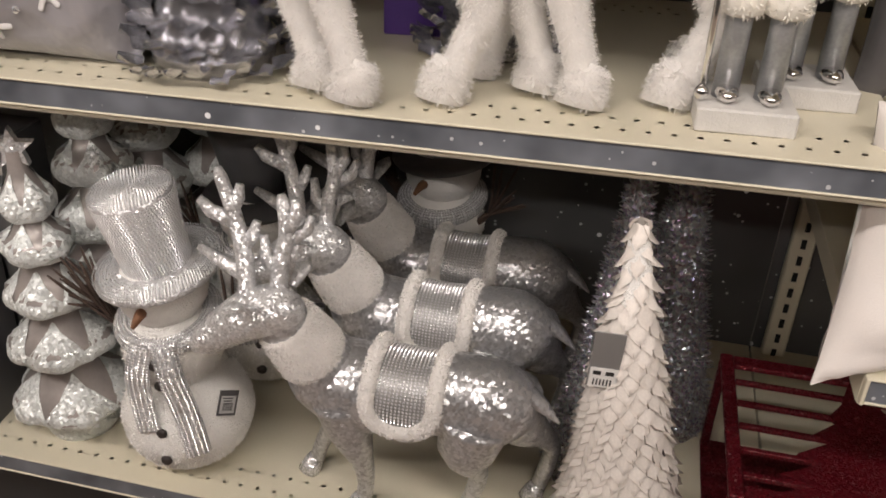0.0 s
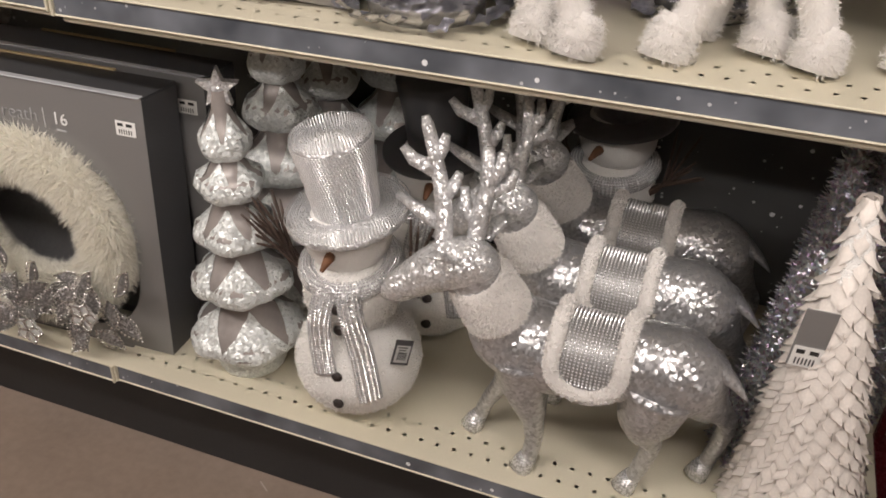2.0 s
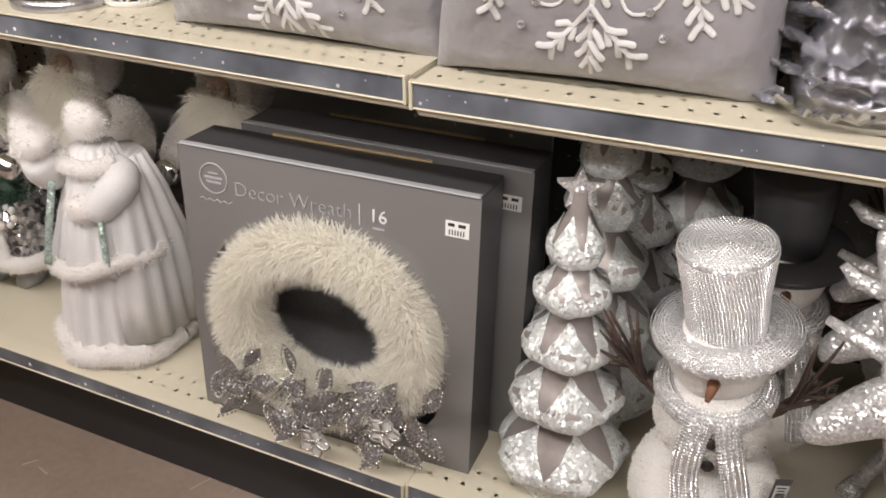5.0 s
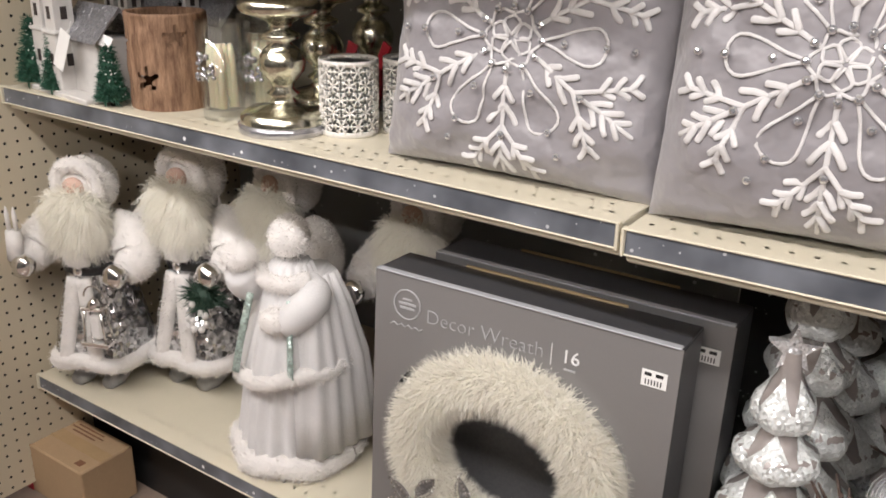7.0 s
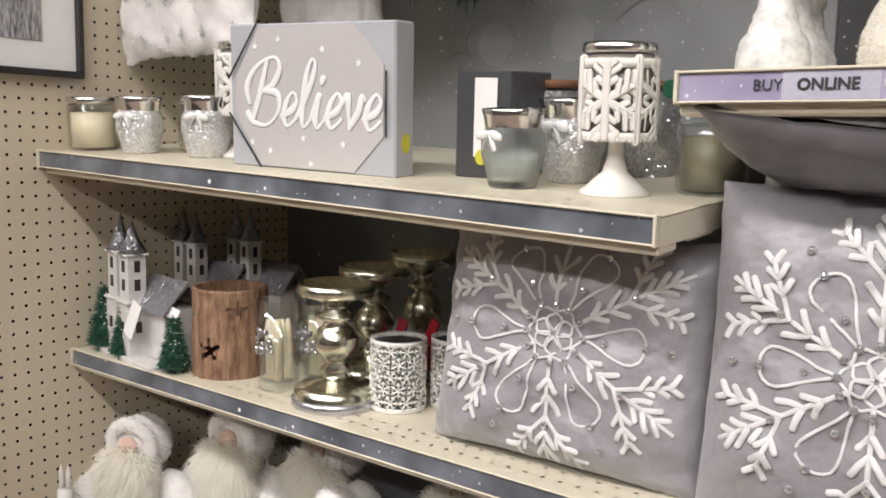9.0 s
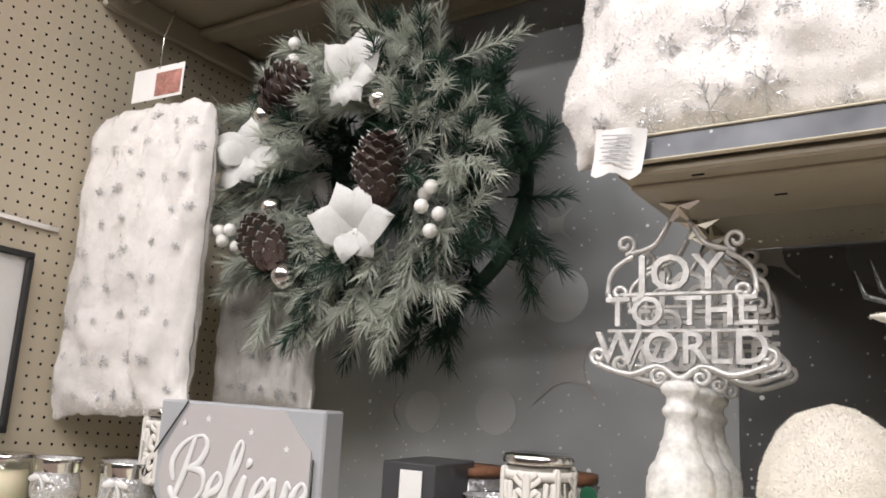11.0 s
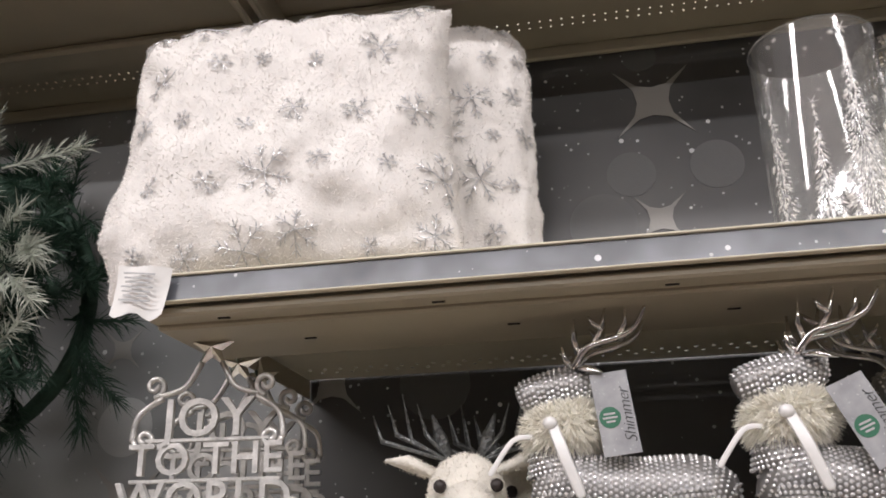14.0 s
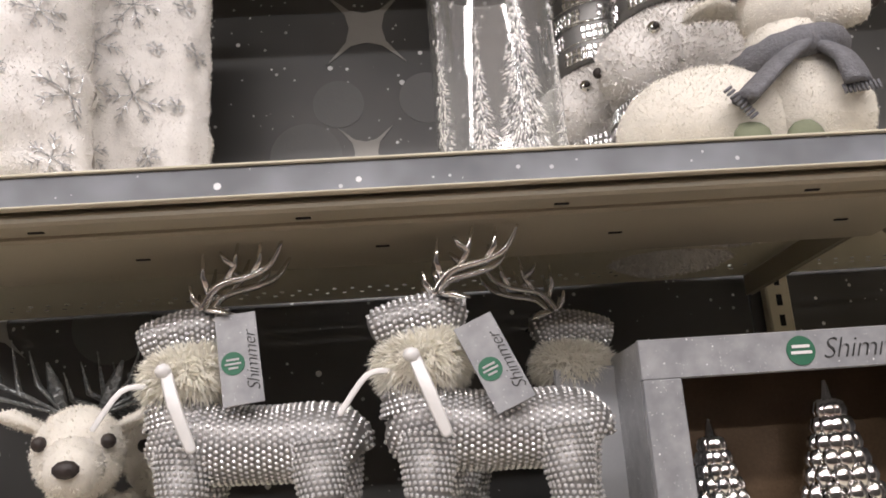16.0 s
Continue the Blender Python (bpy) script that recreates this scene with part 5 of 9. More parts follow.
        b.tube([(0.055 + 0.02 * math.cos(a), -0.104, 0.225 + 0.022 * math.sin(a)) for a in [math.pi * i / 8 for i in range(9)]], 0.0018, 5)
        b.slot = 1
        b.box(0.055, -0.104, 0.165, 0.024, 0.014, 0.05, 0.004)
        for x in (-0.122, -0.106):
            b.lathe([(0.004, 0), (0.0045, 0.034), (0.002, 0.046), (0, 0.050)], 8, cx=x, cy=-0.080, cz=0.330)
        b.tube([(-0.114, -0.082, 0.275), (-0.114, -0.080, 0.332)], [0.016, 0.014], 8)
    else:
        b.slot = 7
        f2 = len(b.f)
        b.tube([(0.070 + 0.006 * i, -0.088, 0.215 + 0.016 * math.sin(i)) for i in range(5)], 0.016, 8)
        b.fuzz(320, 0.032, 0.0012, 3, 0.1, 0.9, f2)
        b.slot = 1
        for i in range(10):
            b.ball((0.058 + 0.014 * (i % 4), -0.106 - 0.004 * (i % 2), 0.165 + 0.016 * (i // 3)), 0.0065, 8)
    return solid("santa_doll", b, [SANTA_SEQ, WHITE_FUR, LONG_FUR, LEATHER, VELVET, CHROME, SKIN, NEEDLE_G], at @ Matrix.Diagonal((k, k, k, 1)), label, "santa doll", "santa dolls")


santa(pose(-2.165, 0.920, Z_A1, 0, 0, 22), "santa doll in silver sequin coat holding a lantern")
santa(pose(-2.000, 1.038, Z_A1, 0, 0, 8), "santa doll in silver coat holding a green spray", 1.05, False)
santa(pose(-1.83, 1.12, Z_A1, 0, 0, -8), "santa doll in silver coat standing behind an angel", 1.04)
santa(pose(-1.53, 1.15, Z_A1, 0, 0, -5), "fluffy white santa doll behind the wreath boxes", 1.03, False)


def angel(at, label):
    """One plain doll in a layered white gown of pleated tulle, hooded and muffed in fur."""
    b = Build()

    def pleat(deep, many, soft_by=0.02):
        return lambda a, i: 1 + deep * math.sin(many * a + 0.6 * math.sin(3 * a)) + soft_by * math.sin(7 * a + i)
    b.lathe([(0.100, 0.015), (0.097, 0.05), (0.088, 0.12), (0.079, 0.175), (0.072, 0.205)], 150, pleat(0.055, 21, 0.03))
    b.lathe([(0.094, 0.168), (0.090, 0.195), (0.074, 0.245), (0.058, 0.29), (0.046, 0.33), (0.034, 0.362)], 130, pleat(0.04, 17, 0.03))
    b.lathe([(0.106, 0.045), (0.099, 0.12), (0.090, 0.20), (0.066, 0.29), (0.044, 0.345)], 110, lambda a, i: 1 + 0.07 * math.sin(5 * a) + 0.035 * math.sin(19 * a), cx=0.022, cy=0.018)
    for s, x, z in ((-1, -0.062, 0.385), (1, 0.020, 0.300)):
        b.tube(curve([(s * 0.036, 0, 0.330), (s * 0.062, -0.030, 0.318), (x, -0.060, z - 0.03)], 4), [0.020, 0.022, 0.024, 0.027, 0.029, 0.030, 0.030, 0.028, 0.024], 12)
    b.slot = 1
    f0 = len(b.f)
    b.tube([((0.100 + 0.004 * math.sin(6 * a)) * math.cos(a), (0.100 + 0.004 * math.sin(6 * a)) * math.sin(a), 0.021 + 0.003 * math.sin(4 * a)) for a in [2 * math.pi * i / 36 for i in range(37)]], 0.0205, 10, cap=False)
    b.tube([(0.093 * math.cos(a), 0.093 * math.sin(a), 0.180 + 0.016 * math.cos(a) + 0.004 * math.sin(5 * a)) for a in [2 * math.pi * i / 36 for i in range(37)]], 0.0140, 10, cap=False)
    b.ball((-0.004, 0.004, 0.402), (0.035, 0.036, 0.036), 20, 0.12, 40)
    b.ball((-0.064, -0.055, 0.378), (0.030, 0.028, 0.026), 16, 0.12, 50)
    b.ball((0.010, -0.064, 0.280), (0.030, 0.024, 0.024), 14, 0.12, 50)
    b.tube(curve([(-0.046, -0.022, 0.348), (-0.022, -0.044, 0.340), (0.022, -0.044, 0.338), (0.046, -0.018, 0.345)], 4), 0.015, 8)
    b.fuzz(15000, 0.0085, 0.0005, 12, 0.2, 0.9, f0)
    b.slot = 2
    b.tube(curve([(-0.040, -0.062, 0.32), (-0.052, -0.076, 0.25), (-0.058, -0.092, 0.185)], 5), 0.007, 6, 0.4)
    b.tube(curve([(0.034, -0.060, 0.32), (0.042, -0.076, 0.25), (0.050, -0.090, 0.195)], 5), 0.006, 6, 0.4)
    return solid("angel_doll", b, [TULLE, WHITE_FUR, glitter("mint_sequin_trim", (0.50, 0.62, 0.57), 0.003, 0.3, 0.5, 0.4)], at, label, "angel doll")


angel(pose(-1.672, 0.955, Z_A1, 0, 0, 10), "white angel doll in layered tulle gown with fur hem")

# ------------------------------------------------------------------ middle shelf


def cushion(b, w, h, d, n=22, crumple=0.004, seed=0.0, corner=0.0):
    """A stuffed square about the origin, standing in x and z, fullest in the middle; returns a map from (u, v) to its front."""

    def skin(u, v, side):
        px = u * w / 2 * (1 - 0.035 * (1 - v * v) * (u * u)) * (1 - corner * u ** 4 * max(0.0, v) ** 4)
        pz = v * h / 2 * (1 - 0.035 * (1 - u * u) * (v * v)) * (1 - corner * u ** 4 * max(0.0, v) ** 4)
        t = d / 2 * max(0.0, (1 - u ** 4) * (1 - v ** 4)) ** 0.55
        t += crumple * noise.noise(Vector((u * 3 + seed, v * 3, side))) * (1 - max(abs(u), abs(v)) ** 6) + crumple * 0.5 * noise.noise(Vector((u * 9 + seed, v * 7, side)))
        return Vector((px, side * max(t, 0.001), pz))
    for side in (-1, 1):
        vs, fs = [], []
        for i in range(n + 1):
            for j in range(n + 1):
                u, v = -1 + 2 * i / n, -1 + 2 * j / n
                u, v = math.sin(u * math.pi / 2), math.sin(v * math.pi / 2)
                vs.append(skin(u, v, side))
        for i in range(n):
            for j in range(n):
                q = (i * (n + 1) + j, (i + 1) * (n + 1) + j, (i + 1) * (n + 1) + j + 1, i * (n + 1) + j + 1)
                fs.append(q if side < 0 else q[::-1])
        b.add(vs, fs)
    return lambda u, v: skin(u, v, -1)


def embroider(b, skin, line, r=0.004, lift=0.0015):
    pts = []
    for i in range(len(line) - 1):
        for k in range(4):
            t = k / 4
            pts.append((line[i][0] * (1 - t) + line[i + 1][0] * t, line[i][1] * (1 - t) + line[i + 1][1] * t))
    pts.append(line[-1])
    b.band([skin(u, v) + Vector((0, -lift, 0)) for u, v in pts], r, 0.30, 8)


def flake_pillow(at, w, h, d, label, cv=0.0, seed=0.0, reach=0.86):
    """A satin pillow with an embroidered six-armed snowflake and crystal gems."""
    t = thing("snowflake_pillow", at, label, "pillow", "snowflake pillows")
    b = Build()
    skin = cushion(b, w, h, d, 38, 0.013, seed)
    cover = part("cover", b, GREY_SATIN, t)
    cv0 = cv
    asp = w / h

    def S(x, z):
        return max(-0.98, min(0.98, x)), max(-0.985, min(0.985, cv0 + z * asp))
    b = Build()
    gems = []
    rs = random.Random(int(seed))
    for k in range(6):
        a = radians(90 + 60 * k)
        c, s = math.cos(a), math.sin(a)

        def P(r, o):
            return S(r * c - o * s, r * s + o * c)
        rmax = reach
        while abs(cv0 + rmax * s * asp) > 0.95 and rmax > 0.3:
            rmax -= 0.02
        embroider(b, skin, [P(0.16, 0), P(0.5 * rmax, 0), P(rmax, 0)], 0.0029)
        strokes = [(0.30, 0.0, sg, 0.085) for sg in (-1, 1)] + [(0.41, 0.0, sg, 0.115) for sg in (-1, 1)]
        strokes += [(r0, 0.0, sg, ln) for r0, ln in ((0.66, 0.10), (0.75, 0.10), (0.84, 0.075)) for sg in (-1, 1)]
        for sg in (-1, 1):
            # a side branch with leaves of its own on either side
            e0, e1 = (0.54, 0.0), (0.54 + 0.27, sg * 0.235)
            if rmax > 0.66:
                embroider(b, skin, [P(*e0), P((e0[0] + e1[0]) / 2, sg * 0.115), P(*e1)], 0.0029)
            for q in (0.42, 0.68, 0.92):
                x, o = e0[0] + 0.27 * q, sg * 0.235 * q
                for end in ((x + 0.085, o + sg * 0.006), (x + 0.004, o + sg * 0.085)):
                    if x > rmax - 0.06:
                        continue
                    leaf = Build()
                    wob = rs.uniform(-0.008, 0.008)
                    embroider(leaf, skin, [P(x, o), P((x + end[0]) / 2 + wob, (o + end[1]) / 2), P(end[0], end[1] + wob)], 0.0037)
                    part("flake_leaf", leaf, THREAD, cover)
        for r0, o, sg, ln in strokes:
            if r0 > rmax - 0.05:
                continue
            wob = rs.uniform(0.9, 1.1)
            leaf = Build()
            embroider(leaf, skin, [P(r0, sg * 0.008), P(r0 + ln * 0.45, sg * ln * 0.42 * wob), P(r0 + ln * 0.9 * wob, sg * ln * 0.75)], 0.0038)
            part("flake_leaf", leaf, THREAD, cover)
        a2 = a + radians(30)
        c2, s2 = math.cos(a2), math.sin(a2)
        loop = []
        for i in range(17):
            q = -1 + 2 * i / 16
            rr = 0.17 + 0.45 * math.cos(q * math.pi / 2) ** 0.8
            off = 0.125 * math.sin(q * math.pi) * (0.6 + 0.4 * math.cos(q * math.pi / 2))
            loop.append(S(rr * c2 - off * s2, rr * s2 + off * c2))
        petal_line = Build()
        embroider(petal_line, skin, loop, 0.0018)
        part("flake_loop", petal_line, THREAD, cover)
        part("flake_arm", b, THREAD, cover, "white embroidered snowflake arm")
        b = Build()
        gems += [S(0.36 * c2, 0.36 * s2), S(0.78 * c2, 0.78 * s2), S(0.62 * c2, 0.62 * s2), S(0.60 * c, 0.60 * s), S(0.19 * c2, 0.19 * s2), S(0.19 * c, 0.19 * s)]
    for k in range(6):
        a = radians(90 + 60 * k)
        pet = [S(0.02 * math.cos(a), 0.02 * math.sin(a))]
        for q in (-0.5, -0.35, 0, 0.35, 0.5):
            rr = 0.10 + 0.035 * math.cos(q * 3)
            pet.append(S(rr * math.cos(a + q), rr * math.sin(a + q)))
        pet.append(pet[0])
        embroider(b, skin, pet, 0.0018)
    ring = [S((0.165 + 0.02 * math.cos(6 * q)) * math.cos(q), (0.165 + 0.02 * math.cos(6 * q)) * math.sin(q)) for q in [2 * math.pi * i / 36 for i in range(37)]]
    embroider(b, skin, ring, 0.0018)
    part("flake_flower", b, THREAD, cover, "white embroidered flower")
    gb = Build()
    gb.lathe([(0.0048, 0), (0.0045, 0.0015), (0.0026, 0.0029), (0, 0.0034)], 8, smooth=False)
    gm = gb.mesh("gem", GEM)
    for u, v in gems:
        p = skin(u, v)
        part("gem", gm, None, cover, "", Matrix.Translation(p + Vector((0, -0.004, 0))) @ pose(0, 0, 0, 90, 0, 0))
    return t


flake_pillow(pose(-1.245, 0.955, Z_B + 0.153, -9, 1.0, 3), 0.390, 0.312, 0.115, "grey satin pillow with embroidered white snowflake and gems", 0.12, 1.0, 0.97)
flake_pillow(pose(-0.872, 0.950, Z_B_AT(-0.872) + 0.190, -7, 0, 4), 0.370, 0.385, 0.14, "grey satin snowflake pillow standing by the shelf seam", -0.02, 5.0, 0.95)
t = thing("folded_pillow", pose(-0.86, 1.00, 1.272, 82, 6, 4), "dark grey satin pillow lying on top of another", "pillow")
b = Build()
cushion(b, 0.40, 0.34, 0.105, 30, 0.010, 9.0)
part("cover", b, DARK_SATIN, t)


def paper_house(at, label):
    h = thing("paper_house", at, label, "village house", "village houses")
    part("base", Build().box(-0.022, 0, 0.005, 0.185, 0.11, 0.01, 0.002), HOUSE_W, h)
    b = Build()
    b.box(0.01, 0.01, 0.055, 0.10, 0.07, 0.09, 0.002)
    body = part("wall", b, HOUSE_W, h)
    b = Build()
    b.at = pose(0.012, 0.01, 0.0)
    b.add([(-0.06, -0.045, 0.095), (0.065, -0.045, 0.095), (0.065, 0, 0.15), (-0.06, 0, 0.15), (-0.06, 0.045, 0.095), (0.065, 0.045, 0.095), (-0.06, 0, 0.142), (0.065, 0, 0.142)],
          [(0, 1, 2, 3), (3, 2, 5, 4), (1, 0, 6, 7), (5, 7, 6, 4), (0, 3, 6), (3, 4, 6), (1, 7, 2), (2, 7, 5)], False)
    part("roof", b, ROOF, h, "silver glitter roof")
    for x, y, top in ((-0.035, -0.03, 0.250), (-0.092, -0.024, 0.262)):
        b = Build()
        b.box(x, y, 0.10, 0.032, 0.032, 0.18, 0.001)
        b.box(x, y, 0.188, 0.040, 0.040, 0.004, 0.001)
        b.box(x, y, 0.104, 0.044, 0.044, 0.007, 0.002)
        b.box(x, y, 0.055, 0.038, 0.038, 0.095, 0.002)
        tw = part("tower", b, HOUSE_W, h)
        b = Build()
        b.lathe([(0.027, 0.19), (0.012, 0.215), (0.0, top)], 4)
        b.at = Matrix.Translation((x, y, 0))
        v0 = b.v[:]
        b.v = [(p[0] + x, p[1] + y, p[2]) for p in v0]
        part("spire", b, ROOF, tw)
        for z in (0.06, 0.135, 0.168):
            o = 0.0165 if z > 0.1 else 0.0195
            part("window", Build().box(x, y - o, z, 0.010, 0.0012, 0.020, 0.0003), COAL, tw)
            part("window", Build().box(x + o, y, z, 0.0012, 0.010, 0.020, 0.0003), COAL, tw)
    part("door", Build().box(-0.035, -0.0472, 0.032, 0.016, 0.0015, 0.04, 0.0005), WAX, body)
    return h


def brush_tree(at, ht, label):
    t = thing("bottle_brush_tree", at, label, "toy tree", "toy trees")
    part("trunk", Build().lathe([(0.004, 0), (0.0025, ht * 0.5), (0.001, ht)], 8), TWIG, t)
    b = Build()
    b.lathe([(ht * 0.22, ht * 0.1), (ht * 0.12, ht * 0.5), (0.002, ht * 0.99)], 14)
    b.fuzz(1300, ht * 0.13, 0.0009, 3, 0.1, 0.7)
    part("bristles", b, BOTTLE_TREE, t)
    b = Build()
    rs = random.Random(2)
    for k in range(40):
        z, a = rs.uniform(0.15, 0.95), rs.uniform(0, 6.28)
        r = ht * 0.25 * (1 - z) + 0.003
        b.ball((r * math.cos(a), r * math.sin(a), z * ht), 0.0018, 5)
    tagged(part("snow_fleck", b, SNOW, t), kind="stuff")
    return t


paper_house(pose(-2.088, 0.915, Z_B, 0, 0, -8) @ Matrix.Diagonal((1.12, 1.12, 1.05, 1)), "white glittered paper house with two towers")
paper_house(pose(-2.078, 1.180, Z_B, 0, 0, -6) @ Matrix.Diagonal((1, 1, 1.08, 1)), "white glittered paper house deep in the shelf")
paper_house(pose(-2.178, 1.120, Z_B, 0, 0, 0) @ Matrix.Diagonal((0.9, 1, 1.04, 1)), "white glittered paper house at the back panel")
brush_tree(pose(-2.232, 0.892, Z_B), 0.125, "small green bottle brush tree with snow flecks")
brush_tree(pose(-2.145, 0.878, Z_B), 0.105, "small green bottle brush tree beside the paper house")
brush_tree(pose(-1.992, 0.876, Z_B), 0.10, "small green bottle brush tree before the paper house")


def hang_tag(at, w, h, label, body=PAPER, sticker=True):
    t = thing("hang_tag", at, label, "hang tag", "hang tags")
    b = Build()
    b.box(0, 0, 0, w, 0.0012, h, 0.0004)
    part("card", b, body, t)
    b = Build()
    b.tube([(0, 0, h * 0.42), (0.004, 0.003, h * 0.62), (0.0, 0.006, h * 0.8)], 0.0005, 5)
    part("string", b, PAPER, t)
    return t


tg = hang_tag(pose(-2.088, 0.856, Z_B + 0.085, -10, 18, -8), 0.034, 0.066, "blank white hang tag on the paper house")
tg = hang_tag(pose(-2.000, 0.880, Z_B + 0.105, -25, 12, 0), 0.030, 0.020, "white price tag on the glitter roof")


def birch_holder(at, label):
    """A bark cylinder with star openings cut through its wall."""
    t = thing("candle_holder", at, label, "candle holder", "candle holders")
    n, m, R, H = 72, 40, 0.066, 0.155
    stars = [(-2.25, 0.105, 0.021), (-1.28, 0.052, 0.023), (-0.5, 0.12, 0.02), (-2.9, 0.045, 0.02)]

    def hole(a, z):
        for sa, sz, r in stars:
            dx, dz = (a - sa) * R, z - sz
            q = math.hypot(dx, dz)
            ang = math.atan2(dz, dx) - math.pi / 2
            lim = r * (0.62 + 0.38 * math.cos(5 * ang))
            if q < max(lim, r * 0.38):
                return True
        return False
    b = Build()
    vs, fs = [], []
    for ring in (0, 1):
        for j in range(m + 1):
            for k in range(n):
                a = -math.pi + 2 * math.pi * k / n
                z = H * j / m
                rr = R - 0.007 * ring + 0.0025 * noise.noise(Vector((math.cos(a) * 3, math.sin(a) * 3, z * 40))) + (0.004 * noise.noise(Vector((math.cos(a) * 2, math.sin(a) * 2, 7))) if j > m - 2 else 0)
                vs.append((rr * math.cos(a), rr * math.sin(a), z))
    o = n * (m + 1)
    for j in range(m):
        for k in range(n):
            a = -math.pi + 2 * math.pi * (k + 0.5) / n
            if hole(a, H * (j + 0.5) / m):
                continue
            p, q = j * n + k, j * n + (k + 1) % n
            fs.append((p, q, q + n, p + n))
            fs.append((o + p, o + p + n, o + q + n, o + q))
    for k in range(n):
        p, q = m * n + k, m * n + (k + 1) % n
        fs.append((p, q, o + q, o + p))
    b.add(vs, fs)
    part("bark_wall", b, BIRCH, t)
    part("floor_disc", Build().lathe([(0, 0.002), (R * 0.9, 0.002), (R * 0.9, 0.008), (0, 0.008)], 24), BIRCH, t)
    return t


birch_holder(pose(-1.930, 0.950, Z_B, 0, 0, 0), "brown bark candle holder with star cutouts")


def tumbler(at, label, h=0.135, r=0.036):
    t = thing("glass_votive", at, label, "votive glass", "votive glasses")
    b = Build()
    b.lathe([(0, 0), (r * 0.82, 0), (r * 0.86, 0.004), (r, h), (r * 0.95, h), (r * 0.8, 0.016), (0, 0.014)], 28)
    g = part("glass", b, GLASS, t)
    g.visible_shadow = False
    rs = random.Random(4)
    for k in range(9):
        b = Build()
        b.lathe([(0, 0), (0.006, 0), (0.006, 0.085), (0.003, 0.10), (0, 0.10)], 8)
        part("candle_stick", b, WAX, t, "", pose(rs.uniform(-0.016, 0.016), rs.uniform(-0.016, 0.016), 0.018, rs.uniform(-6, 6), rs.uniform(-6, 6), 0))
    b = Build()
    for k in range(26):
        a = -1.57 + rs.uniform(-0.5, 0.5)
        z = h * 0.55 + rs.uniform(-0.022, 0.022)
        b.ball((r * 1.0 * math.cos(a), r * 1.0 * math.sin(a), z), rs.uniform(0.003, 0.006), 6)
    tagged(part("bead_mound", b, PEWTER, t, "cluster of silver beads"), kind="stuff")
    return t


tumbler(pose(-1.784, 0.934, Z_B), "clear votive glass with a silver bead cluster", 0.152, 0.038)
tumbler(pose(-1.755, 1.005, Z_B), "clear votive glass standing behind another")
tumbler(pose(-1.83, 1.06, Z_B), "clear votive glass deep in the shelf", 0.15)


def mercury_stick(at, h, label):
    t = thing("candlestick", at, label, "candlestick", "mercury candlesticks")
    k = h / 0.20
    prof = [(0, 0), (0.062, 0), (0.066, 0.006), (0.066, 0.026), (0.056, 0.034), (0.022, 0.044), (0.016, 0.052), (0.026, 0.058), (0.016, 0.066), (0.019, 0.075), (0.034, 0.094), (0.036, 0.108), (0.028, 0.124),
            (0.014, 0.136), (0.028, 0.142), (0.028, 0.148), (0.015, 0.154), (0.018, 0.164), (0.03, 0.172), (0.058, 0.180), (0.062, 0.188), (0.060, 0.2), (0.055, 0.2), (0.052, 0.190), (0, 0.188)]
    part("stem", Build().lathe([(r, z * k) for r, z in prof], 40), MERC, t)
    part("foot_ring", Build().lathe([(0, 0), (0.068, 0), (0.070, 0.004), (0.070, 0.014), (0.066, 0.016), (0, 0.016)], 40), PEWTER, t, "grey felt-edged foot", pose(0, 0, -0.001))
    return t


mercury_stick(pose(-1.654, 0.936, Z_B), 0.195, "silver mercury glass candlestick with a wide foot")
mercury_stick(pose(-1.690, 1.065, Z_B), 0.205, "tall silver mercury glass candlestick behind another")
mercury_stick(pose(-1.672, 1.175, Z_B), 0.222, "tallest silver mercury glass candlestick at the back")


def red_ornament(at, label):
    t = thing("red_tag_ornament", at, label, "red ornament", "red ornaments")
    b = Build()
    b.prism([(-0.018, 0), (0.018, 0), (0.02, 0.05), (0.008, 0.075), (0.012, 0.12), (-0.004, 0.125), (-0.008, 0.075), (-0.02, 0.05)], 0.006)
    part("card", b, RED, t)
    b = Build()
    b.box(0, -0.001, 0.03, 0.02, 0.001, 0.012, 0.0002)
    part("sticker", b, PAPER, t)
    return t


red_ornament(pose(-1.632, 1.035, Z_B + 0.002, -8, 8, 20), "glossy red card ornament leaning on a candlestick")
red_ornament(pose(-1.615, 1.080, Z_B + 0.002, -8, 14, 0), "glossy red card ornament behind a white cup")


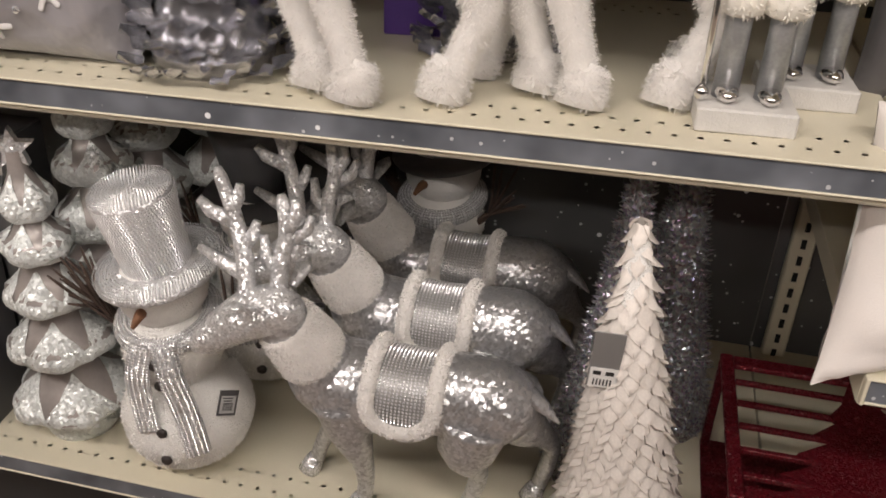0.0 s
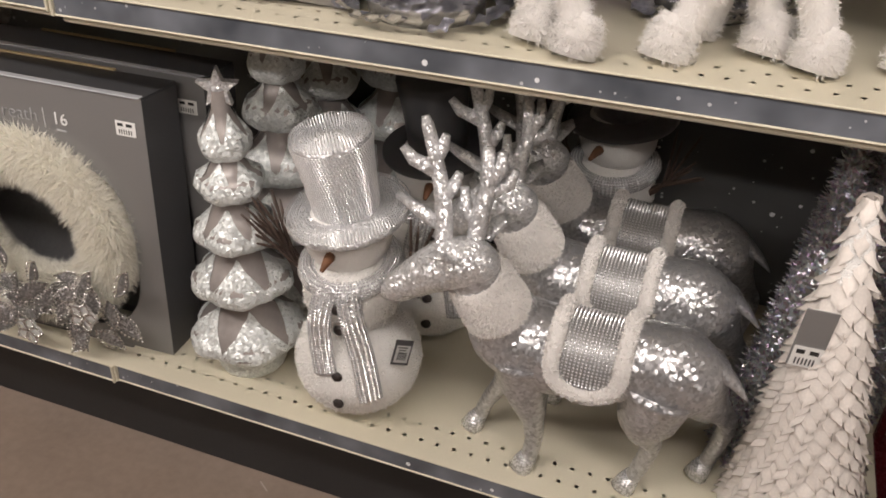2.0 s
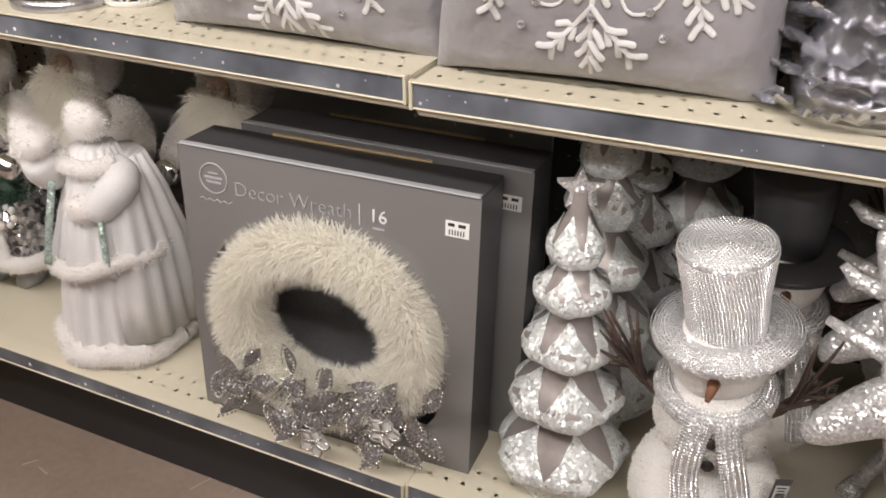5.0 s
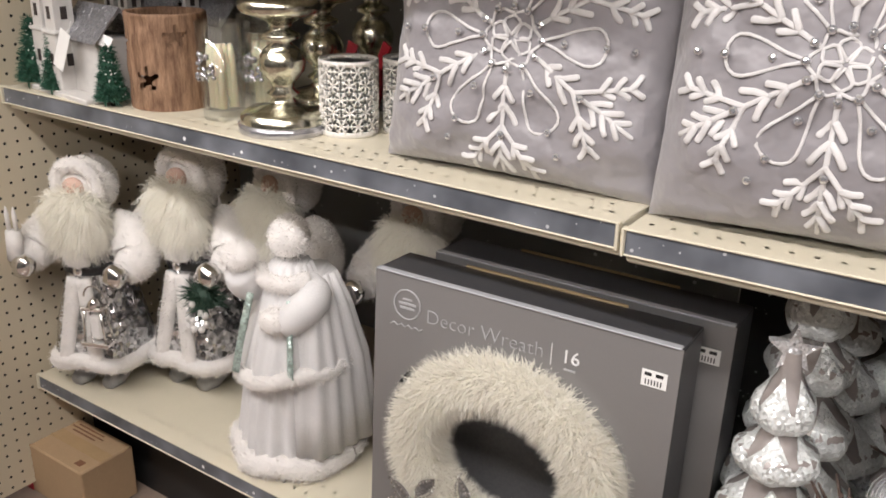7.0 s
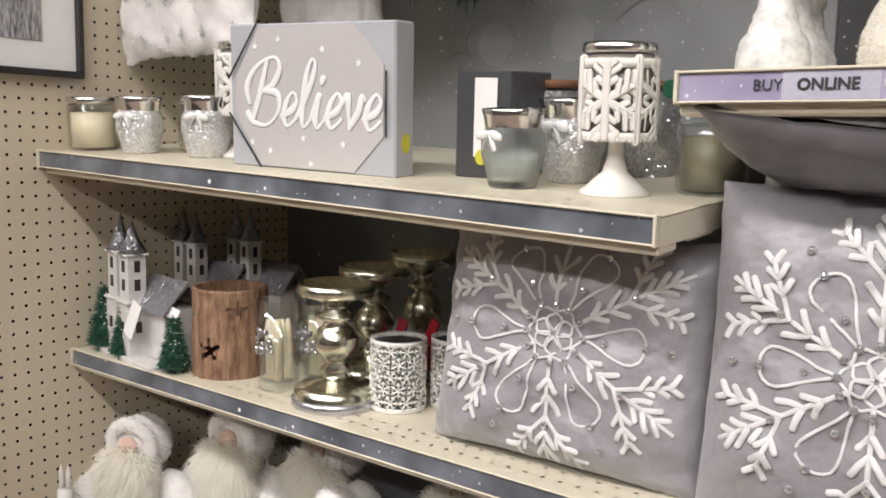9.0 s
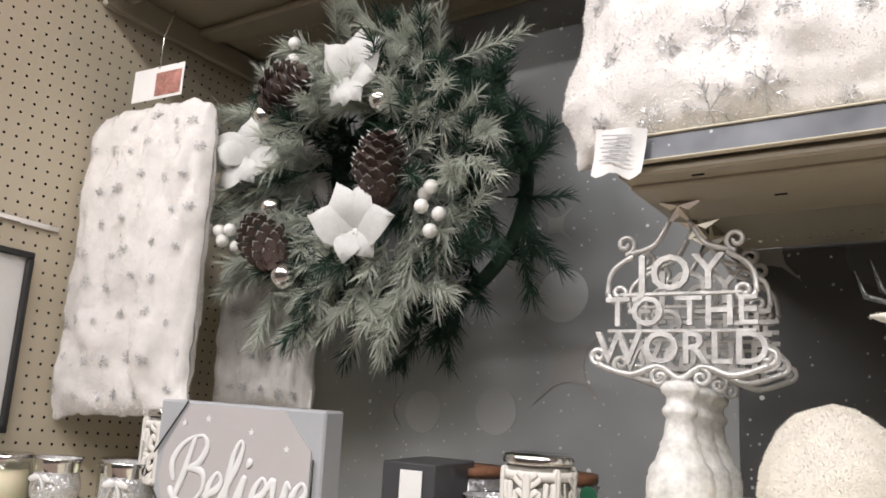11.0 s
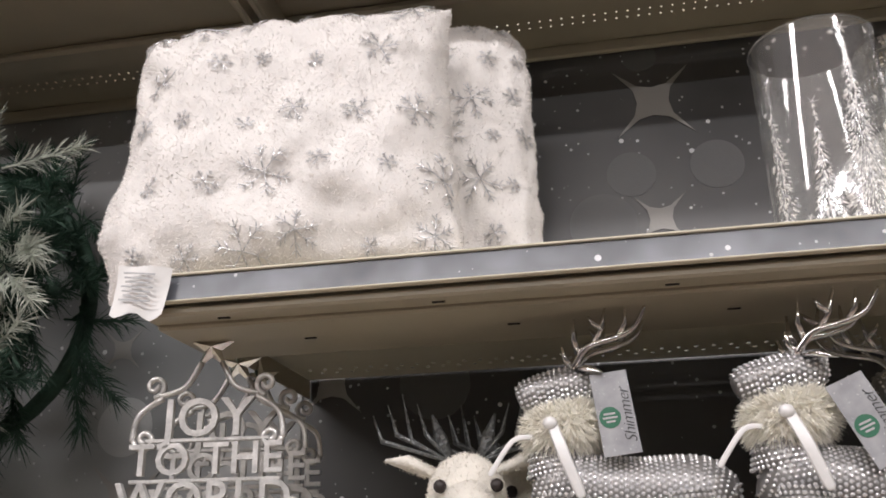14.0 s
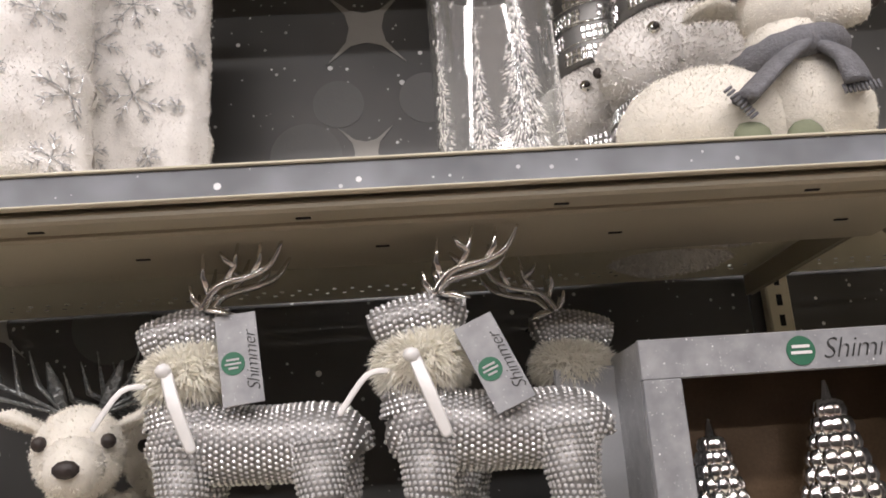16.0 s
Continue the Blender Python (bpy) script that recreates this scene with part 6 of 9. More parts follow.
def flake_wall(b, R, z0, z1, rows, cols, thick=0.0012, seed=3):
    """A cylinder wall of six-armed flakes joined by rims."""
    b.lathe([(R, z0), (R + thick, z0), (R + thick, z0 + 0.006), (R, z0 + 0.006)], 40, cap=False)
    b.lathe([(R, z1 - 0.008), (R + thick, z1 - 0.008), (R + thick, z1), (R, z1)], 40, cap=False)
    hz = (z1 - z0 - 0.01) / rows
    for j in range(rows):
        for k in range(cols):
            a0 = 2 * math.pi * (k + 0.5 * (j % 2)) / cols
            zc = z0 + 0.005 + hz * (j + 0.5)
            r = hz * 0.62
            for m in range(6):
                an = radians(60 * m + 30 * (j % 2))
                line = []
                for q in (0, 0.5, 1):
                    a = a0 + q * r * math.cos(an) / R
                    line.append((R * math.cos(a), R * math.sin(a), zc + q * r * math.sin(an)))
                b.tube(line, r * 0.13, 5)
                for sg in (-1, 1):
                    br = []
                    for q in (0, 1):
                        ln = 0.6 * r + q * r * 0.28 * math.cos(radians(50))
                        of = sg * q * r * 0.32
                        x = ln * math.cos(an) - of * math.sin(an)
                        y = ln * math.sin(an) + of * math.cos(an)
                        a = a0 + x / R
                        br.append((R * math.cos(a), R * math.sin(a), zc + y))
                    b.tube(br, r * 0.09, 4)


def flake_cup(at, label):
    t = thing("snowflake_cup", at, label, "candle cup", "candle cups")
    b = Build()
    flake_wall(b, 0.046, 0.004, 0.125, 5, 11)
    b.lathe([(0, 0.0), (0.046, 0.0), (0.0475, 0.006), (0, 0.005)], 36)
    part("pierced_wall", b, WHITE_METAL, t, "white enamel wall of snowflakes")
    part("inner_glass", Build().lathe([(0, 0.006), (0.041, 0.006), (0.042, 0.118), (0.040, 0.118), (0.039, 0.009), (0, 0.009)], 32), FROST_GLASS, t)
    return t


flake_cup(pose(-1.566, 0.985, Z_B) @ Matrix.Diagonal((0.94, 0.94, 0.90, 1)), "white pierced snowflake candle cup")
flake_cup(pose(-1.50, 1.055, Z_B) @ Matrix.Diagonal((0.94, 0.94, 0.90, 1)), "white pierced snowflake candle cup behind another")


def foil_tree(at, h, r, label):
    """A stubby tree of cupped foil leaves in rising rings."""
    t = thing("foil_tree", at, label, "foil tree", "foil trees")
    part("core", Build().lathe([(r * 0.7, 0), (r * 0.75, h * 0.1), (0.01, h * 0.95), (0, h)], 20), PEWTER, t)
    lb = Build()
    vs = []
    for i in range(4):
        s = i / 3
        hw = 0.017 * math.sin(math.pi * (0.18 + 0.72 * s))
        y = -0.030 * s
        z = -0.012 * s + 0.012 * s * s
        vs += [(-hw, y, z + 0.004), (0, y, z - 0.003), (hw, y, z + 0.004)]
    lb.add(vs, [(3 * i + j, 3 * i + 3 + j, 3 * i + 4 + j, 3 * i + 1 + j) for i in range(3) for j in range(2)])
    me = lb.mesh("leaf", SEQ_LEAF)
    rs = random.Random(6)
    rows = 9
    for i in range(rows):
        z = h * (0.03 + 0.93 * i / rows)
        rr = r * (1 - (z / h) ** 1.1) * 0.82 + 0.004
        n = max(5, int(2 * math.pi * rr / 0.021))
        for k in range(n):
            a = 2 * math.pi * (k + 0.5 * (i % 2)) / n
            part("leaf", me, None, t, "", Matrix.Translation((rr * math.cos(a), rr * math.sin(a), z + 0.004)) @ Matrix.Rotation(a + math.pi / 2, 4, "Z") @ pose(0, 0, 0, rs.uniform(-40, 10), rs.uniform(-20, 20), rs.uniform(-20, 20)))
    return t


foil_tree(pose(-0.605, 0.965, Z_B_AT(-0.605)), 0.26, 0.098, "silver iridescent foil leaf tree")
foil_tree(pose(-0.30, 1.11, Z_B_AT(-0.30)), 0.26, 0.09, "grey foil leaf tree in shade behind furry legs")


def fur_deer(at, label, head=True):
    """One plain plush figure, long-legged, covered in white fur."""
    b = Build()
    b.tube(curve([(-0.10, 0, 0.27), (-0.05, 0, 0.255), (0.05, 0, 0.255), (0.11, 0, 0.265), (0.13, 0, 0.25)], 4), [0.03, 0.045, 0.05, 0.052, 0.053, 0.053, 0.053, 0.053, 0.053, 0.053, 0.054, 0.055, 0.054, 0.05, 0.042, 0.03, 0.012], 16)
    legs = ((-0.079, -0.012, -0.036, False), (-0.028, -0.042, -0.036, False), (0.062, -0.010, 0.034, True), (0.080, 0.078, 0.034, True))
    for x, y, sw, hind in legs:
        if hind:
            line = [(x * 0.8 + 0.01, y * 0.5, 0.25), (x + 0.006, y * 0.8, 0.175), (x + sw, y, 0.105), (x + sw * 0.55, y, 0.06), (x + 0.004, y, 0.02)]
        else:
            line = [(x * 0.8 + sw, y * 0.5, 0.25), (x + sw, y * 0.9, 0.17), (x + sw * 0.75, y, 0.11), (x + sw * 0.3, y, 0.055), (x, y, 0.02)]
        b.tube(curve(line, 4), [0.036, 0.036, 0.034, 0.032, 0.03, 0.028, 0.026, 0.0235, 0.0215, 0.020, 0.0185, 0.018, 0.0178, 0.0178, 0.0185, 0.020, 0.022], 12)
        b.tube([(x + 0.004, y + 0.004, 0.046), (x - 0.002, y - 0.003, 0.026), (x - 0.005, y - 0.009, 0.004)], [0.018, 0.0235, 0.026], 12)
        h0 = len(b.f)
        b.tube([(x + 0.001, y + 0.002, 0.040), (x - 0.004, y - 0.008, 0.012)], [0.0195, 0.0245], 12)
        b.fuzz(700, 0.010, 0.0005, 8, 0.7, 0.6, h0)
    b.tube(curve([(-0.085, 0, 0.27), (-0.12, 0, 0.33), (-0.125, 0, 0.36)], 4), [0.045, 0.043, 0.041, 0.039, 0.037, 0.035, 0.033, 0.031, 0.028], 14)
    b.tube([(-0.11, 0, 0.38), (-0.14, -0.01, 0.375), (-0.175, -0.02, 0.355)], [0.028, 0.034, 0.018], 14)
    b.fuzz(40000, 0.0058, 0.00035, 3, 0.35, 0.7)
    return solid("plush_deer", b, [WHITE_FUR], at, label, "plush deer", "plush deer")


fur_deer(pose(-0.375, 0.925, Z_B_AT(-0.375)), "white long-legged plush deer on the middle shelf")
fur_deer(pose(-0.140, 0.978, Z_B_AT(-0.14)), "white long-legged plush deer beside a nutcracker")


def nutcracker(at, label):
    """One plain toy soldier on a white block."""
    b = Build()
    b.box(0, 0, 0.0125, 0.098, 0.085, 0.025, 0.002)
    b.slot = 1
    for x in (-0.02, 0.022):
        b.lathe([(0.0135, 0.025), (0.013, 0.10), (0.015, 0.125)], 16, cx=x)
    b.slot = 2
    for x in (-0.02, 0.022):
        b.ball((x, -0.013, 0.033), (0.012, 0.021, 0.0085), 12)
    b.tube([(-0.046, -0.022, 0.028), (-0.046, -0.02, 0.20)], 0.0035, 8)
    b.ball((-0.046, -0.022, 0.034), 0.008, 10)
    b.slot = 3
    f0 = len(b.f)
    for x in (-0.02, 0.022):
        b.lathe([(0.014, 0.108), (0.0215, 0.112), (0.0225, 0.126), (0.0195, 0.134), (0.012, 0.134)], 16, cx=x)
    b.fuzz(700, 0.005, 0.0007, 2, 0.1, 0.9, f0)
    b.slot = 0
    for x in (-0.021, 0.021):
        b.box(x, 0, 0.17, 0.034, 0.036, 0.08, 0.006)
    b.box(0, 0, 0.25, 0.084, 0.048, 0.085, 0.01)
    b.slot = 3
    b.lathe([(0.02, 0.29), (0.03, 0.30), (0.03, 0.33), (0.02, 0.345)], 18)
    b.slot = 1
    b.lathe([(0.033, 0.34), (0.036, 0.345), (0.036, 0.40), (0.03, 0.405), (0, 0.405)], 18)
    return solid("nutcracker_figure", b, [HOUSE_W, mat("silver_grey_lacquer", (0.36, 0.37, 0.38), 0.3, 0.5, vary=0.25, scale=60), CHROME, CREAM_FUR], at, label, "nutcracker", "nutcrackers")


nutcracker(pose(-0.008, 0.942, Z_B_AT(-0.008), 0, 0, 3), "white nutcracker with silver boots on a white block")
nutcracker(pose(0.062, 1.030, Z_B_AT(0.062), 0, 0, 3), "white nutcracker standing behind another on the shelf")
t = thing("purple_box", pose(-0.40, 1.16, Z_B_AT(-0.40), 0, 0, 8), "small glossy purple box deep in the shelf", "box")
part("card", Build().box(0, 0, 0.045, 0.10, 0.06, 0.09, 0.002), PURPLE, t)
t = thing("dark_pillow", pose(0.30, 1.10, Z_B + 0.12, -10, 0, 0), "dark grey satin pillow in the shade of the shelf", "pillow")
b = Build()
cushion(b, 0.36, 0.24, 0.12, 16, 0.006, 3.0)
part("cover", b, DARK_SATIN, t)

# ------------------------------------------------------------------ upper shelves


def jar_candle(at, label, lid=True, fill=None):
    t = thing("jar_candle", at, label, "jar candle", "jar candles")
    g = part("jar", Build().lathe([(0, 0), (0.040, 0), (0.044, 0.006), (0.044, 0.082), (0.041, 0.086), (0.039, 0.082), (0.040, 0.008), (0, 0.006)], 32), GLASS, t)
    g.visible_shadow = False
    part("wax", Build().lathe([(0, 0.0065), (0.0385, 0.0065), (0.0385, 0.07), (0, 0.071)], 28), fill or WAX, t)
    if lid:
        part("lid", Build().lathe([(0, 0.087), (0.043, 0.087), (0.045, 0.089), (0.045, 0.097), (0.043, 0.099), (0, 0.099)], 32), CHROME, t, "brushed silver lid")
    return t


def bow(b, c, s):
    for sg in (-1, 1):
        b.at = Matrix.Translation(c) @ pose(0, 0, 0, 0, sg * 18, 0)
        b.ball((sg * s * 0.30, -0.003, s * 0.04), (s * 0.30, s * 0.08, s * 0.15), 10)
        b.at = Matrix()
        b.tube(curve([c, (c[0] + sg * s * 0.2, c[1] - 0.004, c[2] - s * 0.3), (c[0] + sg * s * 0.28, c[1] - 0.003, c[2] - s * 0.55)], 4), s * 0.10, 6, 0.2)
    b.ball(c, s * 0.11, 8)


def mercury_votive(at, label, k=1.0, frosted=False):
    t = thing("mercury_votive", at, label, "votive cup", "votive cups")
    prof = [(0, 0), (0.030, 0), (0.033, 0.004), (0.036, 0.02), (0.043, 0.045), (0.042, 0.066), (0.037, 0.078), (0.039, 0.094), (0.042, 0.102), (0.040, 0.102), (0.035, 0.08), (0.040, 0.06), (0.034, 0.02), (0, 0.008)]
    part("cup", Build().lathe([(r * k, z * k) for r, z in prof], 34), FROST_GLASS if frosted else SILVER_FINE, t)
    part("rim", Build().lathe([(0.0375 * k, 0.079 * k), (0.0398 * k, 0.094 * k), (0.0425 * k, 0.1025 * k), (0.041 * k, 0.1035 * k), (0.0365 * k, 0.08 * k)], 34, cap=False), CHROME, t, "mirror silver rim")
    if frosted:
        part("wax", Build().lathe([(0, 0.01), (0.028, 0.012), (0.037, 0.045), (0, 0.05)], 24), mat("sea_green_wax", (0.70, 0.73, 0.70), 0.4), t)
    b = Build()
    bow(b, (0.0, -0.043 * k, 0.072 * k), 0.04 * k)
    part("bow", b, RIBBON, t, "white satin bow")
    return t


jar_candle(pose(-2.238, 0.880, Z_C_AT(-2.238, 0.880), 3.4, 1.83, 0), "ivory jar candle with a silver lid")
jar_candle(pose(-2.065, 1.00, Z_C_AT(-2.065, 1.00), 3.4, 1.83, 0), "ivory jar candle with a silver lid behind votives")
mercury_votive(pose(-2.115, 0.898, Z_C_AT(-2.115, 0.898), 3.4, 1.83, 20), "silver crackle votive cup with a white bow", 0.98)
mercury_votive(pose(-1.965, 0.930, Z_C_AT(-1.965, 0.930), 3.4, 1.83, 30), "silver crackle votive cup beside the canvas sign", 1.02)


def lantern_wall(at, label, stem):
    """A white metal drum pierced with one large snowflake a side."""
    t = thing("snowflake_lantern", at, label, "candle lantern", "snowflake lanterns")
    z0, R, H = (0.072 if stem else 0.0), 0.054, 0.105
    b = Build()
    for z in (z0, z0 + H - 0.012):
        b.lathe([(R - 0.002, z), (R, z), (R, z + 0.012), (R - 0.002, z + 0.012)], 44, cap=False)
    for k in range(4):
        a0 = -math.pi / 2 + 0.15 + k * math.pi / 2
        zc = z0 + H / 2
        face = (math.cos(a0), math.sin(a0), 0)

        def W(x, z):
            a = a0 + x / R
            return (R * math.cos(a), R * math.sin(a), zc + z)
        for m in range(6):
            an = radians(60 * m + 30)
            b.band([W(q * 0.047 * math.cos(an), q * 0.047 * math.sin(an)) for q in (0, 0.25, 0.5, 0.75, 1)], 0.0062, 0.22, 6, face)
            for r0, ln in ((0.018, 0.013), (0.03, 0.017), (0.041, 0.012)):
                for sg in (-1, 1):
                    x1, z1 = (r0 + ln * 0.7) * math.cos(an) - sg * ln * math.sin(an), (r0 + ln * 0.7) * math.sin(an) + sg * ln * math.cos(an)
                    b.band([W(r0 * math.cos(an), r0 * math.sin(an)), W(x1, z1)], 0.0046, 0.22, 6, face)
        for sg in (-1, 1):
            b.band([W(sg * R * math.pi / 4, -H / 2), W(sg * R * math.pi / 4, 0), W(sg * R * math.pi / 4, H / 2)], 0.0065, 0.22, 6, face)
    part("pierced_wall", b, WHITE_METAL, t, "white snowflake fretwork")
    b = Build()
    b.lathe([(0, z0), (R, z0), (R, z0 + 0.004), (0, z0 + 0.004)], 40)
    if stem:
        b.lathe([(0, 0), (0.050, 0), (0.050, 0.003), (0.040, 0.010), (0.018, 0.030), (0.011, 0.050), (0.010, 0.075), (0.016, 0.086)], 36)
    part("stand", b, WHITE_METAL, t)
    part("inner_glass", Build().lathe([(0, z0 + 0.005), (R - 0.008, z0 + 0.005), (R - 0.008, z0 + H + 0.006), (R - 0.011, z0 + H + 0.006), (R - 0.011, z0 + 0.008), (0, z0 + 0.008)], 36), mat("grey_candle_glass", (0.33, 0.31, 0.27), 0.2, vary=0.15), t, "cloudy candle glass")
    part("lid", Build().lathe([(0, z0 + H + 0.007), (R - 0.004, z0 + H + 0.007), (R - 0.002, z0 + H + 0.010), (R - 0.002, z0 + H + 0.018), (R - 0.006, z0 + H + 0.021), (0, z0 + H + 0.021)], 40), CHROME, t, "flat silver lid")
    return t


lantern_wall(pose(-1.915, 0.985, Z_C_AT(-1.915, 0.985), 3.4, 1.83, 10), "white snowflake lantern half hidden by the canvas sign", True)
lantern_wall(pose(-1.190, 0.945, Z_C_AT(-1.190, 0.945), 3.4, 1.83, 0) @ Matrix.Diagonal((0.87, 0.87, 0.92, 1)), "white snowflake candle lantern on a pedestal foot", True)


SCRIPT = {
    "B": [[(0.004, 0.002), (0.014, 0.04), (0.022, 0.088)], [(-0.004, 0.03), (-0.012, 0.055), (0.004, 0.082), (0.034, 0.094), (0.048, 0.08), (0.038, 0.056), (0.018, 0.048)], [(0.018, 0.048), (0.048, 0.044), (0.054, 0.02), (0.034, 0.0), (0.006, 0.004), (-0.006, 0.016)]],
    "e": [[(0.0, 0.014), (0.019, 0.022), (0.026, 0.036), (0.017, 0.046), (0.007, 0.032), (0.005, 0.012), (0.014, 0.0), (0.029, 0.012)]],
    "l": [[(0.0, 0.012), (0.017, 0.05), (0.024, 0.082), (0.017, 0.091), (0.010, 0.07), (0.009, 0.02), (0.015, 0.0), (0.027, 0.012)]],
    "i": [[(0.0, 0.012), (0.010, 0.043)], [(0.010, 0.043), (0.007, 0.014), (0.013, 0.0), (0.024, 0.012)], [(0.012, 0.060), (0.014, 0.066)]],
    "v": [[(0.0, 0.034), (0.007, 0.044), (0.011, 0.022), (0.016, 0.002)], [(0.016, 0.002), (0.028, 0.024), (0.030, 0.044), (0.037, 0.038)]],
}


def sign_box(at, label):
    t = thing("canvas_sign", at, label, "wall sign")
    w, h, d = 0.335, 0.225, 0.045
    part("frame_body", Build().box(w / 2, d / 2, h / 2, w, d, h, 0.003), CANVAS_BLUE, t, "pale blue grey card edges")
    b = Build()
    c = 0.075
    b.at = Matrix.Translation((0, -0.0022, 0))
    b.prism([(c * 0.9, 0.004), (w - c, 0.004), (w - 0.02, 0.06), (w - 0.02, h - 0.06), (w - c, h - 0.004), (c * 0.9, h - 0.004), (0.02, h - 0.075), (0.012, h * 0.45), (0.02, 0.075)], 0.002)
    part("canvas", b, CANVAS, t, "taupe canvas with small white stars")
    x0 = 0.045
    for letter, adv in (("B", 0.060), ("e", 0.029), ("l", 0.027), ("i", 0.024), ("e", 0.029), ("v", 0.037), ("e", 0.03)):
        b = Build()
        for line in SCRIPT[letter]:
            n = len(curve([(p, 0, q) for p, q in line], 5))
            rad = [0.0046 + 0.0018 * math.sin(1.7 * i / 5) for i in range(n)]
            b.band([(x0 + 1.12 * v.x + 0.18 * v.z, -0.0030, 0.068 + 1.12 * v.z) for v in curve([(p, 0, q) for p, q in line], 5)], rad, 0.3, 8)
        part("script_letter", b, INK_W, t, "white brush script letter")
        x0 += 1.12 * adv
    rs = random.Random(4)
    for x, z in ((0.11, 0.20), (0.20, 0.185), (0.27, 0.165), (0.09, 0.028), (0.16, 0.05), (0.24, 0.045), (0.05, 0.04), (0.175, 0.012), (0.06, 0.19)):
        b = Build()
        b.at = pose(x, -0.0032, z)
        b.prism(star_outline(0.0062, 0.003), 0.001)
        part("small_star", b, INK_W, t)
    for (x0, z0), (x1, z1) in (((0.0, h - 0.085), (0.065, h)), ((0.0, 0.085), (0.07, 0.0)), ((w - 0.014, 0.06), (w - 0.014, h - 0.07))):
        b = Build()
        b.tube([(x0, -0.004, z0), (x1, -0.004, z1)], 0.0016, 6)
        part("corner_strap", b, INK_K, t, "thin dark elastic strap")
    b = Build()
    b.at = pose(w + 0.0006, d * 0.55, 0.05, 0, 0, 90)
    b.prism([(0.010 * math.cos(k * 0.52), 0.015 * math.sin(k * 0.52)) for k in range(12)], 0.0008)
    part("yellow_seal", b, YELLOW, t, "small yellow oval seal")
    return t


sign_box(pose(-1.824, 0.872, Z_C_AT(-1.824, 0.872), 3.4, 1.83, 4) @ Matrix.Diagonal((0.965, 1, 0.965, 1)), "taupe canvas sign lettered Believe with pale corners")
t = thing("gift_carton", pose(-1.445, 0.985, Z_C_AT(-1.445, 0.985), 3.4, 1.83, 8), "dark blue grey carton behind the canvas sign", "carton")
part("card", Build().box(0.03, 0.06, 0.075, 0.085, 0.14, 0.15, 0.002), BOX_DARK, t)
b = Build()
b.at = pose(0.035, -0.012, 0.085)
b.box(0, 0, 0, 0.035, 0.0015, 0.11, 0.0003)
part("white_label", b, PAPER, t, "tall white label")
b = Build()
b.at = pose(0.03, -0.0135, 0.03)
b.prism([(0.009 * math.cos(k * 0.52), 0.011 * math.sin(k * 0.52)) for k in range(12)], 0.0008)
part("yellow_seal", b, YELLOW, t)
mercury_votive(pose(-1.322, 0.920, Z_C_AT(-1.322, 0.920), 3.4, 1.83, -10), "frosted green votive cup with a mirror rim", 0.98, True)
mercury_votive(pose(-1.30, 1.03, Z_C_AT(-1.30, 1.03), 3.4, 1.83, 0), "silver votive cup in the second row", 1.1)


def sequin_jar(at, label):
    t = thing("sequin_lantern", at, label, "candle lantern", "sequin lanterns")
    b = Build()
    b.lathe([(0, 0), (0.06, 0), (0.06, 0.12), (0.055, 0.125), (0, 0.125)], 30)
    b.fuzz(900, 0.006, 0.0022, 5, 0.2, 0.9)
    part("sequin_wall", b, SILVER_SEQ, t)
    part("lid", Build().lathe([(0, 0.126), (0.061, 0.126), (0.061, 0.138), (0, 0.14)], 30), CARROT, t, "dark copper lid")
    return t


sequin_jar(pose(-1.42, 1.15, Z_C_AT(-1.42, 1.15), 3.4, 1.83, 0), "silver sequin candle lantern with a dark lid")
sequin_jar(pose(-1.28, 1.19, Z_C_AT(-1.28, 1.19), 3.4, 1.83, 0), "silver sequin candle lantern at the back")
jar_candle(pose(-1.10, 1.03, Z_C_AT(-1.10, 1.03), 3.4, 1.83, 0), "glass jar candle with a printed tree", False, AMBER)
jar_candle(pose(-1.105, 1.13, Z_C_AT(-1.105, 1.13), 3.4, 1.83, 0), "glass jar candle beside the shelf end", True, AMBER)
b = Build()
b.at = pose(0, 0, 0)
b.prism([(0.012 * math.cos(k * 0.42), 0.012 * math.sin(k * 0.42)) for k in range(15)], 0.0008)
t = thing("seal_tag", pose(-1.155, 1.02, Z_C_AT(-1.155, 1.02) + 0.128, 3.4, 1.83, 0), "round green paper seal on a candle", "seal")
part("disc", b, GREEN_SEAL, t)

# lettering on the lilac strip
lettering("lettering", writing("BUY", 0.0150, 0.0003), INK_K, shelf_d, pose(0.092, -0.0096, -0.0135, -2.7, 0, 0), "dark words on the strip")
lettering("lettering", writing("ONLINE", 0.0150, 0.0003, bold=0.0004), INK_K, shelf_d, pose(0.146, -0.0096, -0.0135, -2.7, 0, 0), "dark bold words on the strip")
part("plain_bar", Build().box(0.245, -0.0090, -0.0135, 0.105, 0.0006, 0.007, 0.0002), INK_G, shelf_d, "grey bar of unread print")
b = Build()
b.add([(0.105, -0.0080, -0.0008), (0.19, -0.0080, -0.0008), (0.19, -0.0093, -0.0272), (0.105, -0.0093, -0.0272)], [(3, 2, 1, 0)], False)
part("pale_patch", b, mat("pale_blue_print", (0.42, 0.41, 0.49), 0.3), shelf_d, "pale patch behind the words")

# ---- on the lilac shelf


def scroll(b, c, r, turns, sg, rad, start=0.0):
    pts = []
    for i in range(26):
        q = i / 25
        a = start + sg * q * turns * 2 * math.pi
        rr = r * (1 - 0.8 * q)
        pts.append((c[0] + rr * math.cos(a), c[1], c[2] + rr * math.sin(a)))
    b.tube(pts, rad, 6)


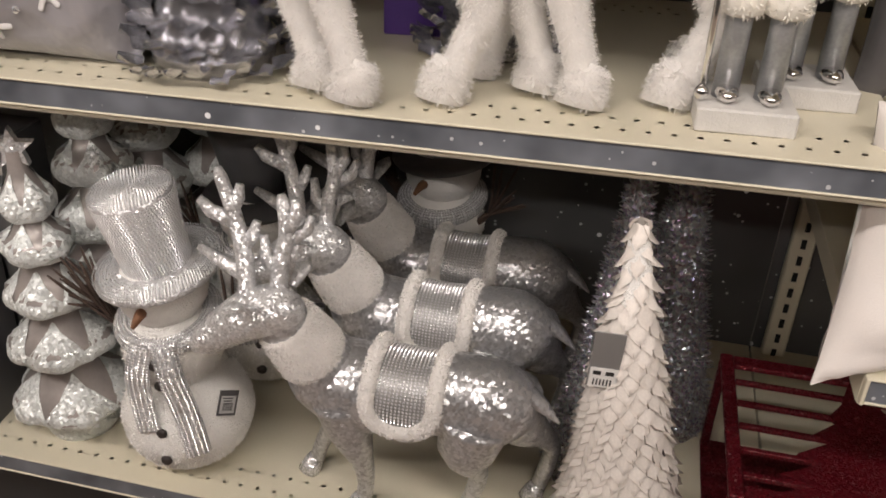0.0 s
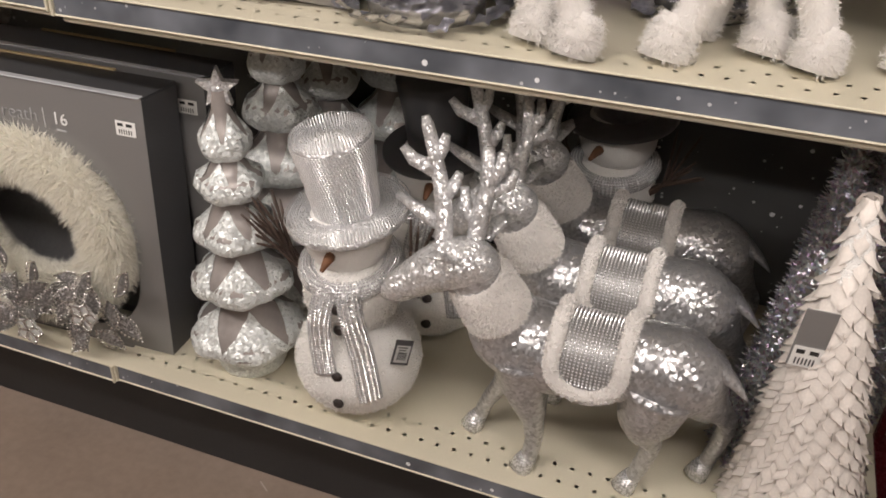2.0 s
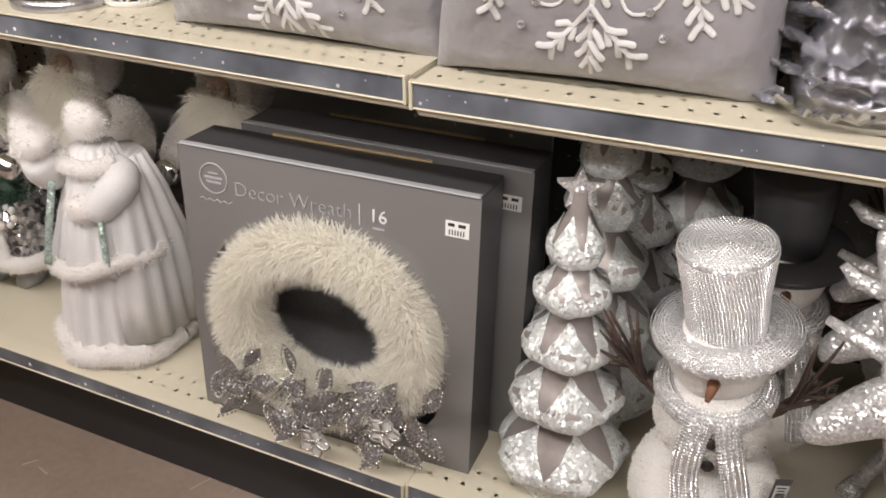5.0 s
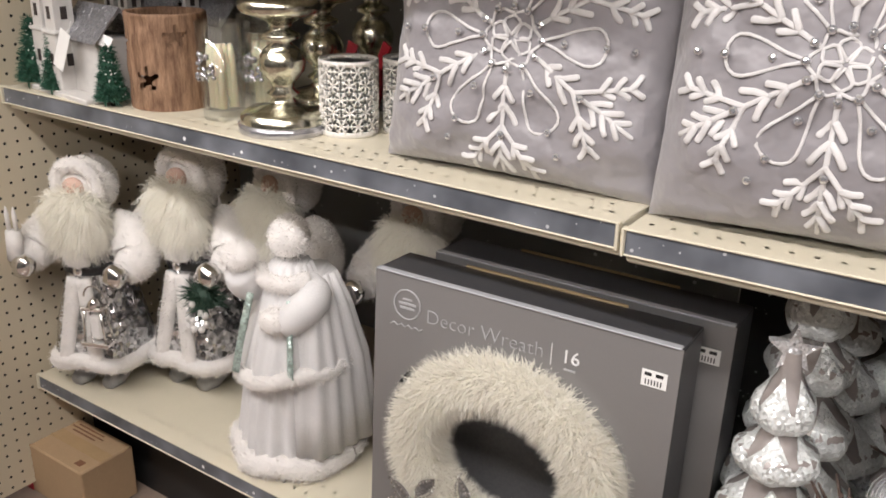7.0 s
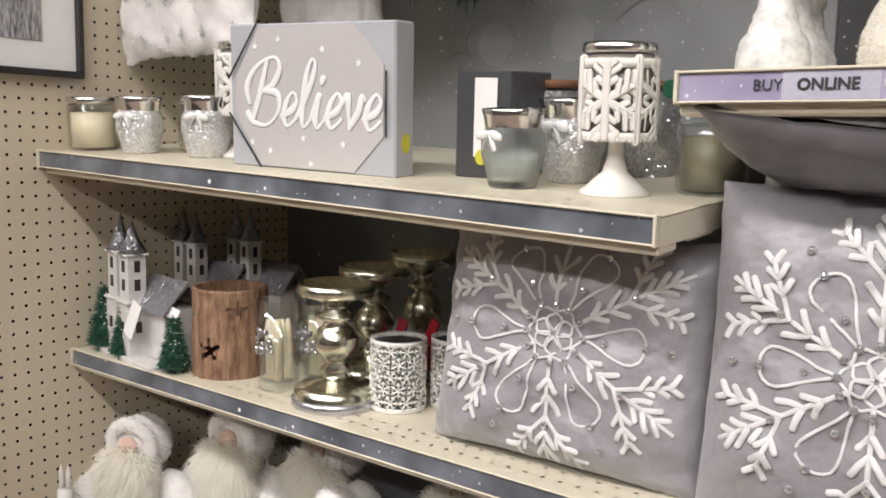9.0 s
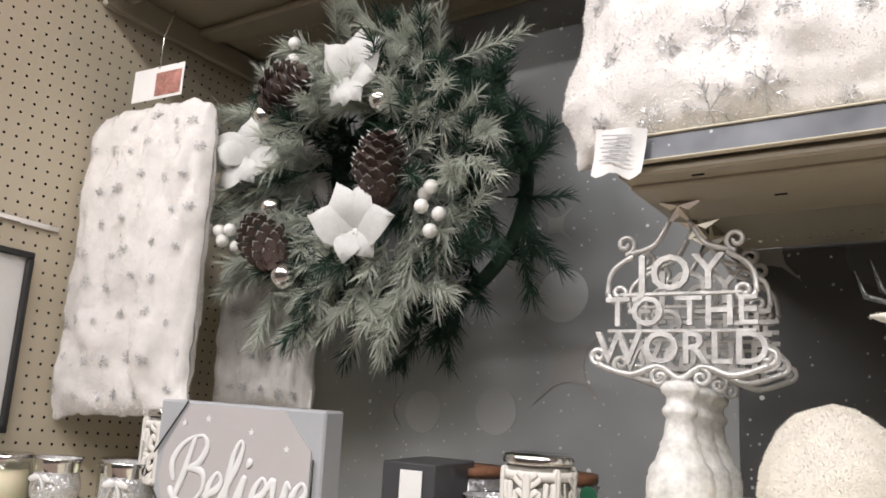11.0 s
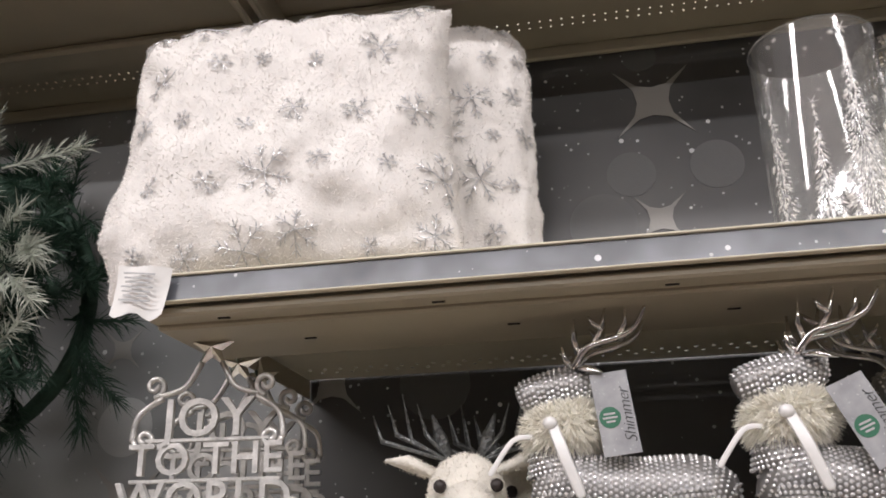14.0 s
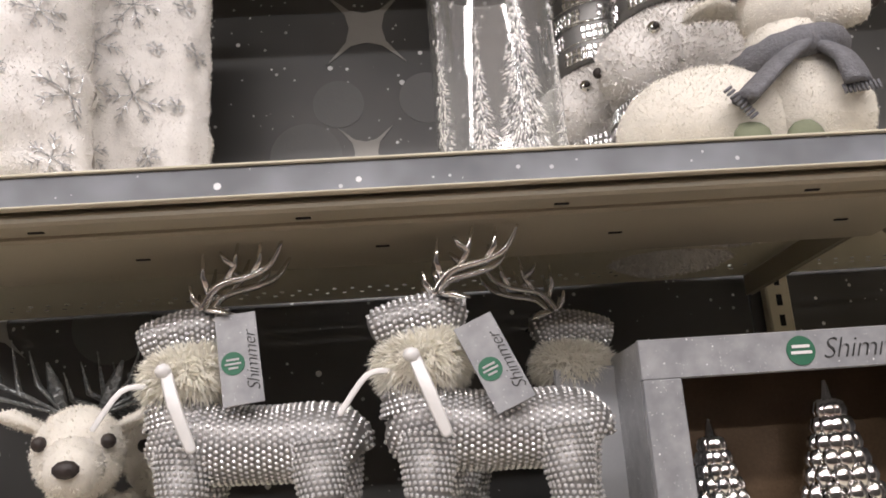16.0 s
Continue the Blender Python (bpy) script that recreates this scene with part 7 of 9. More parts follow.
def joy_tree(at, label):
    """A whitewashed metal word tree on a turned base."""
    t = thing("word_tree", at, label, "word sign", "word signs")
    base = [(0, 0), (0.050, 0), (0.052, 0.005), (0.050, 0.010), (0.051, 0.014), (0.050, 0.030), (0.047, 0.034), (0.048, 0.038), (0.044, 0.044), (0.037, 0.050), (0.034, 0.058), (0.030, 0.064), (0.031, 0.068), (0.025, 0.076), (0.023, 0.090), (0.021, 0.098), (0.026, 0.102), (0.027, 0.108), (0.021, 0.114), (0.021, 0.122), (0.028, 0.127), (0.030, 0.133), (0.022, 0.140), (0, 0.142)]
    part("turned_base", Build().lathe([(r * 0.76, z) for r, z in base], 40), WASHED, t, "whitewashed turned base")
    for word, z, size in (("JOY", 0.268, 0.062), ("TO THE", 0.222, 0.050), ("WORLD", 0.178, 0.054)):
        lettering("word", writing(word, size, 0.004, 0, 1.02, 0.0006), WHITE_SILVER, t, pose(0, 0, z))
    b = Build()
    b.box(0, 0, 0.245, 0.145, 0.006, 0.0045, 0.001)
    b.box(0, 0, 0.200, 0.175, 0.006, 0.0045, 0.001)
    b.tube(curve([(-0.100, 0, 0.160), (-0.06, 0, 0.148), (-0.026, 0, 0.158), (0, 0, 0.144), (0.026, 0, 0.158), (0.06, 0, 0.148), (0.100, 0, 0.160)], 6), 0.0042, 6)
    for sg in (-1, 1):
        b.tube(curve([(sg * 0.012, 0, 0.335), (sg * 0.03, 0, 0.306), (sg * 0.06, 0, 0.296)], 6), 0.0036, 6)
        scroll(b, (sg * 0.066, 0, 0.308), 0.013, 1.3, -sg, 0.0034, -1.57)
        b.tube(curve([(sg * 0.055, 0, 0.294), (sg * 0.082, 0, 0.275), (sg * 0.088, 0, 0.245)], 6), 0.0036, 6)
        scroll(b, (sg * 0.074, 0, 0.247), 0.013, 1.3, -sg, 0.0034, 0 if sg > 0 else math.pi)
        scroll(b, (sg * 0.098, 0, 0.170), 0.011, 1.3, sg, 0.0034, -1.57)
        scroll(b, (sg * 0.024, 0, 0.145), 0.011, 1.3, -sg, 0.003, 1.57)
    part("scrollwork", b, WHITE_SILVER, t, "curled metal scrollwork")
    b = Build()
    b.at = pose(0, -0.004, 0.352)
    out = star_outline(0.03, 0.011)
    vs = [(x, 0.004, z) for x, z in out] + [(0, -0.004, 0), (0, 0.010, 0)]
    b.add(vs, [(k, (k + 1) % 10, 10) for k in range(10)] + [((k + 1) % 10, k, 11) for k in range(10)], False)
    part("star", b, CHROME, t, "faceted silver star")
    return t


WASHED = mat("rubbed_whitewash", (0.70, 0.69, 0.66), 0.55, vary=0.32, scale=45, bump=0.5, bscale=150)
WHITE_SILVER = mat("whitewashed_metal", (0.64, 0.63, 0.61), 0.33, 0.5, vary=0.28, scale=60, bump=0.25, bscale=220)
joy_tree(pose(-1.005, 0.935, Z_D, 0, 0, 6), "white metal word tree reading JOY TO THE WORLD")
joy_tree(pose(-1.012, 1.03, Z_D, 0, 0, 10), "white metal word tree standing behind another")
joy_tree(pose(-1.022, 1.12, Z_D, 0, 0, 10), "white metal word tree in the back row")


def plush_fawn(at, label, k=1.0, dark=False):
    """One plain sitting plush fawn with leafy grey antlers."""
    b = Build()
    b.ball((0, 0.02, 0.06), (0.055, 0.06, 0.062), 20)
    b.ball((0, -0.015, 0.145), (0.036, 0.04, 0.038), 20)
    b.tube([(0, -0.035, 0.138), (0, -0.065, 0.128), (0, -0.078, 0.126)], [0.026, 0.019, 0.009], 12)
    for sg in (-1, 1):
        b.tube([(sg * 0.025, 0, 0.165), (sg * 0.055, 0.0, 0.178), (sg * 0.075, 0.0, 0.180)], [0.010, 0.018, 0.003], 8, 0.4)
        b.ball((sg * 0.03, -0.05, 0.03), (0.018, 0.026, 0.03), 12)
    b.fuzz(12000, 0.0030, 0.0004, 7, 0.1, 0.7)
    b.slot = 1
    b.ball((0, -0.082, 0.130), (0.010, 0.006, 0.007), 10)
    for sg in (-1, 1):
        b.ball((sg * 0.025, -0.046, 0.152), 0.0062, 10)
    b.slot = 2
    for sg in (-1, 1):
        for i in range(5):
            x = sg * (0.012 + 0.014 * i)
            b.tube([(sg * 0.014, 0.0, 0.178), (x + sg * 0.01, 0.0, 0.198 + 0.006 * (i % 2)), (x + sg * 0.018, -0.002, 0.222 + 0.01 * (2 - abs(i - 2)))], [0.004, 0.007, 0.001], 6, 0.35)
    return solid("plush_fawn", b, [CREAM_FUR, COAL, ANTLER_GREY, SCARF], at @ Matrix.Diagonal((k, k, k, 1)), label, "plush fawn", "plush fawns")


plush_fawn(pose(-0.716, 0.985, Z_D, 0, 0, 12), "ivory plush fawn with grey glitter antlers", 1.2)
plush_fawn(pose(-0.672, 1.10, Z_D, 0, 0, 30), "ivory plush fawn in the second row", 1.2)
t = thing("fuzzy_hat", pose(-0.845, 0.945, Z_D), "rounded white plush hat resting on the shelf", "plush hat")
b = Build()
b.ball((0, 0.02, 0.02), (0.078, 0.09, 0.095), 24, 0.06, 25)
b.v = [(x, y, max(z, 0.001)) for x, y, z in b.v]
b.fuzz(26000, 0.0034, 0.0004, 5, 0.1, 0.7)
part("plush_dome", b, CREAM_FUR, t)


def stone_deer(at, label):
    """One plain standing figure skinned in rhinestones, with silver antlers, a fur ruff and a ribbon."""
    b = Build()
    skins = []

    def limb(pts, radii, n):
        b.tube(pts, radii, n)
        skins.append((pts, radii))
    limb(curve([(-0.098, 0, 0.190), (-0.085, 0, 0.184), (-0.055, 0, 0.174), (0.0, 0, 0.169), (0.055, 0, 0.168), (0.082, 0, 0.162), (0.094, 0, 0.155)], 4),
         [0.010, 0.020, 0.026, 0.031, 0.035, 0.0375, 0.039, 0.039, 0.0385, 0.0375, 0.0365, 0.036, 0.0355, 0.0355, 0.036, 0.0365, 0.037, 0.037, 0.0365, 0.035, 0.032, 0.028, 0.022, 0.015, 0.006], 18)
    for x, y, e in ((-0.070, -0.020, -0.010), (-0.058, 0.022, 0.004), (0.058, -0.020, -0.004), (0.072, 0.022, 0.012)):
        limb([(x * 0.94, y * 0.8, 0.165), (x, y, 0.115), (x + e, y, 0.06), (x + e, y, 0.0)], [0.029, 0.0195, 0.0155, 0.015], 12)
    limb(curve([(-0.072, 0, 0.192), (-0.074, 0, 0.225), (-0.060, 0, 0.262)], 4), [0.036, 0.034, 0.032, 0.030, 0.028, 0.027, 0.026, 0.025, 0.022], 14)
    limb(curve([(-0.024, 0, 0.278), (-0.040, 0, 0.282), (-0.070, 0, 0.281), (-0.095, 0, 0.276), (-0.114, 0, 0.270)], 4), [0.006, 0.014, 0.018, 0.020, 0.021, 0.0215, 0.0215, 0.021, 0.0205, 0.020, 0.0195, 0.019, 0.0185, 0.018, 0.017, 0.014, 0.008], 14)
    limb([(0.078, 0, 0.186), (0.096, 0, 0.172), (0.104, 0, 0.158)], [0.014, 0.012, 0.003], 8)
    b.slot = 4
    for pts, radii in skins:
        b.studs(pts, [q + 0.0004 for q in radii], 0.0058, 0.0023)
    b.slot = 1
    for sg in (-1, 1):
        y = sg * 0.012

        def P(x, z):
            return (x, y * (1 + 26 * (z - 0.298)), z)
        b.tube(curve([P(-0.053, 0.298), P(-0.036, 0.320), P(-0.006, 0.328), P(0.016, 0.338), P(0.029, 0.360)], 4), [0.0045, 0.0044, 0.0043, 0.0042, 0.004, 0.004, 0.0038, 0.0038, 0.0036, 0.0036, 0.0034, 0.0032, 0.003, 0.0028, 0.0025, 0.002, 0.0012], 7)
        for tine in ((P(-0.053, 0.300), P(-0.060, 0.310), P(-0.062, 0.322)), (P(-0.044, 0.313), P(-0.049, 0.330), P(-0.047, 0.350)), (P(-0.028, 0.324), P(-0.019, 0.338), P(-0.013, 0.361)), (P(-0.019, 0.338), P(-0.027, 0.345), P(-0.032, 0.352)), (P(-0.002, 0.329), P(0.006, 0.342), P(0.008, 0.359))):
            b.tube(tine, [0.0036, 0.003, 0.0012], 7)
        b.tube([(-0.046, sg * 0.014, 0.297), (-0.034, sg * 0.034, 0.294), (-0.022, sg * 0.042, 0.288)], [0.006, 0.010, 0.002], 8, 0.4)
    b.slot = 2
    f0 = len(b.f)
    b.tube([(-0.066 + 0.024 * math.cos(a), 0.026 * math.sin(a), 0.236 + 0.004 * math.cos(a)) for a in [2 * math.pi * i / 18 for i in range(19)]], 0.0175, 9, 1.25, cap=False)
    b.fuzz(8000, 0.013, 0.0008, 4, 0.3, 0.6, f0)
    b.slot = 3
    b.band(curve([(-0.098, -0.034, 0.226), (-0.118, -0.042, 0.222), (-0.142, -0.042, 0.190)], 4), 0.0028, 0.25)
    b.band(curve([(-0.076, -0.050, 0.236), (-0.066, -0.060, 0.205), (-0.052, -0.056, 0.166)], 4), [0.0055, 0.0058, 0.006, 0.0062, 0.0062, 0.006, 0.0058, 0.0055, 0.005], 0.2)
    b.ball((-0.078, -0.051, 0.237), (0.008, 0.006, 0.007), 8)
    return solid("rhinestone_deer", b, [SETTING, CHROME, LONG_FUR, RIBBON, CRYSTAL], at, label, "deer figure", "rhinestone deer")


def seal_card(at, label):
    t = thing("hang_tag", at, label, "hang tag", "hang tags")
    part("card", Build().box(0, 0, 0, 0.038, 0.0012, 0.086, 0.0004), PAPER_GREY, t)
    b = Build()
    b.at = pose(-0.006, -0.0012, -0.004)
    b.prism([(0.011 * math.cos(k * 0.3491), 0.011 * math.sin(k * 0.3491)) for k in range(18)], 0.0006)
    part("green_seal", b, GREEN_SEAL, t, "round green seal")
    b = Build()
    for z, q in ((0.0035, 0.012), (-0.0005, 0.015), (-0.0045, 0.009)):
        b.box(-0.006, -0.0016, -0.004 + z, q, 0.0004, 0.0020, 0.0001)
    part("seal_bar", b, INK_G, t)
    lettering("lettering", writing("Shimmer", 0.017, 0.0003, 0.35, 0.92, -0.0003), INK_K, t, pose(0.0115, -0.001, -0.004, 0, -90, 0))
    return t


PAPER_GREY = snow_print("pale_grey_snow_card", (0.25, 0.255, 0.27), (0.38, 0.385, 0.40), dots=120, cloud=40)
stone_deer(pose(-0.534, 0.938, Z_D), "silver rhinestone deer with ivory ruff and antlers")
stone_deer(pose(-0.309, 0.915, Z_D - 0.001, 0, 0, 1) @ Matrix.Diagonal((1.02, 1.02, 0.99, 1)), "silver rhinestone deer with white ribbon and hang tag")
stone_deer(pose(-0.272, 1.062, Z_D, 0, 0, 178), "silver rhinestone deer facing away in the back row")
seal_card(pose(-0.546, 0.900, Z_D + 0.246, -4, -6, 0), "pale grey hang tag with a green seal on a deer")
seal_card(pose(-0.314, 0.868, Z_D + 0.223, -4, 22 - 45, 0), "pale grey hang tag with a green seal hanging askew")


def window_box(at, label):
    """A pale card box whose window shows two foil trees in a brown tray."""
    t = thing("gift_box", at, label, "boxed ornaments", "boxed ornaments")
    w, h, d, m = 0.33, 0.242, 0.11, 0.039
    b = Build()
    b.box(w / 2, 0.004, h - m / 2, w, 0.008, m, 0.001)
    b.box(w / 2, 0.004, m / 2, w, 0.008, m, 0.001)
    b.box(m / 2, 0.004, h / 2, m - 0.001, 0.0078, h - 2 * m, 0.001)
    b.box(w - m / 2, 0.004, h / 2, m - 0.001, 0.0078, h - 2 * m, 0.001)
    part("front_frame", b, PAPER_GREY, t, "pale snowy card frame")
    b = Build()
    b.box(0.0015, d / 2 + 0.004, h / 2, 0.003, d - 0.008, h - 0.002, 0.0005)
    b.box(w - 0.0015, d / 2 + 0.004, h / 2, 0.003, d - 0.008, h - 0.002, 0.0005)
    b.box(w / 2, d / 2 + 0.004, h - 0.0015, w - 0.006, d - 0.008, 0.003, 0.0005)
    b.box(w / 2, d / 2 + 0.004, 0.0015, w - 0.006, d - 0.008, 0.003, 0.0005)
    part("sleeve", b, PAPER_GREY, t)
    part("tray", Build().box(w / 2, d - 0.004, h / 2, w - 0.006, 0.004, h - 0.006, 0.001), MAUVE_BROWN, t, "brown foil tray")
    for x, k in ((0.078, 0.78), (0.205, 0.98)):
        b = Build()
        n = 9
        for i in range(n):
            z = 0.035 + 0.15 * k * i / n
            r = 0.045 * k * (1 - i / n) + 0.004
            for q in range(10):
                a = 2 * math.pi * (q + 0.5 * (i % 2)) / 10
                b.ball((x + r * math.cos(a), 0.055 + r * math.sin(a) * 0.8, z), (0.011 * k, 0.008 * k, 0.013 * k), 8)
        b.lathe([(0.04 * k, 0.03), (0.002, 0.045 + 0.155 * k)], 14, cx=x, cy=0.055)
        part("foil_tree", b, CHROME, t, "small silver scaled tree")
    b = Build()
    b.at = pose(0.160, -0.0012, h - 0.020)
    b.prism([(0.0145 * math.cos(k * 0.2618), 0.0145 * math.sin(k * 0.2618)) for k in range(24)], 0.0008)
    part("green_seal", b, GREEN_SEAL, t, "round green seal with pale bars")
    b = Build()
    for z, q in ((0.004, 0.018), (-0.002, 0.021)):
        b.box(0.160, -0.0018, h - 0.020 + z, q, 0.0005, 0.003, 0.0001)
    part("seal_bar", b, INK_W, t)
    lettering("lettering", writing("Shimmer", 0.030, 0.0003, 0.35, 0.95, -0.0006), INK_K, t, pose(0.232, -0.0008, h - 0.020))
    return t


window_box(pose(-0.168, 0.920, Z_D, 0, 0, 1), "pale snowy gift box showing silver foil trees")
t = thing("gift_box", pose(-0.215, 1.00, Z_D), "pale blue grey gift box behind another", "boxed ornaments", "boxed ornaments")
part("card", Build().box(0.04, 0.06, 0.116, 0.12, 0.08, 0.232, 0.002), CANVAS_BLUE, t)

# ------------------------------------------------------------------ top shelf, hanging goods and floor


def flake_lines(b, put, r, rs):
    """A thin six-armed flake with two pairs of branches an arm, pressed into the pile."""
    turn = rs.uniform(0, 60)
    for k in range(6):
        a = radians(60 * k + turn + rs.uniform(-4, 4))
        c, s = math.cos(a), math.sin(a)
        wd = 0.0006 + 0.011 * r
        b.band([put(r * q * c, r * q * s) for q in (0.0, 0.35, 0.7, 1.0)], [wd, wd, wd, wd * 0.7], 0.5, 6)
        for q0, ln in ((0.45, 0.30), (0.72, 0.24)):
            for sg in (-1, 1):
                x, y = q0 + ln * 0.75, sg * ln * 0.75
                b.band([put(r * q0 * c, r * q0 * s), put(r * (x * c - y * s), r * (x * s + y * c))], [wd, wd * 0.7], 0.5, 6)


def plush_pillow(at, w, h, d, label, seed=0.0, corner=0.11, ears=(), sizes=(0.012, 0.016, 0.020, 0.026, 0.036)):
    """A fluffy white pillow with puckered seams, scattered with pressed silver snowflakes."""
    t = thing("plush_pillow", at, label, "pillow", "plush pillows")
    b = Build()
    skin0 = cushion(b, w, h, d, 44, 0.020, seed, corner)

    def pucker(p):
        u, v = p.x / (w / 2), p.z / (h / 2)
        e = max(abs(u), abs(v)) ** 8
        q = Vector((p.x * (1 + 0.045 * e * noise.noise(Vector((seed, p.z * 34, 3)))), p.y + 0.004 * noise.noise(p * 30), p.z * (1 + 0.055 * e * noise.noise(Vector((p.x * 34, seed, 9))))))
        for cu, cv, reach in ears:
            k = max(0.0, 1 - math.hypot(u - cu, v - cv) / 0.55) ** 2
            q += Vector((cu * reach * k, 0, cv * reach * k))
        return q
    b.v = [tuple(pucker(Vector(p))) for p in b.v]
    b.fuzz(46000, 0.0032, 0.0005, int(seed) + 3, 0.1, 0.6)
    cover = part("cover", b, WHITE_FUR, t)
    rs = random.Random(int(seed) + 21)
    rows = max(4, int(h / 0.068))
    for i in range(6):
        for j in range(rows):
            u, v = -0.84 + 0.33 * i + rs.uniform(-0.05, 0.05) + (0.12 if j % 2 else 0), -0.86 + 1.72 * j / (rows - 1) + rs.uniform(-0.05, 0.05)
            if abs(u) > 0.94:
                continue

            def put(x, z):
                return pucker(skin0(max(-0.97, min(0.97, u + x / (w / 2))), max(-0.97, min(0.97, v + z / (h / 2))))) + Vector((0, -0.0045, 0))
            b = Build()
            flake_lines(b, put, rs.choice(sizes), rs)
            part("foil_flake", b, FOIL, cover)
    return t


plush_pillow(pose(-0.925, 0.955, Z_E + 0.208, -9, -3, 6), 0.430, 0.405, 0.15, "white plush pillow with pressed silver snowflakes", 2.0, 0.06, ((-1, -0.5, 0.034), (1, 1, 0.026)))
plush_pillow(pose(-0.802, 1.105, Z_E + 0.247, -8, 0, 10), 0.375, 0.493, 0.11, "white plush pillow standing behind another", 7.0)
t = thing("sewn_label", pose(-1.035, 0.812, Z_E - 0.017, 0, 6, 4), "white sewn care label with grey print bars", "label")
b = Build()
vs = []
for i in range(9):
    x = -0.03 + 0.06 * i / 8
    for j in range(4):
        z = 0.026 - 0.056 * j / 3
        vs.append((x, 0.004 * math.sin(i * 0.9 + j), z - (0.004 * math.sin(i * 1.3) if j == 3 else 0)))
b.add(vs, [(4 * i + j, 4 * i + j + 1, 4 * i + 5 + j, 4 * i + 4 + j) for i in range(8) for j in range(3)])
part("cloth", b, PAPER, t)
b = Build()
for k in range(7):
    b.box(-0.002, -0.0055, 0.016 - 0.005 * k, 0.036 - 0.004 * (k % 3), 0.0006, 0.0018, 0.0002)
part("print_bar", b, INK_G, t)

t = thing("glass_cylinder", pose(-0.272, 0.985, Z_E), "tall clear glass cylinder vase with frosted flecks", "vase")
g = part("glass", Build().add([(0.072 * math.cos(2 * math.pi * k / 56), 0.072 * math.sin(2 * math.pi * k / 56), z) for z in (0.001, 0.284) for k in range(56)], [(k, (k + 1) % 56, 56 + (k + 1) % 56, 56 + k) for k in range(56)]), VASE_GLASS, t)
g.visible_shadow = False
part("rim", Build().tube([(0.072 * math.cos(a), 0.072 * math.sin(a), 0.284) for a in [2 * math.pi * k / 48 for k in range(49)]], 0.0016, 6, cap=False), VASE_GLASS, t)


b = Build()
for z, up in ((0.006, 1), (0.0, -1)):
    b.add([(0.068 * q * math.cos(2 * math.pi * k / 48), 0.068 * q * math.sin(2 * math.pi * k / 48), z) for q in (0.02, 1.0) for k in range(48)], [(k, (k + 1) % 48, 48 + (k + 1) % 48, 48 + k)[::up] for k in range(48)])
part("foot", b, VASE_GLASS, t).visible_shadow = False
g = part("inner_wall", Build().add([(0.0675 * math.cos(2 * math.pi * k / 56), 0.0675 * math.sin(2 * math.pi * k / 56), z) for z in (0.006, 0.283) for k in range(56)], [(56 + k, 56 + (k + 1) % 56, (k + 1) % 56, k) for k in range(56)]), VASE_GLASS, t)
g.visible_shadow = False


def frost_flake(b, a, z, r):
    """A six-armed fleck lying on the glass."""
    b.at = Matrix.Translation((0.0726 * math.cos(a), 0.0726 * math.sin(a), z)) @ Matrix.Rotation(a + math.pi / 2, 4, "Z")
    for k in range(3):
        q = radians(60 * k)
        b.tube([(-r * math.cos(q), 0, -r * math.sin(q)), (r * math.cos(q), 0, r * math.sin(q))], r * 0.16, 4, 0.4)


rs = random.Random(9)
b = Build()
for k in range(40):
    frost_flake(b, rs.uniform(-3.1, 0.1), 0.03 + 0.25 * rs.random(), rs.uniform(0.0022, 0.005))
tagged(part("frost_flake", b, SNOW, t, "small white frosted snowflakes"), kind="stuff")
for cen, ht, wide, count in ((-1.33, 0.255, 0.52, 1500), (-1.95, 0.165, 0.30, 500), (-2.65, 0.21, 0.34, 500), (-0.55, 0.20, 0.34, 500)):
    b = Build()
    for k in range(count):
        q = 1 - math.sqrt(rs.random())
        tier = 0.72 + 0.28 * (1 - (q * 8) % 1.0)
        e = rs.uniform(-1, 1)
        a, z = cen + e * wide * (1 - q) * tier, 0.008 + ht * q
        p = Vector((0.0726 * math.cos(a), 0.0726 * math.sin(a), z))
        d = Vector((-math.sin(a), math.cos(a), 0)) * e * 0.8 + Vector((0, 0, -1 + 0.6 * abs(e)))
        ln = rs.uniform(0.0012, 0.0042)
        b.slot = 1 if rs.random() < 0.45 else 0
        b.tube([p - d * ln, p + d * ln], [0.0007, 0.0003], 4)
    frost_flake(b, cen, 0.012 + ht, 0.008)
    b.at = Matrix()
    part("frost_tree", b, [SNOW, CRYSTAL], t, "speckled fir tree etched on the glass")


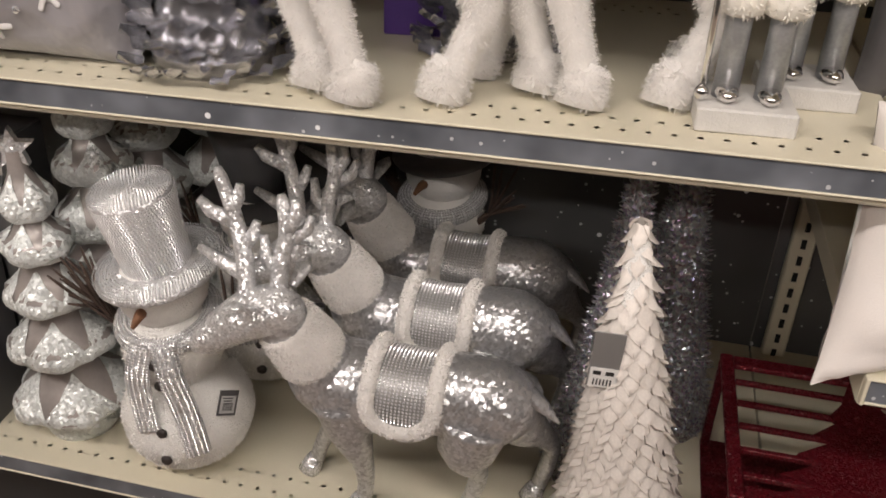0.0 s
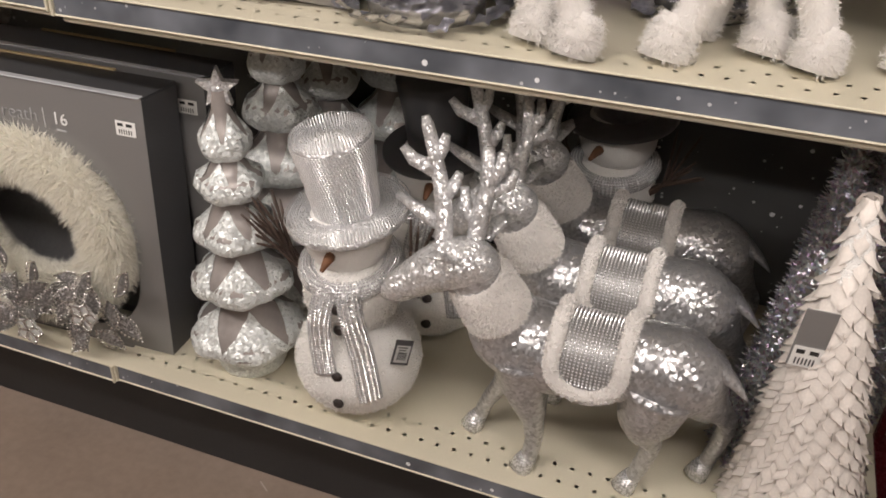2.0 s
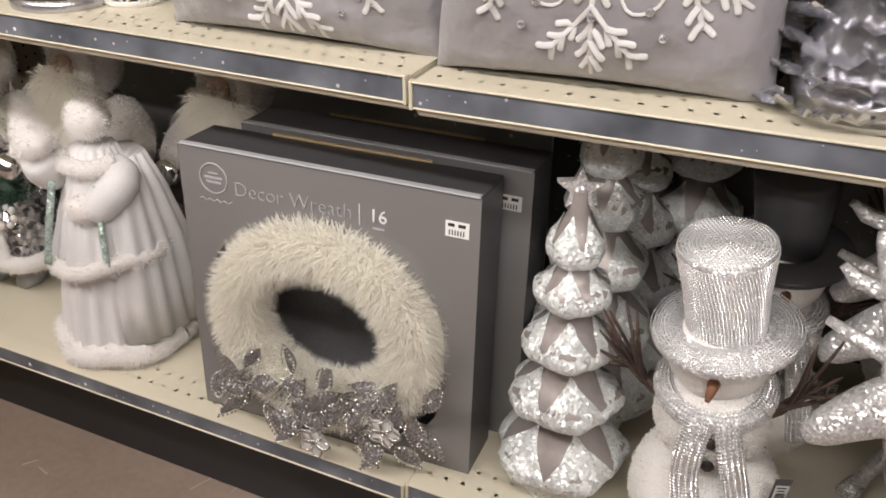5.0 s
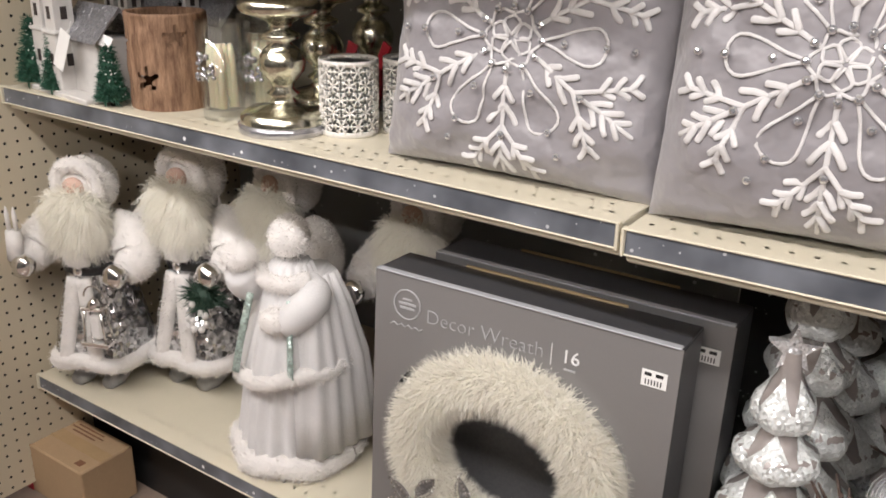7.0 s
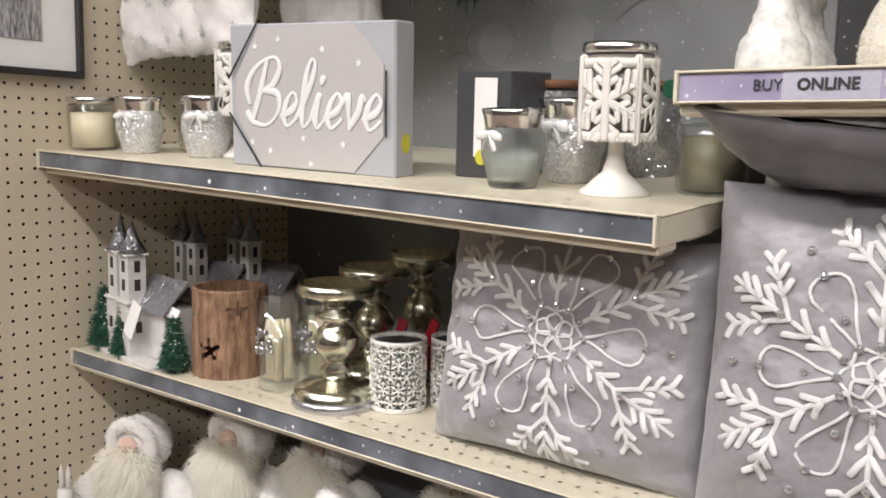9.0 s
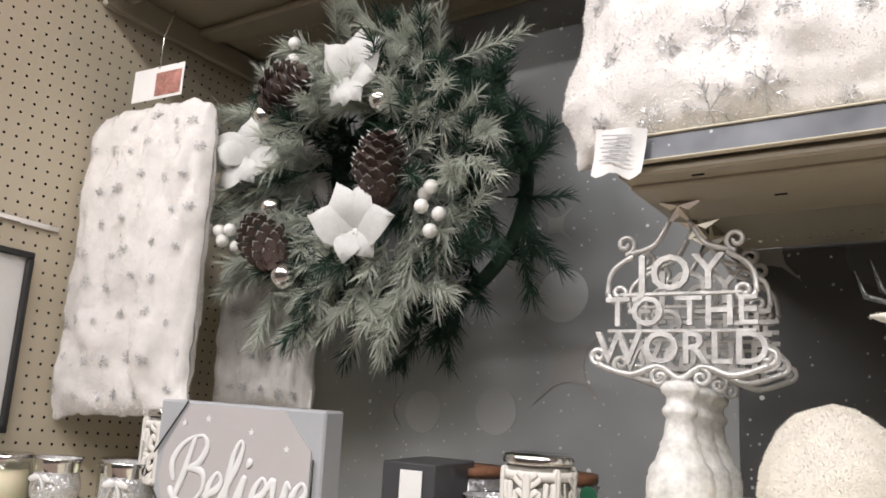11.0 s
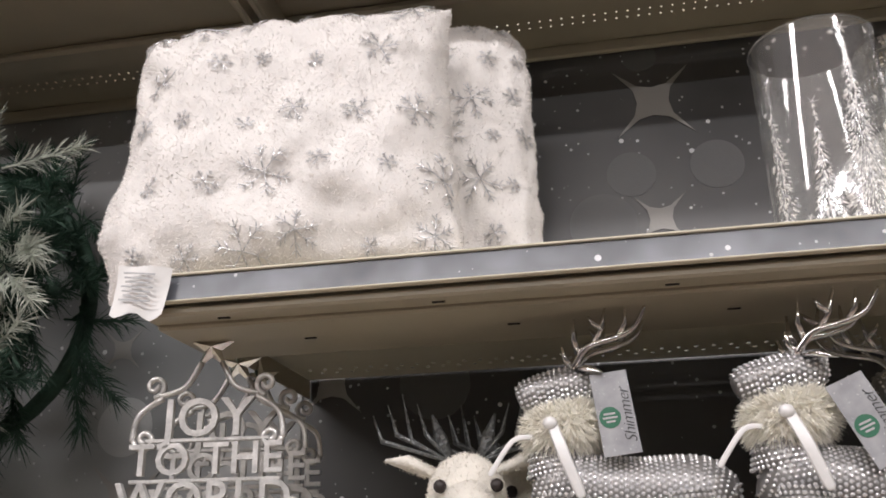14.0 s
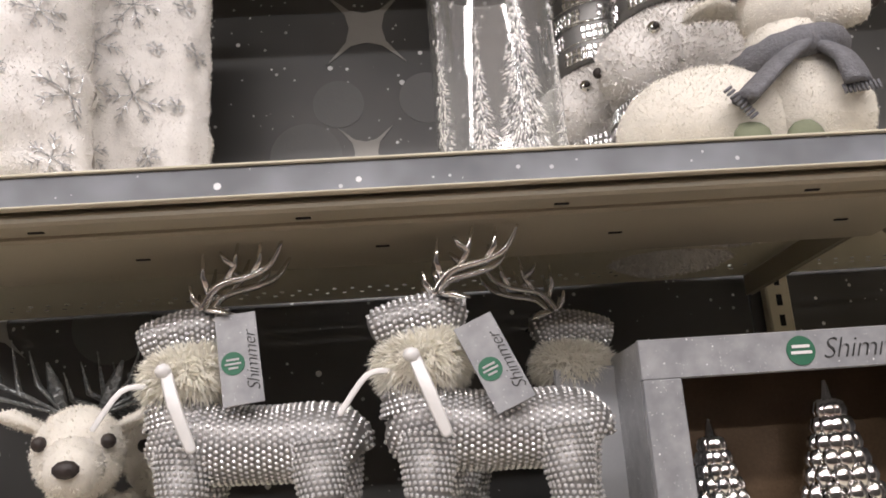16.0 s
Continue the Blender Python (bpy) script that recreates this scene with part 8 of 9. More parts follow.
def gem_rows(b, pts, radii, flat, gap, w, h):
    """Rings of small oblong mirror stones round a tube, two rows and then a bare one."""
    run = 0.0
    row = 0
    pts = [Vector(p) for p in pts]
    for i in range(len(pts) - 1):
        d = pts[i + 1] - pts[i]
        ln = d.length
        d = d.normalized()
        side = d.cross(Vector((0, 1, 0)) if abs(d.z) > 0.9 else Vector((0, 0, 1))).normalized()
        up = side.cross(d).normalized()
        while run < ln:
            q = run / ln
            R = radii[i] * (1 - q) + radii[i + 1] * q
            n = int(2 * math.pi * R * (1 + flat) / 2 / gap)
            if row % 3 < 2:
                for k in range(n):
                    a = 2 * math.pi * k / n
                    if math.sin(a * 5 + row // 3 * 2.1) < -0.55:
                        continue
                    o = (math.cos(a) * side * flat + math.sin(a) * up).normalized()
                    e = o.cross(d).normalized()
                    c = pts[i] + d * run + R * (math.cos(a) * side + flat * math.sin(a) * up)
                    tip = math.sin(k * 12.9 + row * 7.3) * 0.16
                    vs = [c + e * w * x / 2 + d * h * y / 2 + o * (0.0002 + 0.0012 * z + tip * 0.0012 * x) for x, y, z in ((-1, -1, 0), (1, -1, 0), (1, 1, 0), (-1, 1, 0), (-0.7, -0.6, 1), (0.7, -0.6, 1), (0.7, 0.6, 1), (-0.7, 0.6, 1))]
                    b.add(vs, [(0, 1, 5, 4), (1, 2, 6, 5), (2, 3, 7, 6), (3, 0, 4, 7), (4, 5, 6, 7)], False)
            else:
                ring = [pts[i] + d * run + (R + 0.0006) * (math.cos(a) * side + flat * math.sin(a) * up) for a in [2 * math.pi * k / 36 for k in range(37)]]
                b.tube(ring, 0.0011, 5, cap=False)
            row += 1
            run += h * 1.12 if row % 3 else h * 0.8
        run -= ln


def plush_bear(at, label, k=1.0):
    """One plain plush polar bear in profile with a sequin hat and scarf."""
    b = Build()
    b.ball((0.05, 0.01, 0.045), (0.11, 0.075, 0.062), 26, 0.05, 20)
    b.ball((0.0, 0.0, 0.190), (0.088, 0.068, 0.068), 30, 0.05, 26)
    b.tube([(-0.03, -0.01, 0.188), (-0.060, -0.014, 0.180), (-0.082, -0.017, 0.175), (-0.092, -0.018, 0.173), (-0.097, -0.018, 0.172)], [0.058, 0.047, 0.036, 0.024, 0.006], 18)
    b.ball((0.055, -0.03, 0.250), (0.024, 0.014, 0.022), 12)
    b.fuzz(26000, 0.0042, 0.0009, 9, 0.0, 0.5)
    b.slot = 1
    b.lathe([(0.060, 0.0), (0.062, 0.012), (0.060, 0.05), (0.056, 0.10), (0.045, 0.128), (0, 0.130)], 24, cx=-0.005, cz=0.245)
    ring = [(0.068 * math.cos(a), 0.058 * math.sin(a), 0.124 + 0.010 * math.cos(a)) for a in [2 * math.pi * i / 22 for i in range(23)]]
    b.tube(ring, 0.018, 10, 1.35, cap=False)
    b.slot = 4
    gem_rows(b, [(-0.005, 0, 0.248), (-0.005, 0, 0.295), (-0.005, 0, 0.345), (-0.005, 0, 0.372)], [0.0622, 0.0605, 0.0565, 0.047], 1.0, 0.0068, 0.0056, 0.0088)
    for dz, out in ((-0.017, 0.0135), (-0.006, 0.0182), (0.006, 0.0182), (0.017, 0.0135)):
        wide = [((0.068 + out) * math.cos(a), (0.058 + out) * math.sin(a), 0.124 + dz + 0.010 * math.cos(a)) for a in [2 * math.pi * i / 84 for i in range(84)]]
        for i, p in enumerate(wide):
            a = 2 * math.pi * i / 84
            b.at = Matrix.Translation(p) @ Matrix.Rotation(a + math.pi / 2, 4, "Z")
            b.box(0, 0, 0, 0.0050, 0.0024, 0.0080, 0.0008)
        b.at = Matrix()
    b.slot = 2
    b.ball((-0.100, -0.020, 0.174), (0.0055, 0.006, 0.006), 10)
    b.slot = 3
    b.ball((-0.045, -0.061, 0.202), 0.0085, 10)
    b.slot = 2
    b.ball((-0.045, -0.0685, 0.202), 0.0038, 8)
    return solid("plush_bear", b, [WHITE_FUR, SETTING, COAL, CHROME, FOIL_GEM], at @ Matrix.Diagonal((k, k, k, 1)), label, "plush bear", "plush bears")


plush_bear(pose(-0.012, 1.110, Z_E), "ivory plush polar bear with sequin hat and scarf", 1.16)
plush_bear(pose(-0.066, 1.265, Z_E), "ivory plush polar bear in the second row", 1.16)


def scarf_fawn(at, label):
    """One plain resting plush fawn in profile with a charcoal knitted scarf."""
    b = Build()
    b.ball((-0.080, 0.01, 0.058), (0.105, 0.066, 0.068), 28, 0.05, 18)
    b.ball((0.015, 0.0, 0.066), (0.075, 0.06, 0.070), 26, 0.04, 20)
    b.tube([(0.008, 0.0, 0.10), (0.004, -0.008, 0.17)], [0.050, 0.036], 16)
    b.ball((0.004, -0.012, 0.184), (0.046, 0.042, 0.040), 22, 0.03, 30)
    b.tube(curve([(0.015, -0.015, 0.182), (0.048, -0.024, 0.178), (0.076, -0.032, 0.174), (0.090, -0.036, 0.172)], 3), [0.036, 0.034, 0.031, 0.027, 0.024, 0.021, 0.019, 0.016, 0.013, 0.008], 14)
    b.fuzz(30000, 0.0030, 0.0004, 7, 0.1, 0.7)
    f0 = len(b.f)
    for y in (-0.034, 0.030):
        b.tube(curve([(-0.018, y * 0.7, 0.200), (-0.045, y, 0.214), (-0.070, y, 0.212), (-0.088, y, 0.200)], 3), [0.008, 0.014, 0.018, 0.021, 0.022, 0.022, 0.020, 0.016, 0.010, 0.003], 10, 0.35)
    b.fuzz(2500, 0.004, 0.0005, 5, 0.1, 0.9, f0)
    b.slot = 3
    b.tube([(-0.030, -0.0415, 0.204), (-0.052, -0.0435, 0.210), (-0.072, -0.042, 0.206)], [0.006, 0.010, 0.004], 8, 0.3)
    for x in (-0.072, -0.018):
        b.ball((x, -0.060, 0.018), (0.020, 0.012, 0.019), 12, 0.1, 60)
    b.slot = 1
    b.ball((0.094, -0.038, 0.178), (0.008, 0.011, 0.008), 10)
    b.ball((0.018, -0.052, 0.192), (0.0075, 0.004, 0.0075), 10)
    b.slot = 2
    b.tube([(0.006 + 0.050 * math.cos(a), -0.004 + 0.046 * math.sin(a), 0.128 + 0.010 * math.cos(a)) for a in [2 * math.pi * i / 26 for i in range(27)]], [0.017 + 0.0015 * math.sin(3 * i) for i in range(27)], 10, cap=False)
    b.tube(curve([(0.0, -0.050, 0.124), (-0.040, -0.072, 0.092), (-0.080, -0.074, 0.055)], 5), [0.016, 0.017, 0.018, 0.018, 0.0185, 0.019, 0.019, 0.0195, 0.020, 0.020, 0.020], 10, 0.4)
    b.tube(curve([(0.022, -0.048, 0.125), (0.034, -0.068, 0.098), (0.040, -0.072, 0.068)], 5), [0.016, 0.017, 0.018, 0.019, 0.020, 0.021, 0.022, 0.023, 0.024, 0.024, 0.024], 10, 0.4)
    for cx, cz, dx, dz in ((-0.080, 0.055, -0.8, -0.6), (0.040, 0.068, 0.1, -1.0)):
        for k in range(9):
            q = (k - 4) * 0.0045
            b.tube([(cx - dz * q, -0.074, cz + dx * q), (cx - dz * q + dx * 0.010, -0.076, cz + dx * q + dz * 0.010)], 0.0018, 5)
    b.slot = 4
    for sg in (-1, 1):
        y = 0.022 * sg
        b.tube(curve([(-0.010, y, 0.215), (-0.028, y * 1.6, 0.245), (-0.030, y * 2, 0.282), (-0.012, y * 2.2, 0.312)], 4), [0.009, 0.009, 0.0088, 0.0086, 0.0084, 0.0082, 0.008, 0.0078, 0.0075, 0.007, 0.006, 0.0045, 0.002], 8)
        for p in (((-0.027, y * 1.6, 0.243), (-0.052, y * 1.8, 0.262), (-0.060, y * 1.9, 0.286)), ((-0.028, y * 1.8, 0.258), (0.000, y * 2, 0.268), (0.012, y * 2, 0.290))):
            b.tube(p, [0.008, 0.0065, 0.002], 8)
    return solid("plush_fawn", b, [CREAM_FUR, COAL, SCARF, mat("sage_felt", (0.22, 0.24, 0.16), 0.9), ANTLER_GREY], at, label, "plush fawn", "plush fawns")


scarf_fawn(pose(0.032, 0.935, Z_E, 0, 0, 0), "ivory plush fawn wearing a charcoal knitted scarf")

# ---- hanging wreath


def pine_cone(name, parent, at, k=1.0):
    b = Build()
    rs = random.Random(4)
    n = 80
    for i in range(n):
        q = i / n
        a = i * 2.399
        r = 0.034 * math.sin(math.pi * (0.12 + 0.83 * q)) ** 0.8
        z = -0.045 + 0.092 * q
        m = Matrix.Translation((r * math.cos(a), r * math.sin(a), z)) @ Matrix.Rotation(a - math.pi / 2, 4, "Z") @ pose(0, 0, 0, 55 - 40 * q, 0, 0)
        b.at = m
        b.slot = 0
        b.add([(-0.0075, -0.008, 0), (0.0075, -0.008, 0), (0.009, 0.004, 0.001), (0, 0.010, 0.003), (-0.009, 0.004, 0.001), (0, 0.0, 0.005)], [(0, 1, 5), (1, 2, 5), (2, 3, 5), (3, 4, 5), (4, 0, 5), (4, 3, 2, 1, 0)], False)
        b.slot = 1
        b.add([(0.007, 0.006, 0.0022), (0, 0.0125, 0.0045), (-0.007, 0.006, 0.0022), (0, 0.007, 0.0048)], [(0, 1, 3), (1, 2, 3)], False)
    b.at = Matrix()
    b.slot = 0
    b.ball((0, 0, 0), (0.024, 0.024, 0.042), 12)
    return part(name, b, [CONE, PETAL], parent, "frost-tipped brown pine cone", at @ Matrix.Diagonal((k, k, k, 1)))


def petal(ln, w):
    b = Build()
    vs = []
    for i in range(7):
        q = i / 6
        hw = w * math.sin(math.pi * (0.08 + 0.92 * q)) ** 0.9 * (1.15 - 0.4 * q)
        y = -0.018 * math.sin(math.pi * q * 0.8)
        vs += [(-hw, y + 0.004, ln * q), (0, y - 0.003, ln * q * 1.02), (hw, y + 0.004, ln * q)]
    b.add(vs, [(3 * i + j, 3 * i + 3 + j, 3 * i + 4 + j, 3 * i + 1 + j) for i in range(6) for j in range(2)])
    return b


def hanging_wreath(c, R, label, plain=False):
    t = thing("hanging_wreath", Matrix.Translation(c), label, "wreath", "pine wreaths")
    rs = random.Random(14 if plain else 12)
    ring = [(R * 0.72 * math.cos(a), 0.02, R * 0.72 * math.sin(a)) for a in [2 * math.pi * k / 36 for k in range(37)]]
    part("ring", Build().tube(ring, 0.014, 8, cap=False), NEEDLE_G, t)
    count = 160 if plain else 295
    for k in range(count):
        a = 2 * math.pi * k / count + rs.uniform(-0.05, 0.05)
        rr = R * rs.uniform(0.34, 0.86)
        o = Vector((rr * math.cos(a), rs.uniform(-0.055, 0.03), rr * math.sin(a)))
        tang = Vector((-math.sin(a), 0, math.cos(a))) * rs.choice((-1, 1))
        outw = Vector((math.cos(a), 0, math.sin(a)))
        way = (outw * rs.uniform(-0.1, 1.2) + tang * rs.uniform(0.1, 1.0) + Vector((0, rs.uniform(-0.9, 0.2), -0.25))).normalized()
        if rr < R * 0.52:
            way = (way + Vector((0, -0.5, 0))).normalized()
        ln = rs.uniform(0.075, 0.125)
        b = Build()
        b.tube([o, o + way * ln * 0.6 + Vector((0, 0, -0.003)), o + way * ln], [0.0022, 0.0018, 0.001], 4)
        vs, fs = [], []
        for m in range(105):
            q = rs.uniform(0.1, 1.0)
            p = o + way * ln * q
            side = Vector((rs.uniform(-1, 1), rs.uniform(-1, 1), rs.uniform(-1, 1)))
            d = (way * rs.uniform(0.6, 1.3) + (side - way * side.dot(way)).normalized() * rs.uniform(0.45, 0.9)).normalized()
            L = rs.uniform(0.028, 0.05)
            w = d.cross(Vector((rs.uniform(-1, 1), rs.uniform(-1, 1), rs.uniform(-1, 1)))).normalized() * 0.0009
            i = len(vs)
            vs += [p - w, p + w, p + d * L * 0.6 + w, p + d * L * 0.6 - w, p + d * L + Vector((0, 0, -0.003))]
            fs += [(i, i + 1, i + 2, i + 3), (i + 3, i + 2, i + 4)]
        b.add(vs, fs)
        # a plain wreath gets dark needles only, which paints its shade in
        green = plain or rs.random() < 0.16 or (math.cos(a) > 0.75 and o.y > -0.01)
        part("pine_sprig", b, NEEDLE_G if green else NEEDLE_F, t)
    if plain:
        return t
    for x, y, z, rx, ry, k in ((-0.115, -0.115, 0.145, 10, 70, 1.2), (0.13, -0.115, -0.045, 15, 12, 1.25), (-0.12, -0.115, -0.155, 5, -35, 1.2)):
        pine_cone("pine_cone", t, pose(x, y, z, rx, ry, 0), k)
    pm, ps = petal(0.088, 0.037).mesh("poinsettia_petal", PETAL), petal(0.060, 0.026).mesh("poinsettia_petal", PETAL)
    for x, z, y, big, small in ((0.045, 0.135, -0.10, (-32, 8, 42), (150, 185, 215, 100)), (-0.215, 0.025, -0.09, (20, -60, 100, 230), (150, 290)), (0.085, -0.150, -0.11, (-25, 20, -75, 75), (140, 190))):
        fl = part("poinsettia", Build().ball((0, 0, 0), 0.009, 8), PEARL, t, "white velvet poinsettia", pose(x, y, z))
        for a in big:
            part("petal", pm, None, fl, "", pose(0, 0, 0, rs.uniform(0, 22), a + rs.uniform(-6, 6), rs.uniform(-15, 15)))
        for a in small:
            part("petal", ps, None, fl, "silver glittered petal", pose(0, -0.006, 0, rs.uniform(-10, 15), a, rs.uniform(-20, 20)))
    pb = Build().ball((0, 0, 0), 0.0125, 12).mesh("berry", PEARL)
    for cx, cz, pts, y in ((0.225, -0.115, ((0, 0.03), (-0.022, 0.025), (-0.018, 0.0), (0.008, -0.012), (0.0, -0.042)), -0.095), (-0.25, -0.13, ((-0.035, 0.02), (0, 0.012), (0.012, -0.008), (0.028, 0.012), (0.035, -0.018)), -0.10), (-0.10, 0.21, ((0.0, 0.022), (0.0, -0.012)), -0.11)):
        for dx, dz in pts:
            part("berry", pb, None, t, "", pose(cx + dx, y + rs.uniform(-0.01, 0.01), cz + dz))
    ob = Build().ball((0, 0, 0), 0.024, 18).mesh("ornament_ball", CHROME)
    for x, z, y in ((0.11, 0.085, -0.10), (-0.175, 0.105, -0.095), (-0.07, -0.215, -0.11), (-0.15, -0.075, -0.075)):
        part("ornament_ball", ob, None, t, "mirror silver ball", pose(x, y, z))
    return t


hanging_wreath((-1.668, 1.135, 1.893), 0.325, "frosted pine wreath with cones, poinsettias and berries")
# rear copy: standing in shade is imitated by the darker needle colour
hanging_wreath((-1.650, 1.290, 1.893), 0.325, "pine wreath hanging behind another, its shade put in dark needles", True)
t = thing("peg_hook", pose(-1.645, 1.16, 2.14), "thin steel hook carrying the pine wreath", "hook")
part("rod", Build().tube([(0, -0.02, 0.02), (0, 0.0, 0.0), (0, 0.275, 0.0)], 0.003, 8), CHROME, t)


def hanging_plush(x0, x1, y, z0, z1, d, label, seed):
    plush_pillow(pose((x0 + x1) / 2, y, (z0 + z1) / 2, 0, 0, 4), x1 - x0, z1 - z0, d, label, seed, sizes=(0.007, 0.010, 0.013))


hanging_plush(-2.270, -1.915, 0.985, 1.415, 2.05, 0.085, "white plush panel with silver flecks hanging by the pegboard", 4.0)
hanging_plush(-2.06, -1.81, 1.20, 1.45, 2.05, 0.07, "white plush panel hanging in the second row", 8.0)
t = thing("photo_card", pose(-2.085, 0.972, 2.085, 0, 0, 4), "glossy card header showing a red tablecloth photo", "card header")
part("card", Build().box(0, 0, 0, 0.14, 0.002, 0.07, 0.0005), PAPER, t)
part("photo", Build().box(0.03, -0.0018, -0.004, 0.07, 0.001, 0.05, 0.0003), mat("photo_print", (0.35, 0.16, 0.13), 0.3, vary=0.7, scale=30), t)
part("hook", Build().tube([(0, 0.0, 0.03), (0, 0.0, 0.10), (0, 0.02, 0.17)], 0.002, 6), CHROME, t, "thin steel hook")

# a framed print on the pegboard
t = thing("framed_picture", Matrix.Translation((PEG_X + 0.004, 0.545, 1.380)) @ Matrix(((0, 1, 0, 0), (1, 0, 0, 0), (0, 0, 1, 0), (0, 0, 0, 1))), "black framed print of bare trees with a wide white mat", "picture")
w, h = 0.335, 0.345
b = Build()
b.box(w / 2, 0.010, 0.006, w, 0.020, 0.012, 0.002)
b.box(w / 2, 0.010, h - 0.006, w, 0.020, 0.012, 0.002)
b.box(0.006, 0.010, h / 2, 0.012, 0.0196, h - 0.024, 0.002)
b.box(w - 0.006, 0.010, h / 2, 0.012, 0.0196, h - 0.024, 0.002)
part("frame", b, INK_K, t, "thin black frame")
part("mat_board", Build().box(w / 2, 0.006, h / 2, w - 0.022, 0.004, h - 0.022, 0.0005), PAPER, t, "white mat board")
part("print", Build().box(w / 2 - 0.01, 0.0095, h / 2, 0.20, 0.002, 0.22, 0.0005), wood("bare_tree_print", (0.05, 0.05, 0.055), (0.62, 0.61, 0.62), 14, 0.3), t, "grey print of tree trunks")
rail = solid("peg_rail", Build().box(PEG_X + 0.006, 0.70, 1.785, 0.008, 0.46, 0.012, 0.002), CHROME, Matrix(), "thin steel rail across the pegboard", "rail", kind="structure")

# ---- cartons above
def storage_carton(at, w, d, h, body, band, label):
    t = thing("storage_carton", at, label, "carton", "storage cartons")
    part("card", Build().box(w / 2, d / 2, h / 2, w, d, h, 0.003), body, t)
    if band:
        part("band", Build().box(w / 2, -0.0008, 0.016, w - 0.002, 0.0014, 0.030, 0.0003), band, t, "orange printed band")
        b = Build()
        for k in range(12):
            b.box(w * (k + 0.7) / 13, -0.0022, 0.015, w / 15, 0.0008, 0.008, 0.0002)
        part("print_bar", b, PAPER, t, "white bars of unread print")
    return t


storage_carton(pose(-2.27, 0.903, Z_F + 0.001), 0.20, 0.34, 0.22, LILAC, ORANGE, "pale lilac carton with an orange band")
storage_carton(pose(-2.065, 0.902, Z_F + 0.001), 0.62, 0.34, 0.22, RED, ORANGE, "crimson carton with an orange band")

# ---- next bay and floor
t = thing("toss_pillow", pose(0.314, 0.915, 0.657 + 0.136, -10, 0, 4), "white cotton pillow with pale piping on the next shelf", "pillow")
b = Build()
cushion(b, 0.40, 0.25, 0.12, 26, 0.014, 6.0)
droop = [max(0.0, -x / 0.2) ** 1.6 * max(0.0, -z / 0.125) ** 1.2 for x, y, z in b.v]
b.v = [(x - 0.016 * k, y - 0.045 * k, z - 0.040 * k) for (x, y, z), k in zip(b.v, droop)]
cov = part("cover", b, mat("white_cotton", (0.74, 0.69, 0.66), 0.8, vary=0.06, scale=12, bump=0.3, bscale=700), t)
b = Build()
edge = [(0.2 * 0.965 * c, 0, 0.125 * 0.965 * s) for c, s in ((-1, -1), (0, -0.985), (1, -1), (1, 0), (1, 1), (0, 0.985), (-1, 1), (-1, 0), (-1, -1))]
b.tube(edge, 0.003, 6)
part("piping", b, RIBBON, cov)


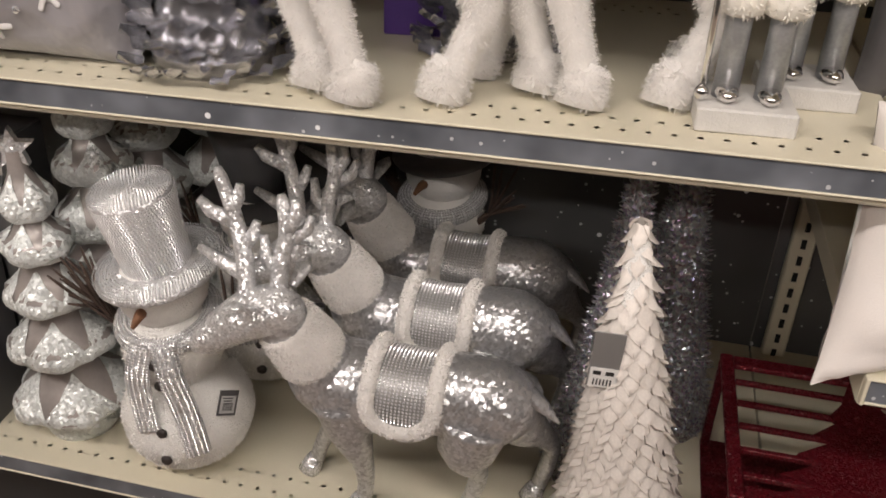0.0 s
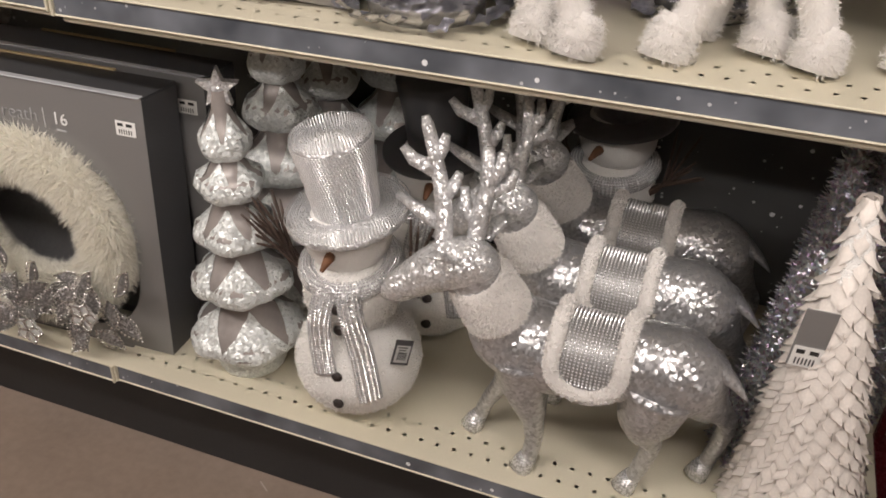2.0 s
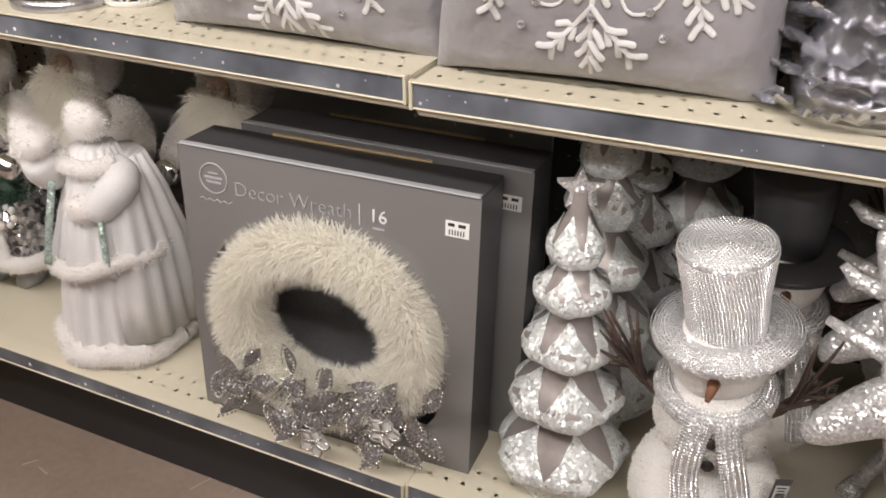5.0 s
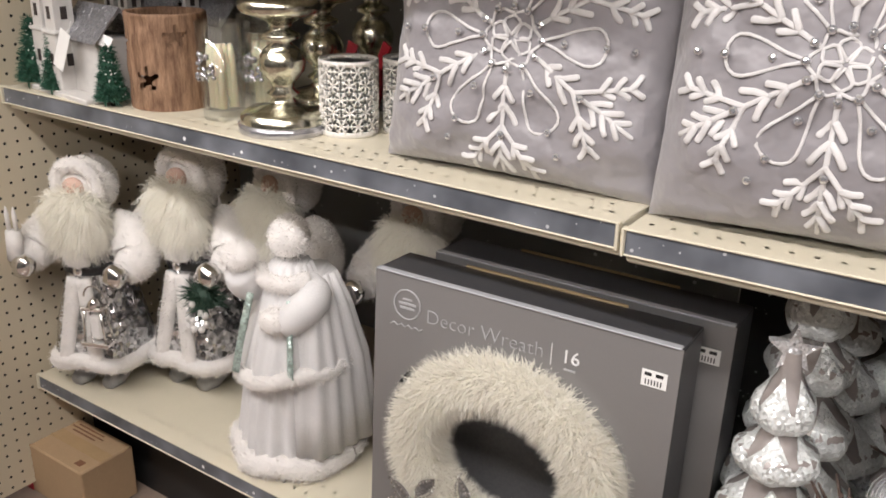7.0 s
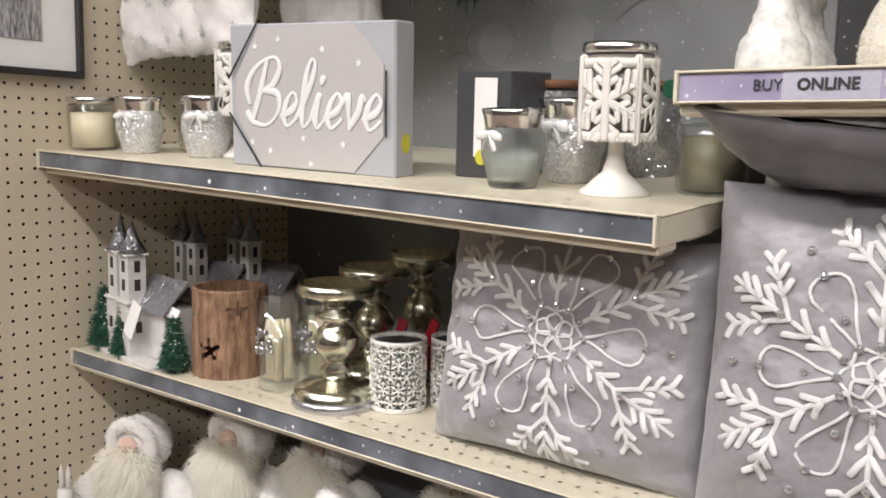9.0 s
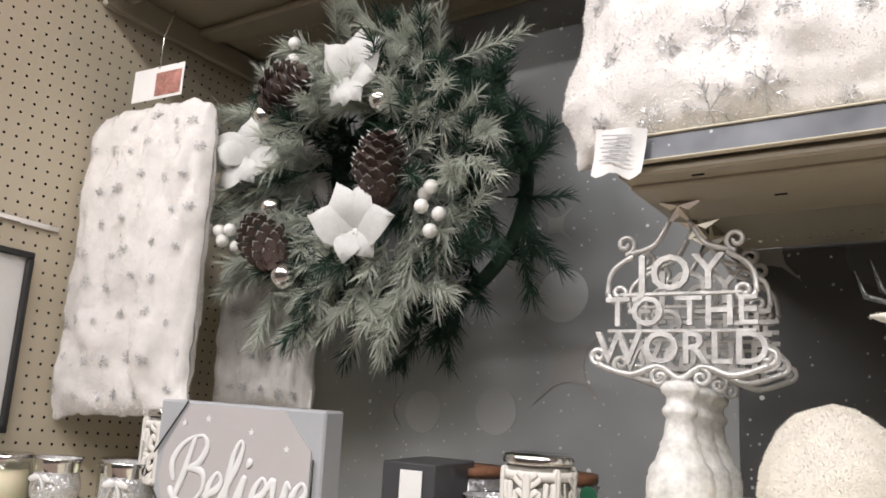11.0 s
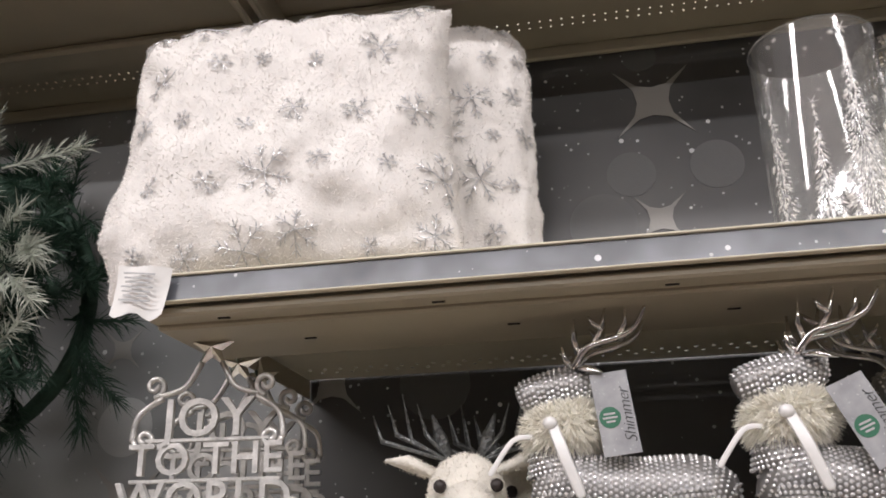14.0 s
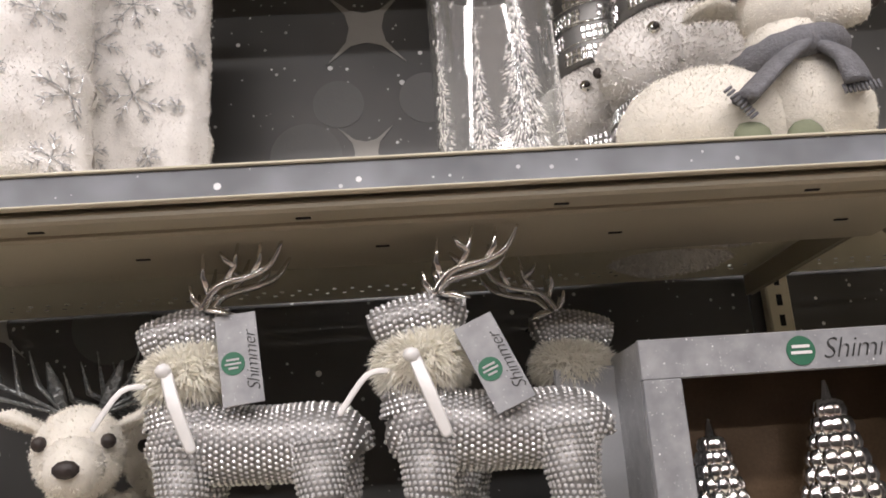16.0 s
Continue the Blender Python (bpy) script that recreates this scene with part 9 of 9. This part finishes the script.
def red_lantern(at, label):
    """A red glittered lantern lying on its back: an openwork face with a cut-out tree, and slim sides."""
    t = thing("red_lantern", at, label, "lantern")
    w, d, h = 0.36, 0.285, 0.172
    for nm, box in (("side_rail", (0.009, d / 2, h - 0.005, 0.018, d, 0.010)), ("side_rail", (w - 0.009, d / 2, h - 0.005, 0.018, d, 0.010)), ("end_rail", (w / 2, 0.012, h - 0.0055, w - 0.038, 0.024, 0.009)), ("end_rail", (w / 2, d - 0.012, h - 0.0055, w - 0.038, 0.024, 0.009))):
        part(nm, Build().box(*box, 0.002), RED_GLITTER, t)
    for x in (0.006, w - 0.006):
        for y in (0.008, d - 0.008):
            part("corner_post", Build().box(x, y, (h - 0.012) / 2, 0.012, 0.016, h - 0.012, 0.002), RED_GLITTER, t)
    for k in range(5):
        y = 0.045 + 0.046 * k
        part("cross_bar", Build().box(w / 2, y, h - 0.0062, w - 0.038, 0.008, 0.007, 0.001), RED_GLITTER, t)
    # the tree, its tiers spreading towards the near end
    tree = []
    for k in range(6):
        y0, half = 0.262 - 0.042 * k, 0.022 + 0.024 * k
        tree += [(half * 0.55, y0 - 0.012), (half, y0 - 0.042)]
    pts = [(0.0, 0.275)] + tree
    outline = [(w / 2 + x, y) for x, y in pts] + [(w / 2 - x, y) for x, y in pts[:0:-1]]
    b = Build()
    n = len(outline)
    vs = [(x, y, h - 0.003) for x, y in outline] + [(x, y, h + 0.001) for x, y in outline]
    b.add(vs, [tuple(range(n))[::-1], tuple(range(n, 2 * n))] + [(k, (k + 1) % n, n + (k + 1) % n, n + k) for k in range(n)], False)
    part("cutout_tree", b, RED_GLITTER, t, "red glitter tree cut-out")
    part("back_sheet", Build().box(w / 2, d / 2, 0.003, w, d, 0.006, 0.001), RED_GLITTER, t)
    return t


RED_GLITTER = glitter("dark_red_glitter", (0.115, 0.004, 0.010), 0.0022, 0.4, 0.5, 0.35, 1.0, 0.5)
red_lantern(pose(0.060, 0.845, Z_A, 0, 0, 0), "dark red glitter lantern lying on its back")

t = thing("floor_carton", pose(-2.322, 0.787, 0.0, 0, 0, 0), "brown cardboard carton with a red printed edge", "carton", "floor cartons")
part("card", Build().box(0.105, 0.062, 0.06, 0.21, 0.124, 0.12, 0.003), KRAFT, t)
part("tape", Build().box(0.105, 0.062, 0.1206, 0.208, 0.030, 0.0008, 0.0002), mat("clear_brown_tape", (0.46, 0.32, 0.18), 0.25, vary=0.1), t, "shiny packing tape along the lid")
b = Build()
b.box(0.006, 0.062, 0.1212, 0.012, 0.120, 0.001, 0.0002)
b.box(0.012, -0.0006, 0.060, 0.024, 0.001, 0.118, 0.0002)
part("red_edge", b, RED, t, "red printed edge")
b = Build()
for k, ww in enumerate((0.085, 0.105, 0.075)):
    b.box(0.095, 0.108 - 0.010 * k, 0.1208, ww, 0.004, 0.0006, 0.0002)
b.box(0.178, 0.022, 0.1208, 0.020, 0.016, 0.0006, 0.0002)
b.box(0.185, -0.0006, 0.022, 0.014, 0.001, 0.016, 0.0002)
part("print_bar", b, CARROT, t, "dark bars of unread print")
t = thing("floor_carton", pose(-2.60, 0.66, 0.0), "white carton standing on the floor by the panel", "carton", "floor cartons")
part("card", Build().box(0.12, 0.08, 0.11, 0.24, 0.16, 0.22, 0.003), PAPER, t)
t = thing("red_bead", pose(-1.60, 0.66, 0.006), "tiny red bead lying on the floor", "bead")
part("ball", Build().ball((0, 0, 0), 0.006, 10), RED, t)
